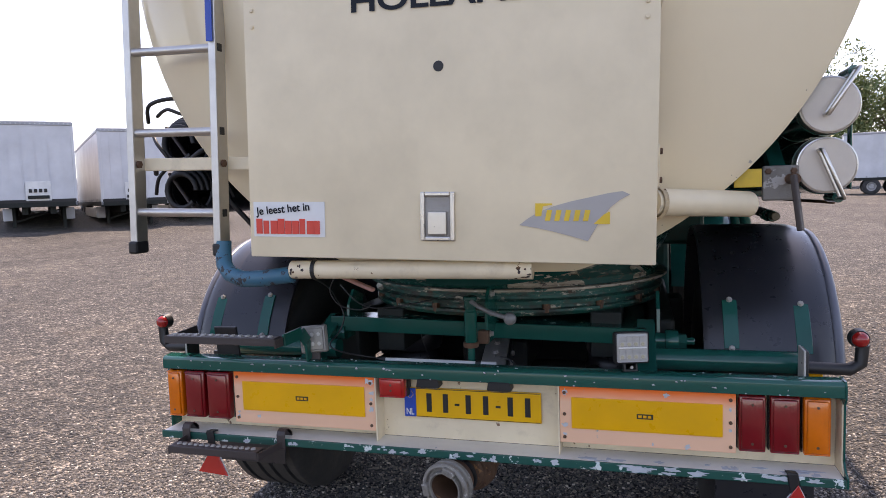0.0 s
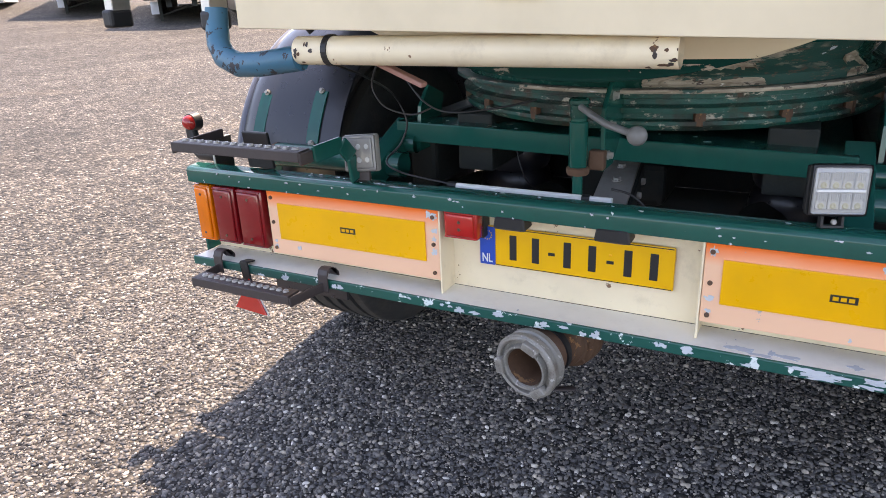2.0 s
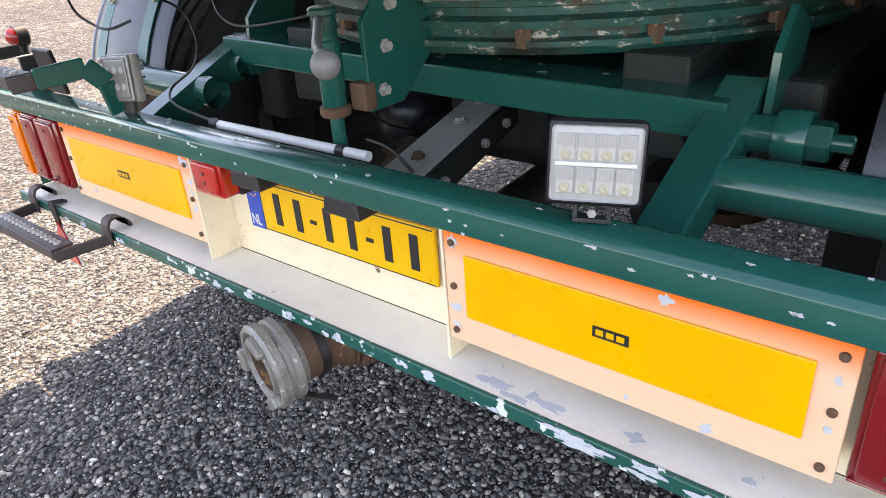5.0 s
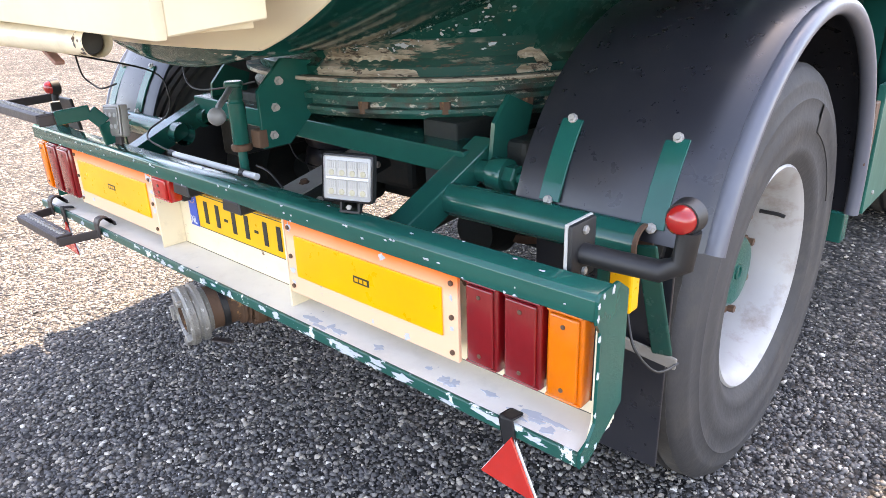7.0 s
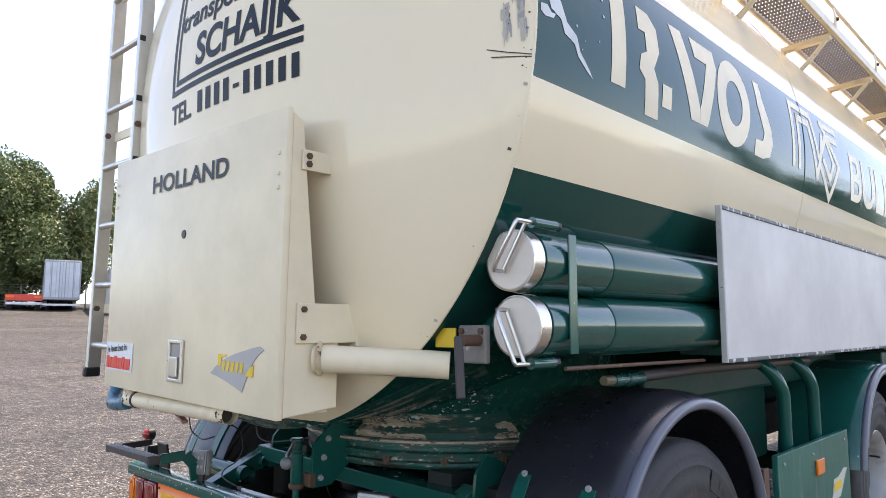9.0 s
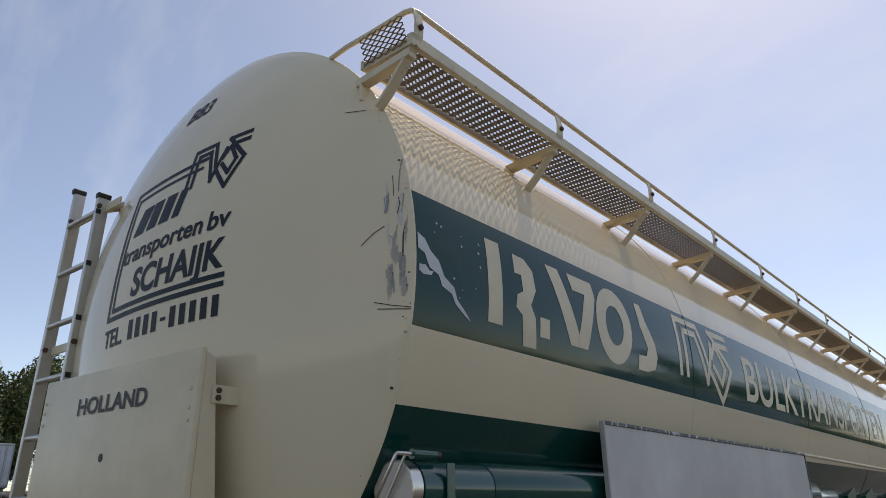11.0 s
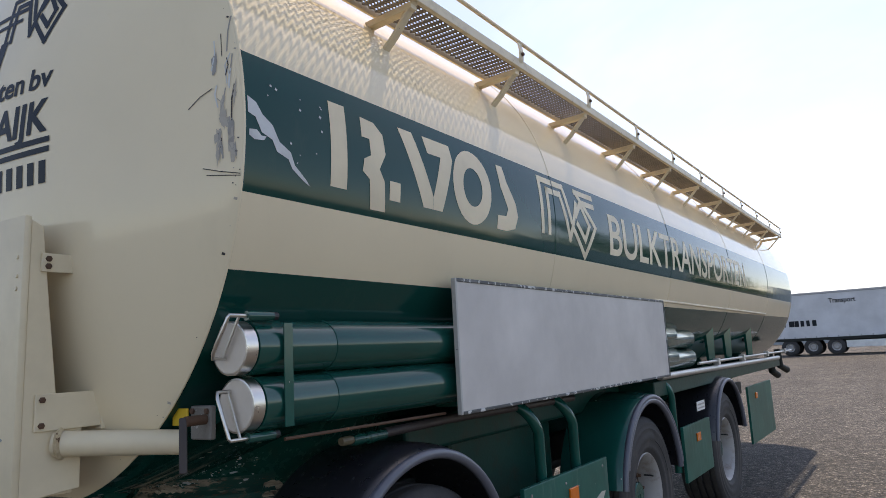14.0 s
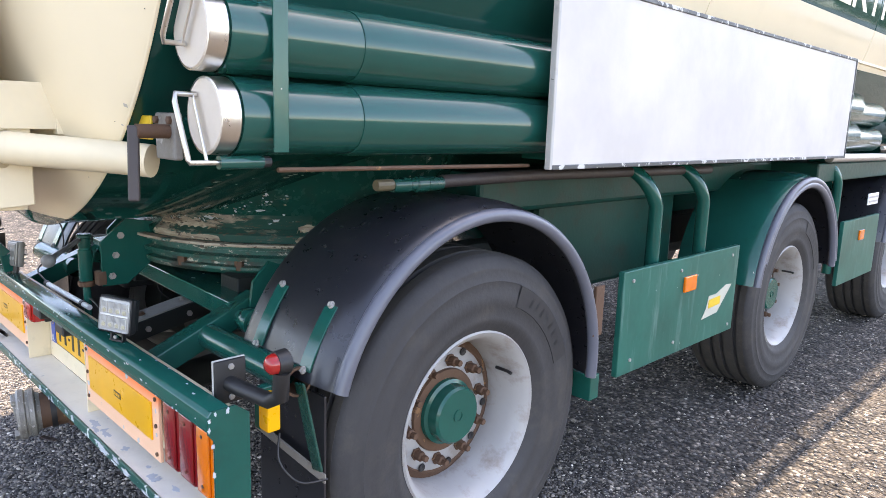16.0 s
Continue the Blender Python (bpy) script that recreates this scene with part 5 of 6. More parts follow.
led = part("work_lamp", box(bmesh.new(), (-0.060, -0.004, -0.053), (0.060, 0.016, 0.053), 0.009), BLACK, bumper, "square work lamp with eight clear reflectors", 40)
led.matrix_basis = pose(0.549, 0.018, 0.936, -6, 2.5, 26)
BOWL = painted("lamp_reflector", (0.44, 0.43, 0.40), 0.25, (0.25, 0.24, 0.21), 0.4, gloss=0.8)
DIODE = painted("lamp_diode", (0.40, 0.37, 0.26), 0.3, (0.3, 0.28, 0.22), 0.3)
part("lamp_bezel", box(bmesh.new(), (-0.060, -0.010, -0.053), (0.060, -0.003, 0.053), 0.007), BLACK, led, "black bezel", 40)
part("lamp_glass", box(bmesh.new(), (-0.0545, -0.0112, -0.0475), (0.0545, -0.009, 0.0475), 0.005), PALE, led, "clear plastic cover", 40)
for r in (0, 1):
    for c in range(4):
        x, z = -0.0365 + 0.0243 * c, 0.021 - 0.042 * r
        cell = part("lamp_cell", shared("lamp_cell", lambda: plate(bmesh.new(), [(-0.0112, -0.017), (0.0112, -0.017), (0.0112, 0.017), (-0.0112, 0.017)], 0.003, BACK, 0.0012), BOWL), None, led)
        cell.location = (x, -0.0105, z)
        for q in range(5):
            part("cell_rib", shared("cell_rib", lambda: box(bmesh.new(), (-0.0011, -0.0042, 0.0), (0.0011, -0.0028, 0.0155), 0.0004), PALE), None, cell).location = (-0.0086 + 0.0043 * q, 0, 0)
        part("cell_diode", shared("cell_diode", lambda: lathe(bmesh.new(), [(-0.0028, 0.0068), (-0.0040, 0.0062), (-0.0046, 0.0040), (-0.0040, 0.0026), (-0.0040, 0.0)], 16, "Y", (0, 0, -0.0095)), DIODE, 30), None, cell)
part("lamp_bar", box(bmesh.new(), (-0.049, -0.0155, -0.0022), (0.049, -0.010, 0.0026), 0.001), WHITE_PLASTIC, led, "white middle bar")
for k in range(7):
    part("cooling_fin", box(bmesh.new(), (-0.050 + 0.0155 * k, 0.016, -0.046), (-0.046 + 0.0155 * k, 0.034, 0.046), 0.001), BLACK, led)
part("lamp_back", box(bmesh.new(), (-0.050, 0.014, -0.046), (0.050, 0.024, 0.046), 0.004), BLACK, led)
for x in (-0.021, 0.021):
    part("bracket_ear", box(bmesh.new(), (x - 0.003, 0.002, -0.076), (x + 0.003, 0.016, -0.050), 0.001), BLACK, led)
part("lamp_bracket", box(bmesh.new(), (-0.024, 0.0, -0.080), (0.024, 0.018, -0.074), 0.001), BLACK, led)
part("bracket_bolt", bolt(bmesh.new(), (0.0, 0.0, -0.066), 0.006, 0.006), STEEL, led)


def tread_step(x0, x1, z, ya, yb):
    """A bent steel step with a toothed tread."""
    s = part("rear_step", box(bmesh.new(), (x0, ya, z + 0.013), (x1, ya + 0.006, z + 0.04), 0.002), BROWN_STEEL, bumper, "brown steel step with toothed tread")
    part("step_tread", box(bmesh.new(), (x0 + 0.002, ya + 0.006, z + 0.032), (x1 - 0.002, ya + 0.055, z + 0.040), 0.002), BROWN_STEEL, s)
    for k in range(14):
        x = x0 + 0.03 + (x1 - x0 - 0.06) * k / 13
        part("step_tooth", shared("step_tooth", lambda: lathe(bmesh.new(), [(0, 0.011), (0.006, 0.008), (0.006, 0.005), (0.001, 0.004)], 8, "Z"), STEEL), None, s).location = (x, ya + 0.03, z + 0.039)
    for x in (x0, x1):
        if x == x1 and z > 0.9:
            part("step_arm", bar(bmesh.new(), (x, ya + 0.003, z + 0.02), (x + 0.008, ya + 0.05, z + 0.022), 0.008, 0.034), BROWN_STEEL, s)
            for p, q in (((x + 0.010, ya + 0.05, z + 0.024), (x + 0.03, -0.035, z + 0.032)), ((x + 0.03, -0.037, z + 0.034), (x + 0.036, 0.0, z - 0.01)), ((x + 0.036, 0.0, z - 0.008), (x + 0.036, 0.012, 0.856))):
                part("step_bracket", bar(bmesh.new(), p, q, 0.012, 0.045), GREEN, s, "green bent bracket")
            continue
        part("step_arm", bar(bmesh.new(), (x, ya + 0.003, z + 0.02), (x + (0.03 if x == x1 else -0.01), yb, z + 0.024), 0.008, 0.03), BROWN_STEEL, s)
    return s


up = tread_step(-1.12, -0.665, 0.935, -0.185, 0.03)
part("step_post", bar(bmesh.new(), (-1.0, 0.03, 0.97), (-1.0, 0.045, 0.855), 0.10, 0.012, (0, 1, 0)), BLACK, up)
lowstep = tread_step(-1.135, -0.76, 0.515, -0.185, -0.05)
for x in (-1.145, -0.73):
    hook = bmesh.new()
    line = [(-0.062, 0.525), (-0.062, 0.578), (-0.055, 0.592), (-0.040, 0.597), (-0.022, 0.592), (-0.008, 0.576), (-0.006, 0.560)]
    plate(hook, line + [(a + 0.006, b - 0.006) for a, b in line[::-1]], 0.034, Matrix.Translation((x - 0.017, 0, 0)) @ SIDE, 0.0015)
    part("step_hook", hook, BROWN_STEEL, lowstep, "flat bent steel hook")

for side, xb, yb, zb in ((1, 1.254, 0.126, 0.961), (-1, -1.352, 0.12, 0.967)):
    x_in = 1.085 if side > 0 else -1.20
    ol = part("outline_lamp", pipe(bmesh.new(), [(x_in, yb - 0.04, 0.872), (x_in + side * 0.06, yb - 0.03, 0.868), (xb - side * 0.03, yb - 0.01, 0.862), (xb + side * 0.005, yb, 0.88), (xb + side * 0.01, yb, zb - 0.02)], 0.02, 14), BLACK, bumper, "red outline lamp on a black rubber arm", 50)
    part("lamp_cup", lathe(bmesh.new(), [(-0.012, 0.0), (-0.012, 0.028), (0.018, 0.031), (0.022, 0.026)], 24, "Y", (xb, yb, zb)), BLACK, ol, smooth=40)
    part("lamp_dome", lathe(bmesh.new(), [(-0.012, 0.025), (-0.026, 0.022), (-0.034, 0.013), (-0.036, 0.0)], 24, "Y", (xb, yb, zb)), DOME_RED, ol, "red dome lens", 60)
    mount = part("lamp_mount", box(bmesh.new(), (x_in - 0.004, yb - 0.078, 0.822), (x_in + 0.008, yb + 0.004, 0.932), 0.004), BLACK, ol, "black rubber mount on a pale plate", 40)
    part("mount_plate", box(bmesh.new(), (x_in - side * 0.004 - 0.004, yb - 0.080, 0.820), (x_in - side * 0.004 + 0.003, yb + 0.006, 0.934), 0.002), PALE_EDGE, mount)
    for dz in (0.838, 0.916):
        part("mount_bolt", bolt(bmesh.new(), (x_in + side * 0.007, yb - 0.037, dz), 0.008, 0.007, "X", side), STEEL, mount)
part("side_reflector", box(bmesh.new(), (1.112, 0.150, 0.742), (1.158, 0.188, 0.838), 0.006), YELLOW, bumper, "amber reflector on a green holder")
part("reflector_holder", box(bmesh.new(), (1.084, 0.155, 0.735), (1.1115, 0.192, 0.846), 0.003), GREEN, bumper)

for x, lean, z in ((-1.03, 4, 0.458), (1.04, 4, 0.475)):
    tr = part("red_triangle", plate(bmesh.new(), [(-0.065, -0.055), (0.065, -0.055), (0.0, 0.062)], 0.006, Matrix.Translation((x, -0.055, z)) @ pose(0, 0, 0, 0, lean, 0) @ BACK, 0.0015), REFLEX_RED, bumper, "red reflective triangle")
    part("triangle_edge", plate(bmesh.new(), [(-0.068, -0.058), (0.068, -0.058), (0.0, 0.066)], 0.004, Matrix.Translation((x, -0.0505, z)) @ pose(0, 0, 0, 0, lean, 0) @ BACK), WHITE_PLASTIC, tr)
    part("triangle_strap", bar(bmesh.new(), (x, -0.0525, z + 0.02), (x - 0.012, -0.0545, 0.572), 0.032, 0.004, (0, 1, 0)), BLACK, tr)
    part("strap_hook", bar(bmesh.new(), (x - 0.012, -0.056, 0.571), (x - 0.013, -0.015, 0.5635), 0.03, 0.004), BLACK, tr)

# ---- discharge coupling under the bumper ----
CP = Matrix.Translation((-0.075, -0.12, 0.452)) @ pose(0, 0, 0, 3, 0, -13)
cp = part("discharge_coupling", lathe(bmesh.new(), [(0.05, 0.052), (0.0, 0.053), (-0.005, 0.056), (-0.005, 0.061), (0.012, 0.063), (0.012, 0.073), (0.0, 0.075), (-0.002, 0.079), (0.0, 0.085), (0.006, 0.089), (0.022, 0.088), (0.026, 0.080), (0.034, 0.080), (0.038, 0.086), (0.052, 0.086), (0.058, 0.07), (0.07, 0.066)], 48, "Y"), ALU_CAST, trailer, "worn cast aluminium hose coupling", 35)
cp.matrix_basis = CP
part("coupling_bore", lathe(bmesh.new(), [(0.002, 0.0505), (0.09, 0.048), (0.16, 0.045), (0.16, 0.0)], 32, "Y"), RUST, cp, "rusty bore", 40)
part("coupling_neck", lathe(bmesh.new(), [(0.06, 0.056), (0.062, 0.064), (0.15, 0.064), (0.155, 0.075), (0.165, 0.077), (0.168, 0.07), (0.175, 0.08), (0.182, 0.07), (0.19, 0.092), (0.215, 0.095), (0.22, 0.088), (0.224, 0.095), (0.236, 0.095), (0.24, 0.075), (0.42, 0.07)], 40, "Y"), RUST, cp, "rusty pipe neck", 35)
for k in range(3):
    a = radians(120 * k + 70)
    part("coupling_claw", box(bmesh.new(), (-0.022, -0.012, -0.012), (0.022, 0.012, 0.012), 0.004), ALU_CAST, cp).matrix_basis = Matrix.Translation((0.07 * math.cos(a), -0.004, 0.07 * math.sin(a))) @ pose(0, 0, 0, 0, -math.degrees(a) + 90, 0)
for k in range(8):
    a = radians(45 * k)
    part("flange_bolt", bolt(bmesh.new(), (0.083 * math.cos(a), 0.19, 0.083 * math.sin(a)), 0.008, 0.008), RUST, cp)
part("neck_band", lathe(bmesh.new(), [(0.10, 0.064), (0.10, 0.069), (0.118, 0.069), (0.118, 0.064)], 36, "Y"), BLACK, cp, "black hose band", 40)
part("coupling_lever", bar(bmesh.new(), (0.03, 0.06, -0.085), (0.09, 0.10, -0.085), 0.02, 0.006), BROWN_STEEL, cp)
part("coupling_hanger", bar(bmesh.new(), (-0.11, 0.09, 0.50), (-0.11, 0.10, 0.80), 0.05, 0.012, (0, 1, 0)), DARK, trailer)

# ---- behind the bumper ----
JX, JY = -0.022, 0.115
JACK_STEEL = painted("dull_lever_steel", (0.17, 0.17, 0.165), 0.4, (0.06, 0.05, 0.04), 0.6)
jk = part("support_jack", lathe(bmesh.new(), [(0.915, 0.0), (0.915, 0.021), (0.918, 0.0235), (1.030, 0.0235), (1.034, 0.020), (1.045, 0.020)], 24, "Z", (JX, JY, 0)), GREEN, trailer, "green hand jack with a ball lever", 40)
part("jack_head", lathe(bmesh.new(), [(1.040, 0.0), (1.040, 0.020), (1.046, 0.022), (1.072, 0.022), (1.076, 0.026), (1.084, 0.026), (1.088, 0.022), (1.088, 0.0)], 24, "Z", (JX, JY, 0)), GREEN_WORN, jk, smooth=40)
part("jack_rod", pipe(bmesh.new(), [(JX, JY, 0.905), (JX, JY, 0.68)], 0.0135, 16), GREEN, jk, smooth=40)
part("jack_collar", lathe(bmesh.new(), [(0.898, 0.0135), (0.898, 0.026), (0.903, 0.029), (0.914, 0.029), (0.918, 0.024), (0.918, 0.0135)], 20, "Z", (JX, JY, 0)), RUST, jk, "rusty collar", 40)
part("jack_lever", pipe(bmesh.new(), [(JX + 0.01, JY - 0.02, 1.07), (JX + 0.05, JY - 0.06, 1.058), (JX + 0.10, JY - 0.11, 1.047), (JX + 0.165, JY - 0.155, 1.040)], 0.0085, 12), JACK_STEEL, jk, smooth=50)
part("lever_ball", lathe(bmesh.new(), [(-0.022 * math.cos(a), 0.022 * math.sin(a)) for a in (math.pi * k / 10 for k in range(11))], 18, "X", (JX + 0.178, JY - 0.165, 1.038)), JACK_STEEL, jk, smooth=60)
part("jack_plate", plate(bmesh.new(), [(0.15, 0.90), (0.24, 0.90), (0.36, 1.0), (0.36, 1.12), (0.24, 1.14), (0.15, 1.06)], 0.012, Matrix.Translation((JX + 0.045, 0, 0)) @ SIDE, 0.002), GREEN, jk)
for y, z in ((0.185, 0.935), (0.20, 1.01), (0.22, 1.08)):
    part("jack_bolt", lathe(bmesh.new(), [(0, 0.013), (0.003, 0.013), (0.003, 0.009), (0.013, 0.009), (0.013, 0)], 6, "X", (JX + 0.057, y, z)), STEEL, jk)
part("jack_pad", box(bmesh.new(), (JX + 0.02, JY + 0.02, 0.905), (JX + 0.06, JY + 0.05, 0.955), 0.004), RUST, jk)

tp = part("tow_plate", bar(bmesh.new(), (0.03, 0.13, 0.735), (-0.02, 0.62, 0.82), 0.10, 0.012), STEEL, trailer, "bare steel angle with bolts")
part("tow_angle", bar(bmesh.new(), (0.085, 0.13, 0.70), (0.035, 0.62, 0.785), 0.012, 0.07), DARK, tp)
for k in range(4):
    u = (0.12, 0.32, 0.66, 0.86)[k]
    p = Vector((0.03, 0.13, 0.735)).lerp(Vector((-0.02, 0.62, 0.82)), u)
    part("plate_bolt", lathe(bmesh.new(), [(0, 0.016), (0.003, 0.016), (0.003, 0.011), (0.011, 0.011), (0.011, 0)], 6, "Z"), RUST if k < 2 else STEEL, tp).matrix_basis = pose(p.x, p.y, p.z + 0.006, 8)
    part("plate_bolt", bolt(bmesh.new(), (p.x + 0.062, p.y, p.z - 0.035), 0.011, 0.012, "X", 1), STEEL, tp)
rd = random.Random(31)
for k in range(18):
    x, u = rd.uniform(-0.60, 0.50), rd.uniform(-0.05, 0.05)
    z = 0.958 - 0.0185 * (x + 0.70)
    q = [0.4 + 0.9 * rd.random() for i in range(9)]
    n = rd.uniform(0.004, 0.014)
    chip = bmesh.new()
    chip.faces.new([chip.verts.new((x + n * q[i] * math.cos(t), 0.412 + u + 0.6 * n * q[i] * math.sin(t), z)) for i, t in enumerate(2 * math.pi * i / 9 for i in range(9))])
    part("paint_flake", chip, (FLAKE, BARE)[k % 2], trailer)
part("cable_tube", pipe(bmesh.new(), [(-0.36, 0.075, 0.848), (0.075, 0.09, 0.842)], 0.0095, 12), WHITE_PLASTIC, bumper, "white plastic cable tube", 40)
part("tube_tape", pipe(bmesh.new(), [(-0.37, 0.075, 0.848), (-0.345, 0.0755, 0.848)], 0.0115, 12), BLACK, bumper)
part("tube_tape", pipe(bmesh.new(), [(0.0, 0.0875, 0.843), (0.02, 0.088, 0.843)], 0.0115, 12), BLACK, bumper)


def wire(pts, r=0.003):
    """A slack cable through points."""
    pts = [Vector(p) for p in pts]
    out = []
    for i in range(len(pts) - 1):
        p0, p1, p2, p3 = pts[max(i - 1, 0)], pts[i], pts[i + 1], pts[min(i + 2, len(pts) - 1)]
        for k in range(6):
            t = k / 6
            out.append(0.5 * (2 * p1 + (p2 - p0) * t + (2 * p0 - 5 * p1 + 4 * p2 - p3) * t * t + (3 * p1 - p0 - 3 * p2 + p3) * t ** 3))
    out.append(pts[-1])
    return pipe(bmesh.new(), out, r, 8)


for pts in ([(-0.46, -0.30, 1.215), (-0.50, -0.08, 1.15), (-0.585, 0.17, 1.07), (-0.565, 0.20, 0.99), (-0.585, 0.19, 0.925), (-0.60, 0.13, 0.885), (-0.52, 0.085, 0.868), (-0.37, 0.077, 0.852)],
            [(-0.62, 0.30, 1.10), (-0.53, 0.25, 1.04), (-0.44, 0.24, 1.015), (-0.30, 0.26, 1.03), (-0.20, 0.30, 1.05)],
            [(0.07, 0.095, 0.872), (0.12, 0.10, 0.86), (0.16, 0.11, 0.82)],
            [(-0.35, 0.5, 0.9), (-0.3, 0.5, 0.75), (-0.25, 0.7, 0.66)],
            [(1.13, 0.20, 0.72), (1.16, 0.18, 0.66), (1.19, 0.22, 0.60), (1.20, 0.30, 0.585)]):
    part("cable", wire(pts), BLACK, trailer, smooth=60)
part("bogie_member", box(bmesh.new(), (-0.78, 1.12, 0.60), (0.78, 1.30, 0.93), 0.02), DARK, trailer, "grimy bogie cross member")
part("bogie_member", box(bmesh.new(), (-0.20, 0.66, 0.66), (0.10, 1.15, 0.80), 0.02), DARK, trailer)
for x in (-0.66, 0.66):
    part("bogie_rail", box(bmesh.new(), (x - 0.05, 0.45, 0.72), (x + 0.05, 1.7, 0.95), 0.015), DARK, trailer)
for x in (-0.30, 0.40):
    part("brake_chamber", lathe(bmesh.new(), [(0.62, 0.0), (0.62, 0.07), (0.70, 0.085), (0.72, 0.095), (0.74, 0.085), (0.84, 0.08), (0.86, 0.0)], 24, "Y", (x, 0, 0.60)), DARK, trailer, smooth=40)
for side in (-1, 1):
    bel = part("air_spring", lathe(bmesh.new(), [(0.58, 0.0), (0.58, 0.10), (0.60, 0.105), (0.61, 0.12), (0.66, 0.135), (0.71, 0.125), (0.725, 0.115), (0.74, 0.125), (0.79, 0.135), (0.84, 0.12), (0.86, 0.10), (0.88, 0.10), (0.88, 0)], 40, "Z", (side * 0.47, 0.82, 0)), RUBBER, trailer, "black rubber air spring", 40)
    part("spring_seat", lathe(bmesh.new(), [(0.555, 0.0), (0.555, 0.11), (0.58, 0.11), (0.58, 0)], 30, "Z", (side * 0.47, 0.82, 0)), RUST, bel)
    part("trailing_arm", bar(bmesh.new(), (side * 0.47, 0.80, 0.54), (side * 0.47, 1.75, 0.70), 0.10, 0.06), DARK, trailer)
    pv = part("pivot_sleeve", lathe(bmesh.new(), [(side * u, r) for u, r in ((0.632, 0.030), (0.668, 0.030), (0.670, 0.041), (0.674, 0.043), (0.712, 0.043), (0.716, 0.041), (0.716, 0.0))], 28, "X", (0, 0.37, 0.885)), GREEN, trailer, "green welded pivot sleeve", 40)
    part("pivot_nut", lathe(bmesh.new(), [(side * u, r) for u, r in ((0.716, 0.031), (0.742, 0.031), (0.746, 0.027), (0.746, 0.0))], 6, "X", (0, 0.37, 0.885)), GREEN, pv)
    part("pivot_bolt", lathe(bmesh.new(), [(side * u, r) for u, r in ((0.746, 0.014), (0.772, 0.014), (0.775, 0.011), (0.775, 0.0))], 14, "X", (0, 0.37, 0.885)), GREEN, pv, smooth=40)
    part("arm_gusset", plate(bmesh.new(), [(0.38, 0.86), (0.50, 0.86), (0.56, 1.02), (0.46, 1.06), (0.40, 1.0)], 0.012, Matrix.Translation((side * 0.64, 0, 0)) @ SIDE), GREEN, trailer)
    off = -MIRROR if side < 0 else 0.0
    part("mud_flap", box(bmesh.new(), (side * 0.84 + off, 0.31, 0.30), (side * 1.17 + off, 0.318, 0.80), 0.002), RUBBER, trailer, "black rubber mud flap")
    part("flap_bar", bar(bmesh.new(), (side * 0.84, 0.294, 0.62), (side * 1.20, 0.294, 0.585), 0.006, 0.028), STEEL, trailer)
    part("guard_stay", bar(bmesh.new(), (side * 1.13, 0.26, 0.842), (side * 1.17, 0.29, 0.60), 0.045, 0.008, (0, 1, 0)), GREEN_WORN, trailer)
for k in range(9):
    a = radians(-150 + 20 * k)
    part("ring_bolt", shared("ring_bolt", lambda: lathe(bmesh.new(), [(-0.03, 0.016), (0.004, 0.016), (0.004, 0.009), (0.012, 0.009), (0.012, 0)], 6, "Z"), RUST), None, tt).location = (0.66 * math.cos(a), 0.98 + 0.66 * math.sin(a), 1.018)

# ---- side of the wheel arches ----
for side in (1,):
    part("wheel_step", box(bmesh.new(), (1.12, 1.50, 0.48), (1.22, 1.56, 0.58), 0.004), GREEN, trailer, "small green bracket")
    part("guard_plate", box(bmesh.new(), (1.245, 1.435, 0.76), (1.258, 1.49, 0.95), 0.003), RUST, trailer, "rusty stay plate")
    part("type_plate", box(bmesh.new(), (1.255, 4.78, 1.045), (1.262, 5.03, 1.125), 0.002), WHITE_PLASTIC, trailer, "small white plate with grey bars")
    for k in range(2):
        part("plate_line", box(bmesh.new(), (1.262, 4.80, 1.062 + 0.03 * k), (1.264, 5.01, 1.075 + 0.03 * k)), GREY_STICKER, trailer)
    tri_s = part("panel_sticker", plate(bmesh.new(), [(2.36, 0.655), (2.52, 0.665), (2.66, 0.785), (2.60, 0.79), (2.50, 0.76), (2.42, 0.76), (2.40, 0.70)], 0.002, Matrix.Translation((1.241, 0, 0)) @ SIDE), painted("pale_sticker", (0.5, 0.5, 0.42), 0.5), trailer, "torn pale sticker with a yellow block")
    part("sticker_block", plate(bmesh.new(), [(2.42, 0.70), (2.54, 0.705), (2.54, 0.745), (2.42, 0.74)], 0.002, Matrix.Translation((1.243, 0, 0)) @ SIDE), STICKER_Y, tri_s)
    for y, z in ((1.72, 0.93), (2.12, 0.92), (2.10, 0.60), (2.64, 0.93), (2.66, 0.58), (1.74, 0.60)):
        part("panel_bolt", bolt(bmesh.new(), (1.24, y, z), 0.008, 0.006, "X", 1, 8), STEEL, trailer)

# ---- pipework beyond the board ----
for z in (1.665, 1.495):
    part("air_tank", lathe(bmesh.new(), [(4.15, 0.0), (4.15, 0.085), (5.10, 0.085), (5.15, 0.07), (5.18, 0.03), (5.185, 0)], 32, "Y", (1.13, 0, z)), GREEN_SMOOTH, trailer, "green air cylinder", 40)
part("side_pipe", pipe(bmesh.new(), [(1.18, 4.1, 1.375), (1.18, 9.6, 1.345)], 0.028, 14), ALU, trailer, "long bare pipe", 40)
part("side_pipe", pipe(bmesh.new(), [(1.20, 5.2, 1.435), (1.20, 10.7, 1.42)], 0.014, 10), ALU, trailer, smooth=40)
for y in (5.9, 7.1, 8.6, 10.0):
    part("pipe_clamp", box(bmesh.new(), (1.17, y - 0.03, 1.39), (1.23, y + 0.03, 1.46), 0.005), ALU, trailer)
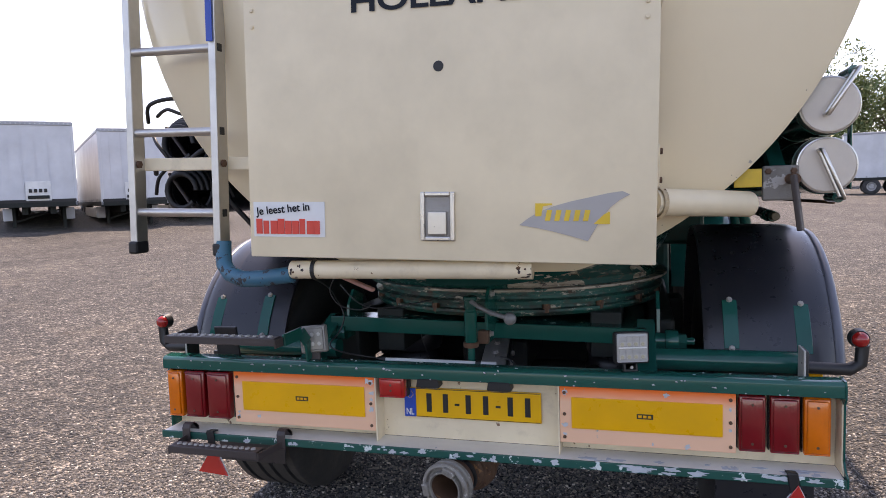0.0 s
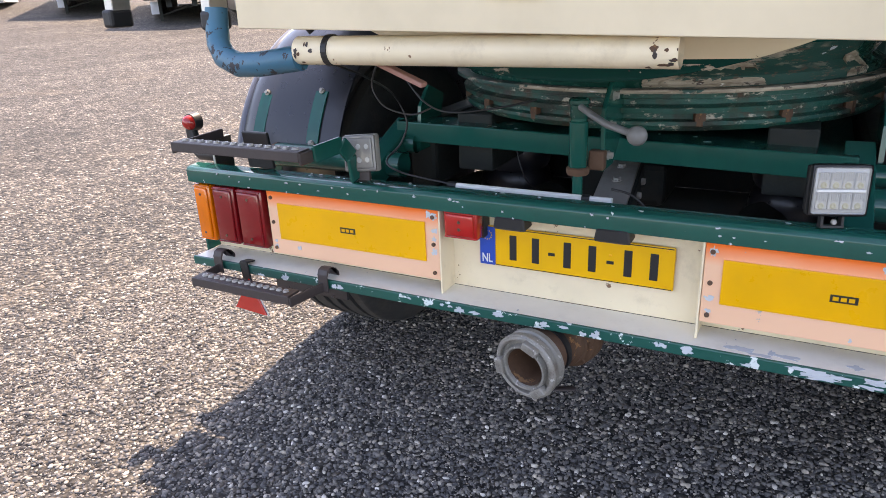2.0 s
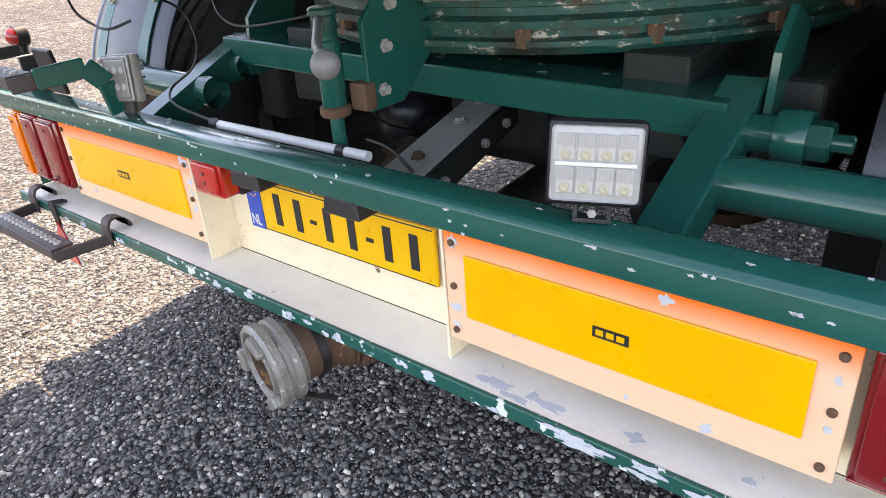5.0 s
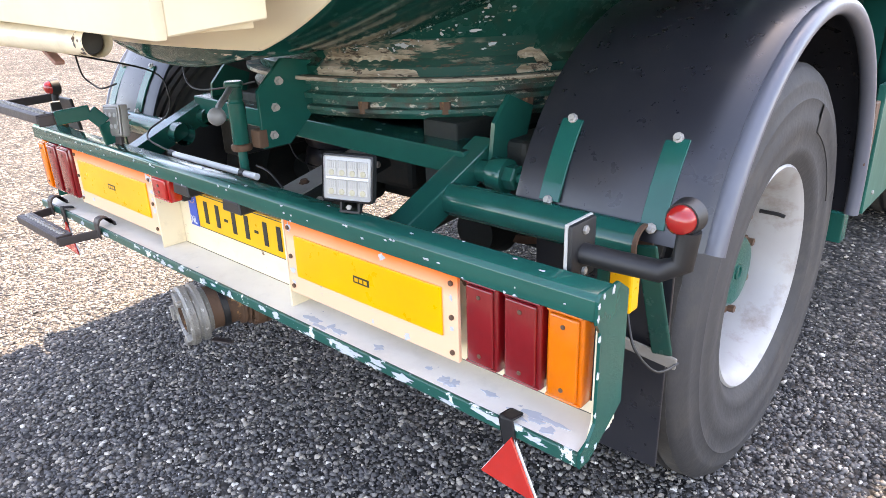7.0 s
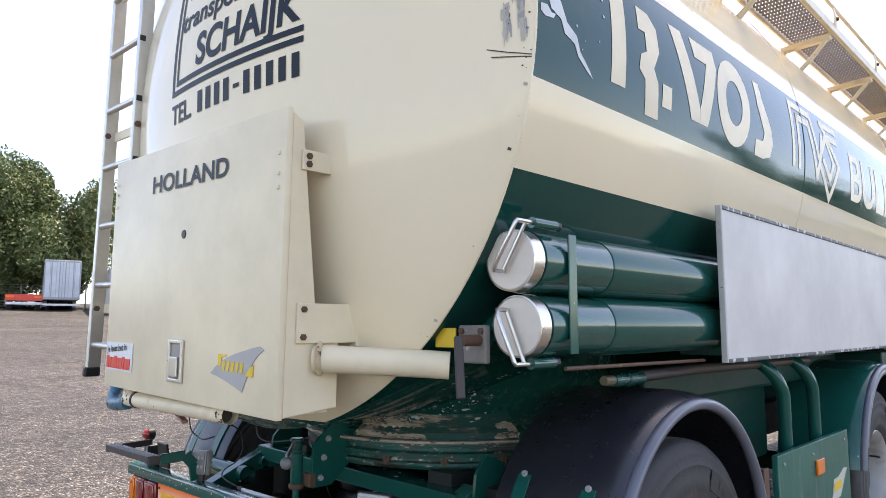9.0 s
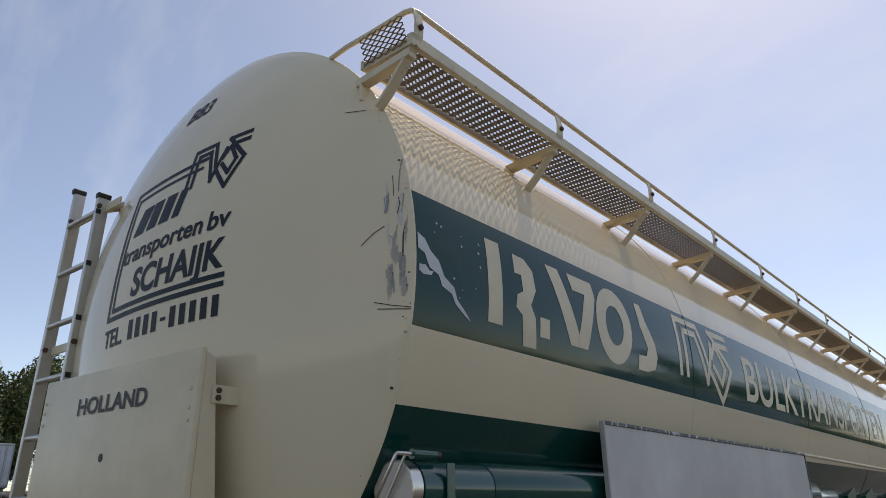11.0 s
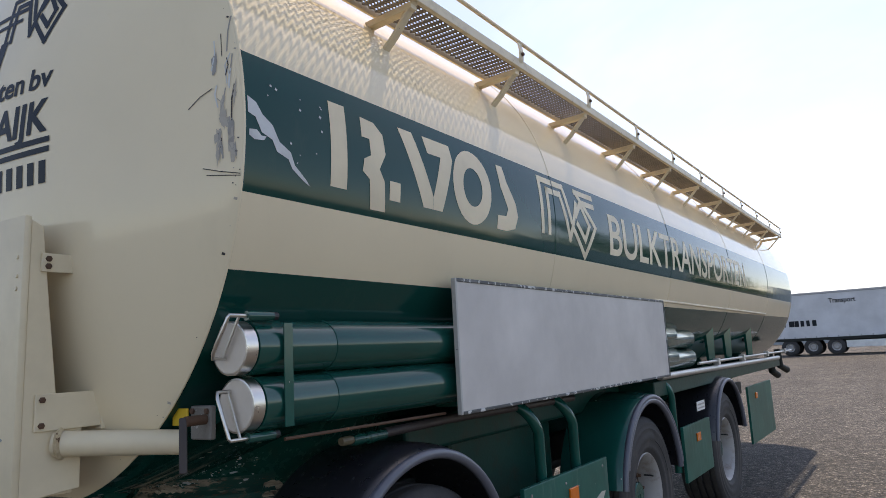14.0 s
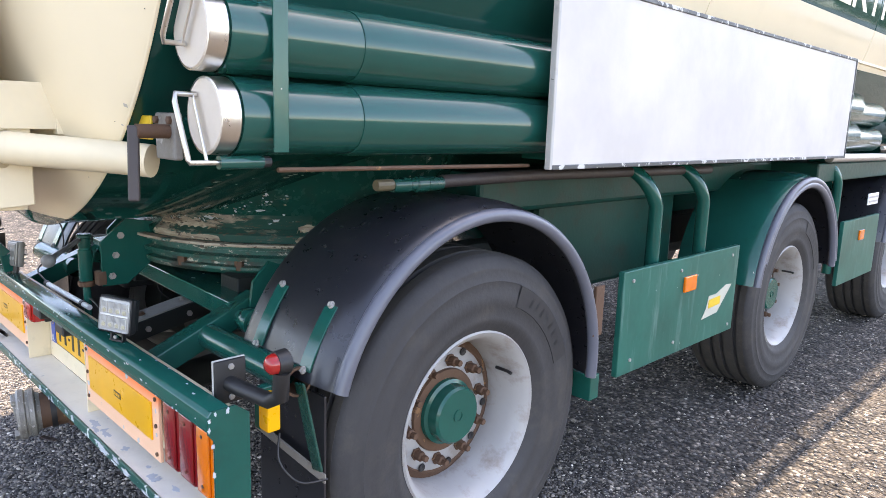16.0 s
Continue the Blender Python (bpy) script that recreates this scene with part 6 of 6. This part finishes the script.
for y in (6.2, 7.0, 8.2):
    part("belly_gusset", plate(bmesh.new(), [(0.0, 1.95), (0.16, 1.95), (0.12, 1.4), (0.02, 1.4)], 0.03, Matrix.Translation((1.02, y, 0)) @ pose(0, 0, 0, 0, 0, -20) @ SIDE), GREEN, trailer)
part("belly_beam", box(bmesh.new(), (0.80, 4.0, 1.22), (1.16, 9.8, 1.34), 0.01), GREEN_BELLY, trailer)
part("frame_apron", box(bmesh.new(), (0.56, 1.75, 0.74), (0.74, 3.0, 1.2), 0.03), GREEN_BELLY, trailer)
part("belly_beam", box(bmesh.new(), (0.55, 1.2, 1.18), (0.88, 4.0, 1.34), 0.02), GREEN_BELLY, trailer)
part("rain_strip", bar(bmesh.new(), (1.185, 4.12, 1.985), (1.195, 8.9, 1.955), 0.03, 0.018), CREAM, trailer)
for y in (2.4, 4.7, 7.0, 9.3):
    part("hopper_cone", lathe(bmesh.new(), [(1.30, 0.85), (0.95, 0.42), (0.72, 0.16), (0.70, 0.0)], 40, "Z", (0, y, 0)), GREEN, trailer, "green hopper outlet", 40)
part("discharge_pipe", pipe(bmesh.new(), [(-0.06, 0.26, 0.44), (-0.04, 1.0, 0.50), (0.0, 2.4, 0.62), (0, 9.3, 0.62)], 0.06, 18), DARK, trailer, smooth=40)
part("hinge_rod", pipe(bmesh.new(), [(1.185, 0.17, 1.398), (1.185, 1.09, 1.39)], 0.006, 8), RUST, trailer)
rp = part("rusty_pipe", pipe(bmesh.new(), [(1.08, 0.80, 1.340), (1.085, 1.25, 1.347), (1.10, 2.6, 1.335)], 0.020, 14), BROWN_STEEL, trailer, "rusty pipe with a brass coupling", 40)
part("pipe_coupling", lathe(bmesh.new(), [(0.605, 0.0), (0.605, 0.019), (0.62, 0.022), (0.665, 0.022), (0.67, 0.019), (0.69, 0.019), (0.695, 0.024), (0.735, 0.024), (0.74, 0.021), (0.80, 0.021)], 18, "Y", (1.08, 0, 1.335)), GREEN_WORN, rp, "flaking green coupling", 30)
part("coupling_nut", lathe(bmesh.new(), [(0.545, 0.0), (0.545, 0.015), (0.55, 0.017), (0.600, 0.017), (0.605, 0.016)], 10, "Y", (1.08, 0, 1.338)), BRASS, rp, "dull brass end", 25)
part("front_leg", pipe(bmesh.new(), [(1.05, 9.7, 1.4), (1.06, 9.72, 1.15), (1.08, 10.0, 1.08)], 0.05, 12), DARK, trailer)
part("front_leg", pipe(bmesh.new(), [(1.05, 10.4, 1.45), (1.06, 10.42, 1.2), (1.10, 10.75, 1.12)], 0.05, 12), DARK, trailer)

# ---- scratches and dents in the shell ----
rs = random.Random(5)
RUBBED = painted("rubbed_primer", (0.46, 0.41, 0.34), 0.55, (0.25, 0.2, 0.15), 0.6)


def torn(y0, z0, pts):
    return on_flank(flat(pts), y0, z0, 0.03)


part("paint_scrape", torn(-0.035, 2.235, [(0.0, 0.25), (0.035, 0.235), (0.06, 0.20), (0.10, 0.175), (0.13, 0.125), (0.18, 0.10), (0.20, 0.06), (0.255, 0.02), (0.275, 0.0),
     (0.24, 0.015), (0.19, 0.045), (0.17, 0.075), (0.12, 0.09), (0.10, 0.125), (0.055, 0.14), (0.03, 0.185), (0.0, 0.195)]), ALU_SCRAPED, tank, "paint torn to bare alloy")
part("paint_scrape", torn(-0.03, 2.345, [(0.0, 0.03), (0.03, 0.034), (0.05, 0.018), (0.07, 0.02), (0.06, 0.005), (0.02, 0.0), (0.0, 0.01)]), ALU_SCRAPED, tank)
for k in range(14):
    y, z, s = rs.uniform(0.0, 0.30), rs.uniform(2.3, 2.56), rs.uniform(0.003, 0.009)
    part("paint_fleck", on_flank(flat([(0, 0), (s, -s * 0.5), (s * 1.6, s * 0.4), (s * 0.5, s)]), y, z), ALU_SCRAPED, tank)
for k in range(16):
    a, rr = radians(rs.uniform(-5, 10)), R * rs.uniform(0.945, 0.988)
    part("paint_rub", on_head(flat(flake_shape(rs.uniform(0.004, 0.010), rs.uniform(0.015, 0.045))), XC + rr * math.cos(a), ZC + rr * math.sin(a), 0.03), (RUBBED, STEEL, RUBBED)[k % 3], tank)
for k in range(14):
    a, rr = radians(rs.uniform(-6, 11)), R * rs.uniform(0.93, 0.985)
    x, z = XC + rr * math.cos(a), ZC + rr * math.sin(a)
    n = rs.uniform(0.03, 0.13)
    part("paint_scratch", on_head(stroke([(0, 0), (rs.uniform(-0.012, 0.006), n * 0.6), (rs.uniform(-0.012, 0.006), n)], rs.uniform(0.0012, 0.0042)), x, z, 0.03), (STEEL, ALU_SCRAPED, BROWN_STEEL)[k % 3], tank)
for x, z, dx, dz in ((1.15, 2.25, 0.10, -0.022), (1.16, 2.228, 0.09, -0.006), (0.98, 3.013, 0.075, -0.006), (1.108, 2.447, 0.07, 0.06)):
    part("paint_scratch", on_head(stroke([(0, 0), (dx * 0.5, dz * 0.6), (dx, dz)], 0.0028), x, z, 0.03), BROWN_STEEL, tank)

for k in range(30):
    a, rr = radians(rs.uniform(-88, 40)), R * rs.uniform(0.982, 0.997)
    n = 0.002 + 0.007 * rs.random() ** 2
    part("paint_fleck", on_head(flat([(0, 0), (n, -n * 0.4), (n * 1.3, n * 0.5), (n * 0.4, n * 0.9)]), XC + rr * math.cos(a), ZC + rr * math.sin(a), 0.03), (BROWN_STEEL, RUBBED, BROWN_STEEL)[k % 3], tank)
for k in range(26):
    y, z, n = rs.uniform(0.25, 1.15), rs.choice((1.352, 1.340, 1.325, 1.30)) + rs.uniform(-0.012, 0.012), rs.uniform(0.004, 0.016)
    part("paint_fleck", on_flank(flat([(0, 0), (n, -n * 0.2), (n * 2.2, n * 0.15), (n * 0.7, n * 0.35)]), y, z), RUBBED, tank)

# ---- ladder fittings ----
for x in (-1.13, -0.79):
    part("ladder_foot", box(bmesh.new(), (x - 0.018, -0.295, 1.285), (x + 0.018, -0.225, 1.33), 0.008), BLACK, lad)
    zt = 3.30 if x < -1 else 3.18
    part("rail_cap", box(bmesh.new(), (x - 0.018, -0.275, zt - 0.015), (x + 0.018, -0.205, zt + 0.015), 0.006), BLACK, lad)
for z in (1.60, 2.42, 3.12):
    part("ladder_clamp", bar(bmesh.new(), (-1.15, -0.222, z), (-0.62, -0.222, z), 0.012, 0.045), CREAM_WORN, lad, "cream clamp bar")
    for x in (-1.13, -0.79):
        part("clamp_bolt", bolt(bmesh.new(), (x + 0.014, -0.26, z), 0.014, 0.01, "X", 1), RUST, lad)
part("maker_label", box(bmesh.new(), (-0.802, -0.2945, 2.00), (-0.779, -0.2905, 2.17)), EU_BLUE, lad, "blue label on the ladder")
part("top_bracket", bar(bmesh.new(), (-0.79, -0.22, 3.12), (-0.55, -0.08, 3.14), 0.03, 0.04), CREAM_WORN, lad)

# ---- hoses on the far flank ----
for z in (1.70, 1.52):
    t = part("hose_tube", lathe(bmesh.new(), [(0.9, 0.085), (0.05, 0.088), (0.045, 0.10), (0.06, 0.104), (4.5, 0.104)], 36, "Y", (-1.13, 0, z)), RUBBER, trailer, "black open hose tube", 40)
    part("tube_bottom", lathe(bmesh.new(), [(0.88, 0.0), (0.88, 0.09)], 30, "Y", (-1.13, 0, z)), BLACK, t)
    for k in range(3):
        part("hose_loop", pipe(bmesh.new(), [(-1.13 + (0.09 - 0.012 * k) * math.cos(a), 0.03 - 0.02 * k, z - 0.01 + (0.09 - 0.012 * k) * math.sin(a)) for a in (radians(20 * q) for q in range(0, 17))], 0.011, 8), BLACK, t, smooth=60)
    part("tube_strap", bar(bmesh.new(), (-1.19, 0.0, z + 0.06), (-1.08, -0.01, z - 0.08), 0.016, 0.01), BROWN_STEEL, t)
part("loose_hose", wire([(-1.27, 0.0, 1.78), (-1.22, -0.05, 1.84), (-1.12, -0.03, 1.86), (-1.05, 0.0, 1.83), (-0.98, 0.02, 1.80)], 0.008), BLACK, trailer, smooth=60)
part("loose_hose", wire([(-1.25, 0.0, 1.58), (-1.2, -0.05, 1.62), (-1.1, -0.05, 1.60), (-0.98, -0.04, 1.66), (-0.95, 0.0, 1.5), (-0.85, 0.05, 1.35), (-0.8, 0.1, 1.25)], 0.010), BLACK, trailer, smooth=60)

for pts in ([(-1.24, -0.02, 1.74), (-1.19, -0.06, 1.69), (-1.15, -0.05, 1.62), (-1.20, -0.05, 1.56), (-1.24, -0.02, 1.50)],
            [(-1.06, -0.02, 1.78), (-0.98, -0.04, 1.70), (-0.95, -0.02, 1.60), (-0.92, 0.02, 1.48)],
            [(-1.22, -0.01, 1.80), (-1.15, -0.04, 1.82), (-1.08, -0.03, 1.80), (-1.0, 0.0, 1.84), (-0.94, 0.03, 1.86)]):
    part("loose_hose", wire(pts, 0.007), BLACK, trailer, smooth=60)

# ---- loose ends below the cabinet ----
part("hanging_strap", wire([(-0.455, -0.11, 1.185), (-0.479, -0.10, 1.138), (-0.460, -0.10, 1.098), (-0.432, -0.09, 1.076), (-0.372, -0.09, 1.068), (-0.34, -0.06, 1.08)], 0.0026), BLACK, trailer, "black cable hanging in a loop", 60)

# turned-up end of the walkway's grating
lattice = bmesh.new()
for r in range(9):
    z0 = ZW - 0.005 + 0.011 * r
    pts = [(1.06 + 0.018 * k, -0.098 - 0.004 * r, z0 + (0.005 if (k + r) % 2 else -0.005)) for k in range(13)]
    for p, q in zip(pts, pts[1:]):
        bar(lattice, p, q, 0.004, 0.004, (0, 1, 0), 0.0)
part("turned_up_grating", lattice, GRATING, trailer, "turned-up end of expanded metal")

# ---- the yard's surroundings ----
def parked_trailer(at, turn, length, label, frame_material, dark_roof=False, doors=False, marks=False):
    """A box semi-trailer on its legs, its near end at the thing's base, reaching along +y."""
    x, y = at
    t = thing("parked_trailer", label, "trailer", (x, y, ground_z(x, y)), "parked semi-trailers")
    t.rotation_euler = (0, 0, radians(turn))
    w, h0, h1 = 1.275, 1.10, 3.98
    bm = box(bmesh.new(), (-w + 0.03, 0.03, h0), (w - 0.03, length, h1 - 0.12), 0.01)
    part("trailer_body", bm, CURTAIN, t, "white skin")
    part("roof_rim", box(bmesh.new(), (-w, 0.0, h1 - 0.12), (w, length + 0.03, h1), 0.015), GREY_FRAME, t)
    part("roof_skin", box(bmesh.new(), (-w + 0.04, 0.05, h1), (w - 0.04, length - 0.02, h1 + 0.03), 0.01), CURTAIN, t)
    for sx in (-w, w - 0.1):
        part("corner_post", box(bmesh.new(), (sx, 0.0, h0 - 0.15), (sx + 0.1, 0.1, h1 - 0.12), 0.01), GREY_FRAME if doors else CURTAIN, t)
    part("floor_frame", box(bmesh.new(), (-w, 0.0, h0 - 0.18), (w, length, h0), 0.01), frame_material, t)
    n = 6
    for k in range(1, n):
        xx = -w + 2 * w * k / n
        part("panel_rib", box(bmesh.new(), (xx - 0.012, 0.012, h0 + 0.02), (xx + 0.012, 0.03, h1 - 0.14)), GREY_FRAME if doors else CURTAIN, t)
    if doors:
        for xx in (-0.75, -0.2, 0.2, 0.75):
            part("lock_bar", pipe(bmesh.new(), [(xx, -0.02, h0), (xx, -0.02, h1 - 0.15)], 0.025, 8), GREY_FRAME, t)
        part("rear_bar", box(bmesh.new(), (-w, -0.02, 0.45), (w, 0.06, 0.6), 0.01), WHITE_PLASTIC, t)
    else:
        part("chassis_beam", box(bmesh.new(), (-0.55, 0.4, 0.66), (-0.35, 9.0, 0.95), 0.01), DARK, t)
        part("chassis_beam", box(bmesh.new(), (0.35, 0.4, 0.66), (0.55, 9.0, 0.95), 0.01), DARK, t)
        part("leg_brace", bar(bmesh.new(), (-0.85, 2.28, 0.35), (0.85, 2.28, 0.85), 0.06, 0.05), DARK, t)
        part("front_sill", box(bmesh.new(), (-w + 0.05, 0.0, h0 - 0.02), (w - 0.05, 0.028, h0 + 0.10), 0.006), BLACK, t)
        for k in range(16):
            part("roof_rivet", shared("roof_rivet", lambda: lathe(bmesh.new(), [(0, 0.018), (-0.01, 0.012), (-0.012, 0)], 8, "Y"), WHITE_PLASTIC), None, t).location = (-w + 0.15 + 0.15 * k, 0, h1 - 0.06)
        part("coupling_panel", box(bmesh.new(), (-0.38, -0.02, h0 + 0.05), (0.42, 0.028, h0 + 0.75), 0.01), WHITE_PLASTIC, t)
        for k in range(4):
            part("air_coupling", box(bmesh.new(), (-0.28 + 0.16 * k, -0.06, h0 + 0.35), (-0.18 + 0.16 * k, -0.02, h0 + 0.48), 0.01), BLACK, t)
        part("coupling_shelf", box(bmesh.new(), (-0.32, -0.10, h0 + 0.12), (0.36, -0.02, h0 + 0.24), 0.01), DARK, t)
    for sx in (-0.85, 0.85):
        part("landing_leg", box(bmesh.new(), (sx - 0.06, 2.2, 0.0), (sx + 0.06, 2.35, h0 - 0.1), 0.01), DARK, t)
        part("side_guard", box(bmesh.new(), (sx * 1.45 - 0.02, 3.2, 0.42), (sx * 1.45 + 0.02, length - 4.8, 0.85), 0.01), WHITE_PLASTIC, t)
        part("pallet_box", box(bmesh.new(), (sx * 1.25 - 0.16, 2.8, 0.40), (sx * 1.25 + 0.16, 3.15, 0.88), 0.01), CURTAIN, t)
        for k in range(3):
            wl = part("trailer_wheel", shared("far_wheel", lambda: lathe(bmesh.new(), [(-0.18, 0.28), (-0.18, 0.46), (-0.14, 0.52), (0.14, 0.52), (0.18, 0.46), (0.18, 0.28)], 28), TYRE, 40), None, t)
            wl.location = (sx * 1.24, length - 1.6 - 1.32 * k, 0.52)
            part("wheel_disc", shared("far_disc", lambda: lathe(bmesh.new(), [(0.10, 0.0), (0.12, 0.12), (0.06, 0.2), (0.17, 0.28), (0.17, 0.30)], 24), RIM, 40), None, wl).rotation_euler = (0, 0, 0 if sx > 0 else math.pi)
    for sx in (-1, 1):
        for k in range(int(length / 0.62)):
            part("curtain_strap", shared("far_strap", lambda: box(bmesh.new(), (-0.006, -0.03, 0), (0.006, 0.03, 0.26), 0.003), GREY_FRAME), None, t).location = (sx * 1.26, 0.5 + 0.62 * k, h0 - 0.16)
    return t


parked_trailer((-20.3, 17.8), 46, 13.6, "white curtain-side semi-trailer standing on its legs", DARK)
parked_trailer((-19.1, 21.4), 47, 13.6, "white curtain-side semi-trailer with a sunlit side", DARK)
parked_trailer((-18.2, 25.0), 46, 13.6, "white box semi-trailer behind others", DARK)
parked_trailer((-26.5, 18.4), 50, 13.6, "white curtain-side semi-trailer at the end of a row", DARK)
parked_trailer((-31.5, 16.4), 52, 13.6, "white box semi-trailer in a row", DARK)
cross = parked_trailer((7.8, 50.0), 90, 13.6, "white curtain-side semi-trailer seen side-on with dark print", DARK)
part("trailer_lettering", letters("Transport", 0.42, 1.5), GREY_INK, cross, "dark letters").matrix_basis = Matrix.Translation((-1.262, 9.5, 3.25)) @ Matrix(((0, 0, -1, 0), (-1, 0, 0, 0), (0, 1, 0, 0), (0, 0, 0, 1)))
for k, w in enumerate((0.28, 0.18, 0.4, 0.3, 0.26, 0.24, 0.3)):
    part("print_block", box(bmesh.new(), (-1.262, 12.6 - 0.34 * k - w * 0.8, 1.85), (-1.25, 12.6 - 0.34 * k, 2.22)), GREY_INK, cross)
parked_trailer((27.0, 47.0), 78, 13.6, "white curtain-side semi-trailer seen side-on", DARK)
cont = parked_trailer((-56.5, 16.9), 75, 12.0, "white box semi-trailer with closed rear doors", GREY_FRAME, doors=True)
parked_trailer((-50.0, 20.0), 75, 12.0, "white box semi-trailer parked beside another one", GREY_FRAME, doors=True)

red = thing("flatbed_trailer", "low red flatbed trailer with striped tail", "trailer", (-57.5, 14.6, ground_z(-57.5, 14.6)))
red.rotation_euler = (0, 0, radians(75))
part("flatbed_deck", box(bmesh.new(), (-1.25, 0, 1.0), (1.25, 10, 1.25), 0.02), DARK, red)
part("flatbed_tail", box(bmesh.new(), (-1.25, -0.06, 0.75), (1.25, 0, 1.25), 0.02), RED_STICKER, red)
part("tail_bar", box(bmesh.new(), (-1.2, -0.08, 0.45), (1.2, 0.0, 0.65), 0.02), WHITE_PLASTIC, red)
for sx in (-0.95, 0.95):
    for k in range(3):
        part("trailer_wheel", MESHES["far_wheel"], None, red).location = (sx, 1.5 + 1.35 * k, 0.52)
    part("tail_marker", box(bmesh.new(), (sx - 0.28, -0.09, 0.98), (sx + 0.28, -0.06, 1.14)), ORANGE_EDGE, red)

fence = thing("wire_fence", "grey wire fence with posts along the yard edge", "fence", (-62.0, 0, ground_z(-62, 0)))
for k in range(17):
    part("fence_post", box(bmesh.new(), (-0.05, -12 + 2.5 * k, 0), (0.05, -11.9 + 2.5 * k, 2.0), 0.01), FENCE_M, fence)
for k in range(9):
    part("fence_wire", box(bmesh.new(), (-0.012, -12, 0.15 + 0.22 * k), (0.012, 28, 0.175 + 0.22 * k)), FENCE_M, fence)


def crown(rng, n, rx, ry, rz, cz, leaf):
    """Many small leaf clumps in lobes, with gaps, as one mesh."""
    dim = np.array((rx, ry, rz))
    at = np.clip(rng.normal(0, 0.5, (18, 3)), -0.85, 0.85) * dim * (1, 1, 0.9) + (0, 0, cz)
    size = rng.uniform(0.26, 0.52, 18)
    i = np.arange(n) % 18
    d = rng.normal(0, 1, (n, 3))
    d /= np.linalg.norm(d, axis=1)[:, None]
    p = at[i] + d * dim * size[i][:, None] * rng.uniform(0.4, 1.05, (n, 1)) ** 0.6
    u = rng.normal(0, 1, (n, 3))
    u /= np.linalg.norm(u, axis=1)[:, None]
    w = np.cross(u, rng.normal(0, 1, (n, 3)))
    w /= np.linalg.norm(w, axis=1)[:, None]
    k = leaf * rng.uniform(0.6, 1.5, (n, 1))
    vs = np.stack([p - u * k, p + w * k * 0.42, p + u * k, p - w * k * 0.42], 1).reshape(-1, 3).tolist()
    fs = np.arange(4 * n).reshape(-1, 4).tolist()
    me = bpy.data.meshes.new("crown")
    me.from_pydata(vs, [], fs)
    me.materials.append(LEAF)
    return me


def tree(x, y, h, seed, spread=0.42, n=7000, cz=0.58, rz=0.42, label="broad leafy green willow beyond the fence"):
    rng = np.random.default_rng(seed)
    t = thing("tree", label, "tree", (x, y, ground_z(x, y) - 0.05), "trees round the yard")
    r0 = 0.028 * h
    tb = bmesh.new()
    rings = []
    top = 0.62 * h
    for k in range(7):
        u = k / 6
        c = Vector((0.03 * h * math.sin(2.2 * u + seed), 0.03 * h * math.cos(1.7 * u + seed), top * u))
        rings.append([tb.verts.new(c + Vector((math.cos(a), math.sin(a), 0)) * r0 * (1 - 0.75 * u)) for a in (2 * math.pi * q / 9 for q in range(9))])
    for a, b in zip(rings, rings[1:]):
        for q in range(9):
            tb.faces.new((a[q], a[(q + 1) % 9], b[(q + 1) % 9], b[q]))
    part("trunk", tb, BARK, t, smooth=60)
    for k in range(6):
        a = 2 * math.pi * k / 6 + rng.uniform(-0.4, 0.4)
        z = h * rng.uniform(0.18, 0.45)
        d = Vector((math.cos(a), math.sin(a), 1.1))
        part("limb", pipe(bmesh.new(), [Vector((0, 0, z)), Vector((0, 0, z)) + d * 0.12 * h, Vector((0, 0, z)) + d * 0.26 * h], 0.008 * h, 7), BARK, t, smooth=60)
    c = new("crown", crown(rng, n, spread * h, spread * h, rz * h, cz * h, 0.0125 * h))
    c.parent = t


tree(-64, 19.0, 13.5, 1, 0.40, 52000, 0.46, 0.52)
tree(-63.5, 13.0, 12.5, 2, 0.46, 52000, 0.44, 0.52)
tree(-67, 7.5, 13.0, 3, 0.45, 30000, 0.45, 0.52)
tree(-66, 26.0, 7.0, 4, 0.5, 16000, 0.42, 0.5)
tree(-70, 34.0, 9.0, 5, n=9000)
tree(22.5, 70.0, 13.0, 7, n=14000, label="leafy green tree behind the parked trailers")
tree(17.5, 74.0, 10.0, 8, n=9000, label="leafy green tree behind the parked trailers")
tree(31, 72.0, 14.0, 9, n=9000, label="leafy green tree behind the parked trailers")

hall = thing("industrial_hall", "low grey industrial hall with a flat roof edge", "building", (-7.0, 88.0, ground_z(-7, 88)))
part("hall_wall", box(bmesh.new(), (-14, 0, -0.5), (5.0, 14, 5.0), 0.02), WALL_GREY, hall)
part("hall_roof", box(bmesh.new(), (-14.5, -0.8, 5.0), (5.8, 14.5, 5.45), 0.02), GREY_FRAME, hall)
for k in range(5):
    w = part("hall_window", box(bmesh.new(), (-11 + 3 * k, -0.06, 3.6), (-9 + 3 * k, 0.02, 4.4), 0.01), BLACK, hall)

woods = crown(np.random.default_rng(21), 9000, 70, 3.5, 3.0, 2.4, 0.5)
wo = new("far_woods", woods)
wo.location = (30, 150, 1.0)
tagged(wo, "low dark line of woods far behind the yard", "woods", kind="stuff")
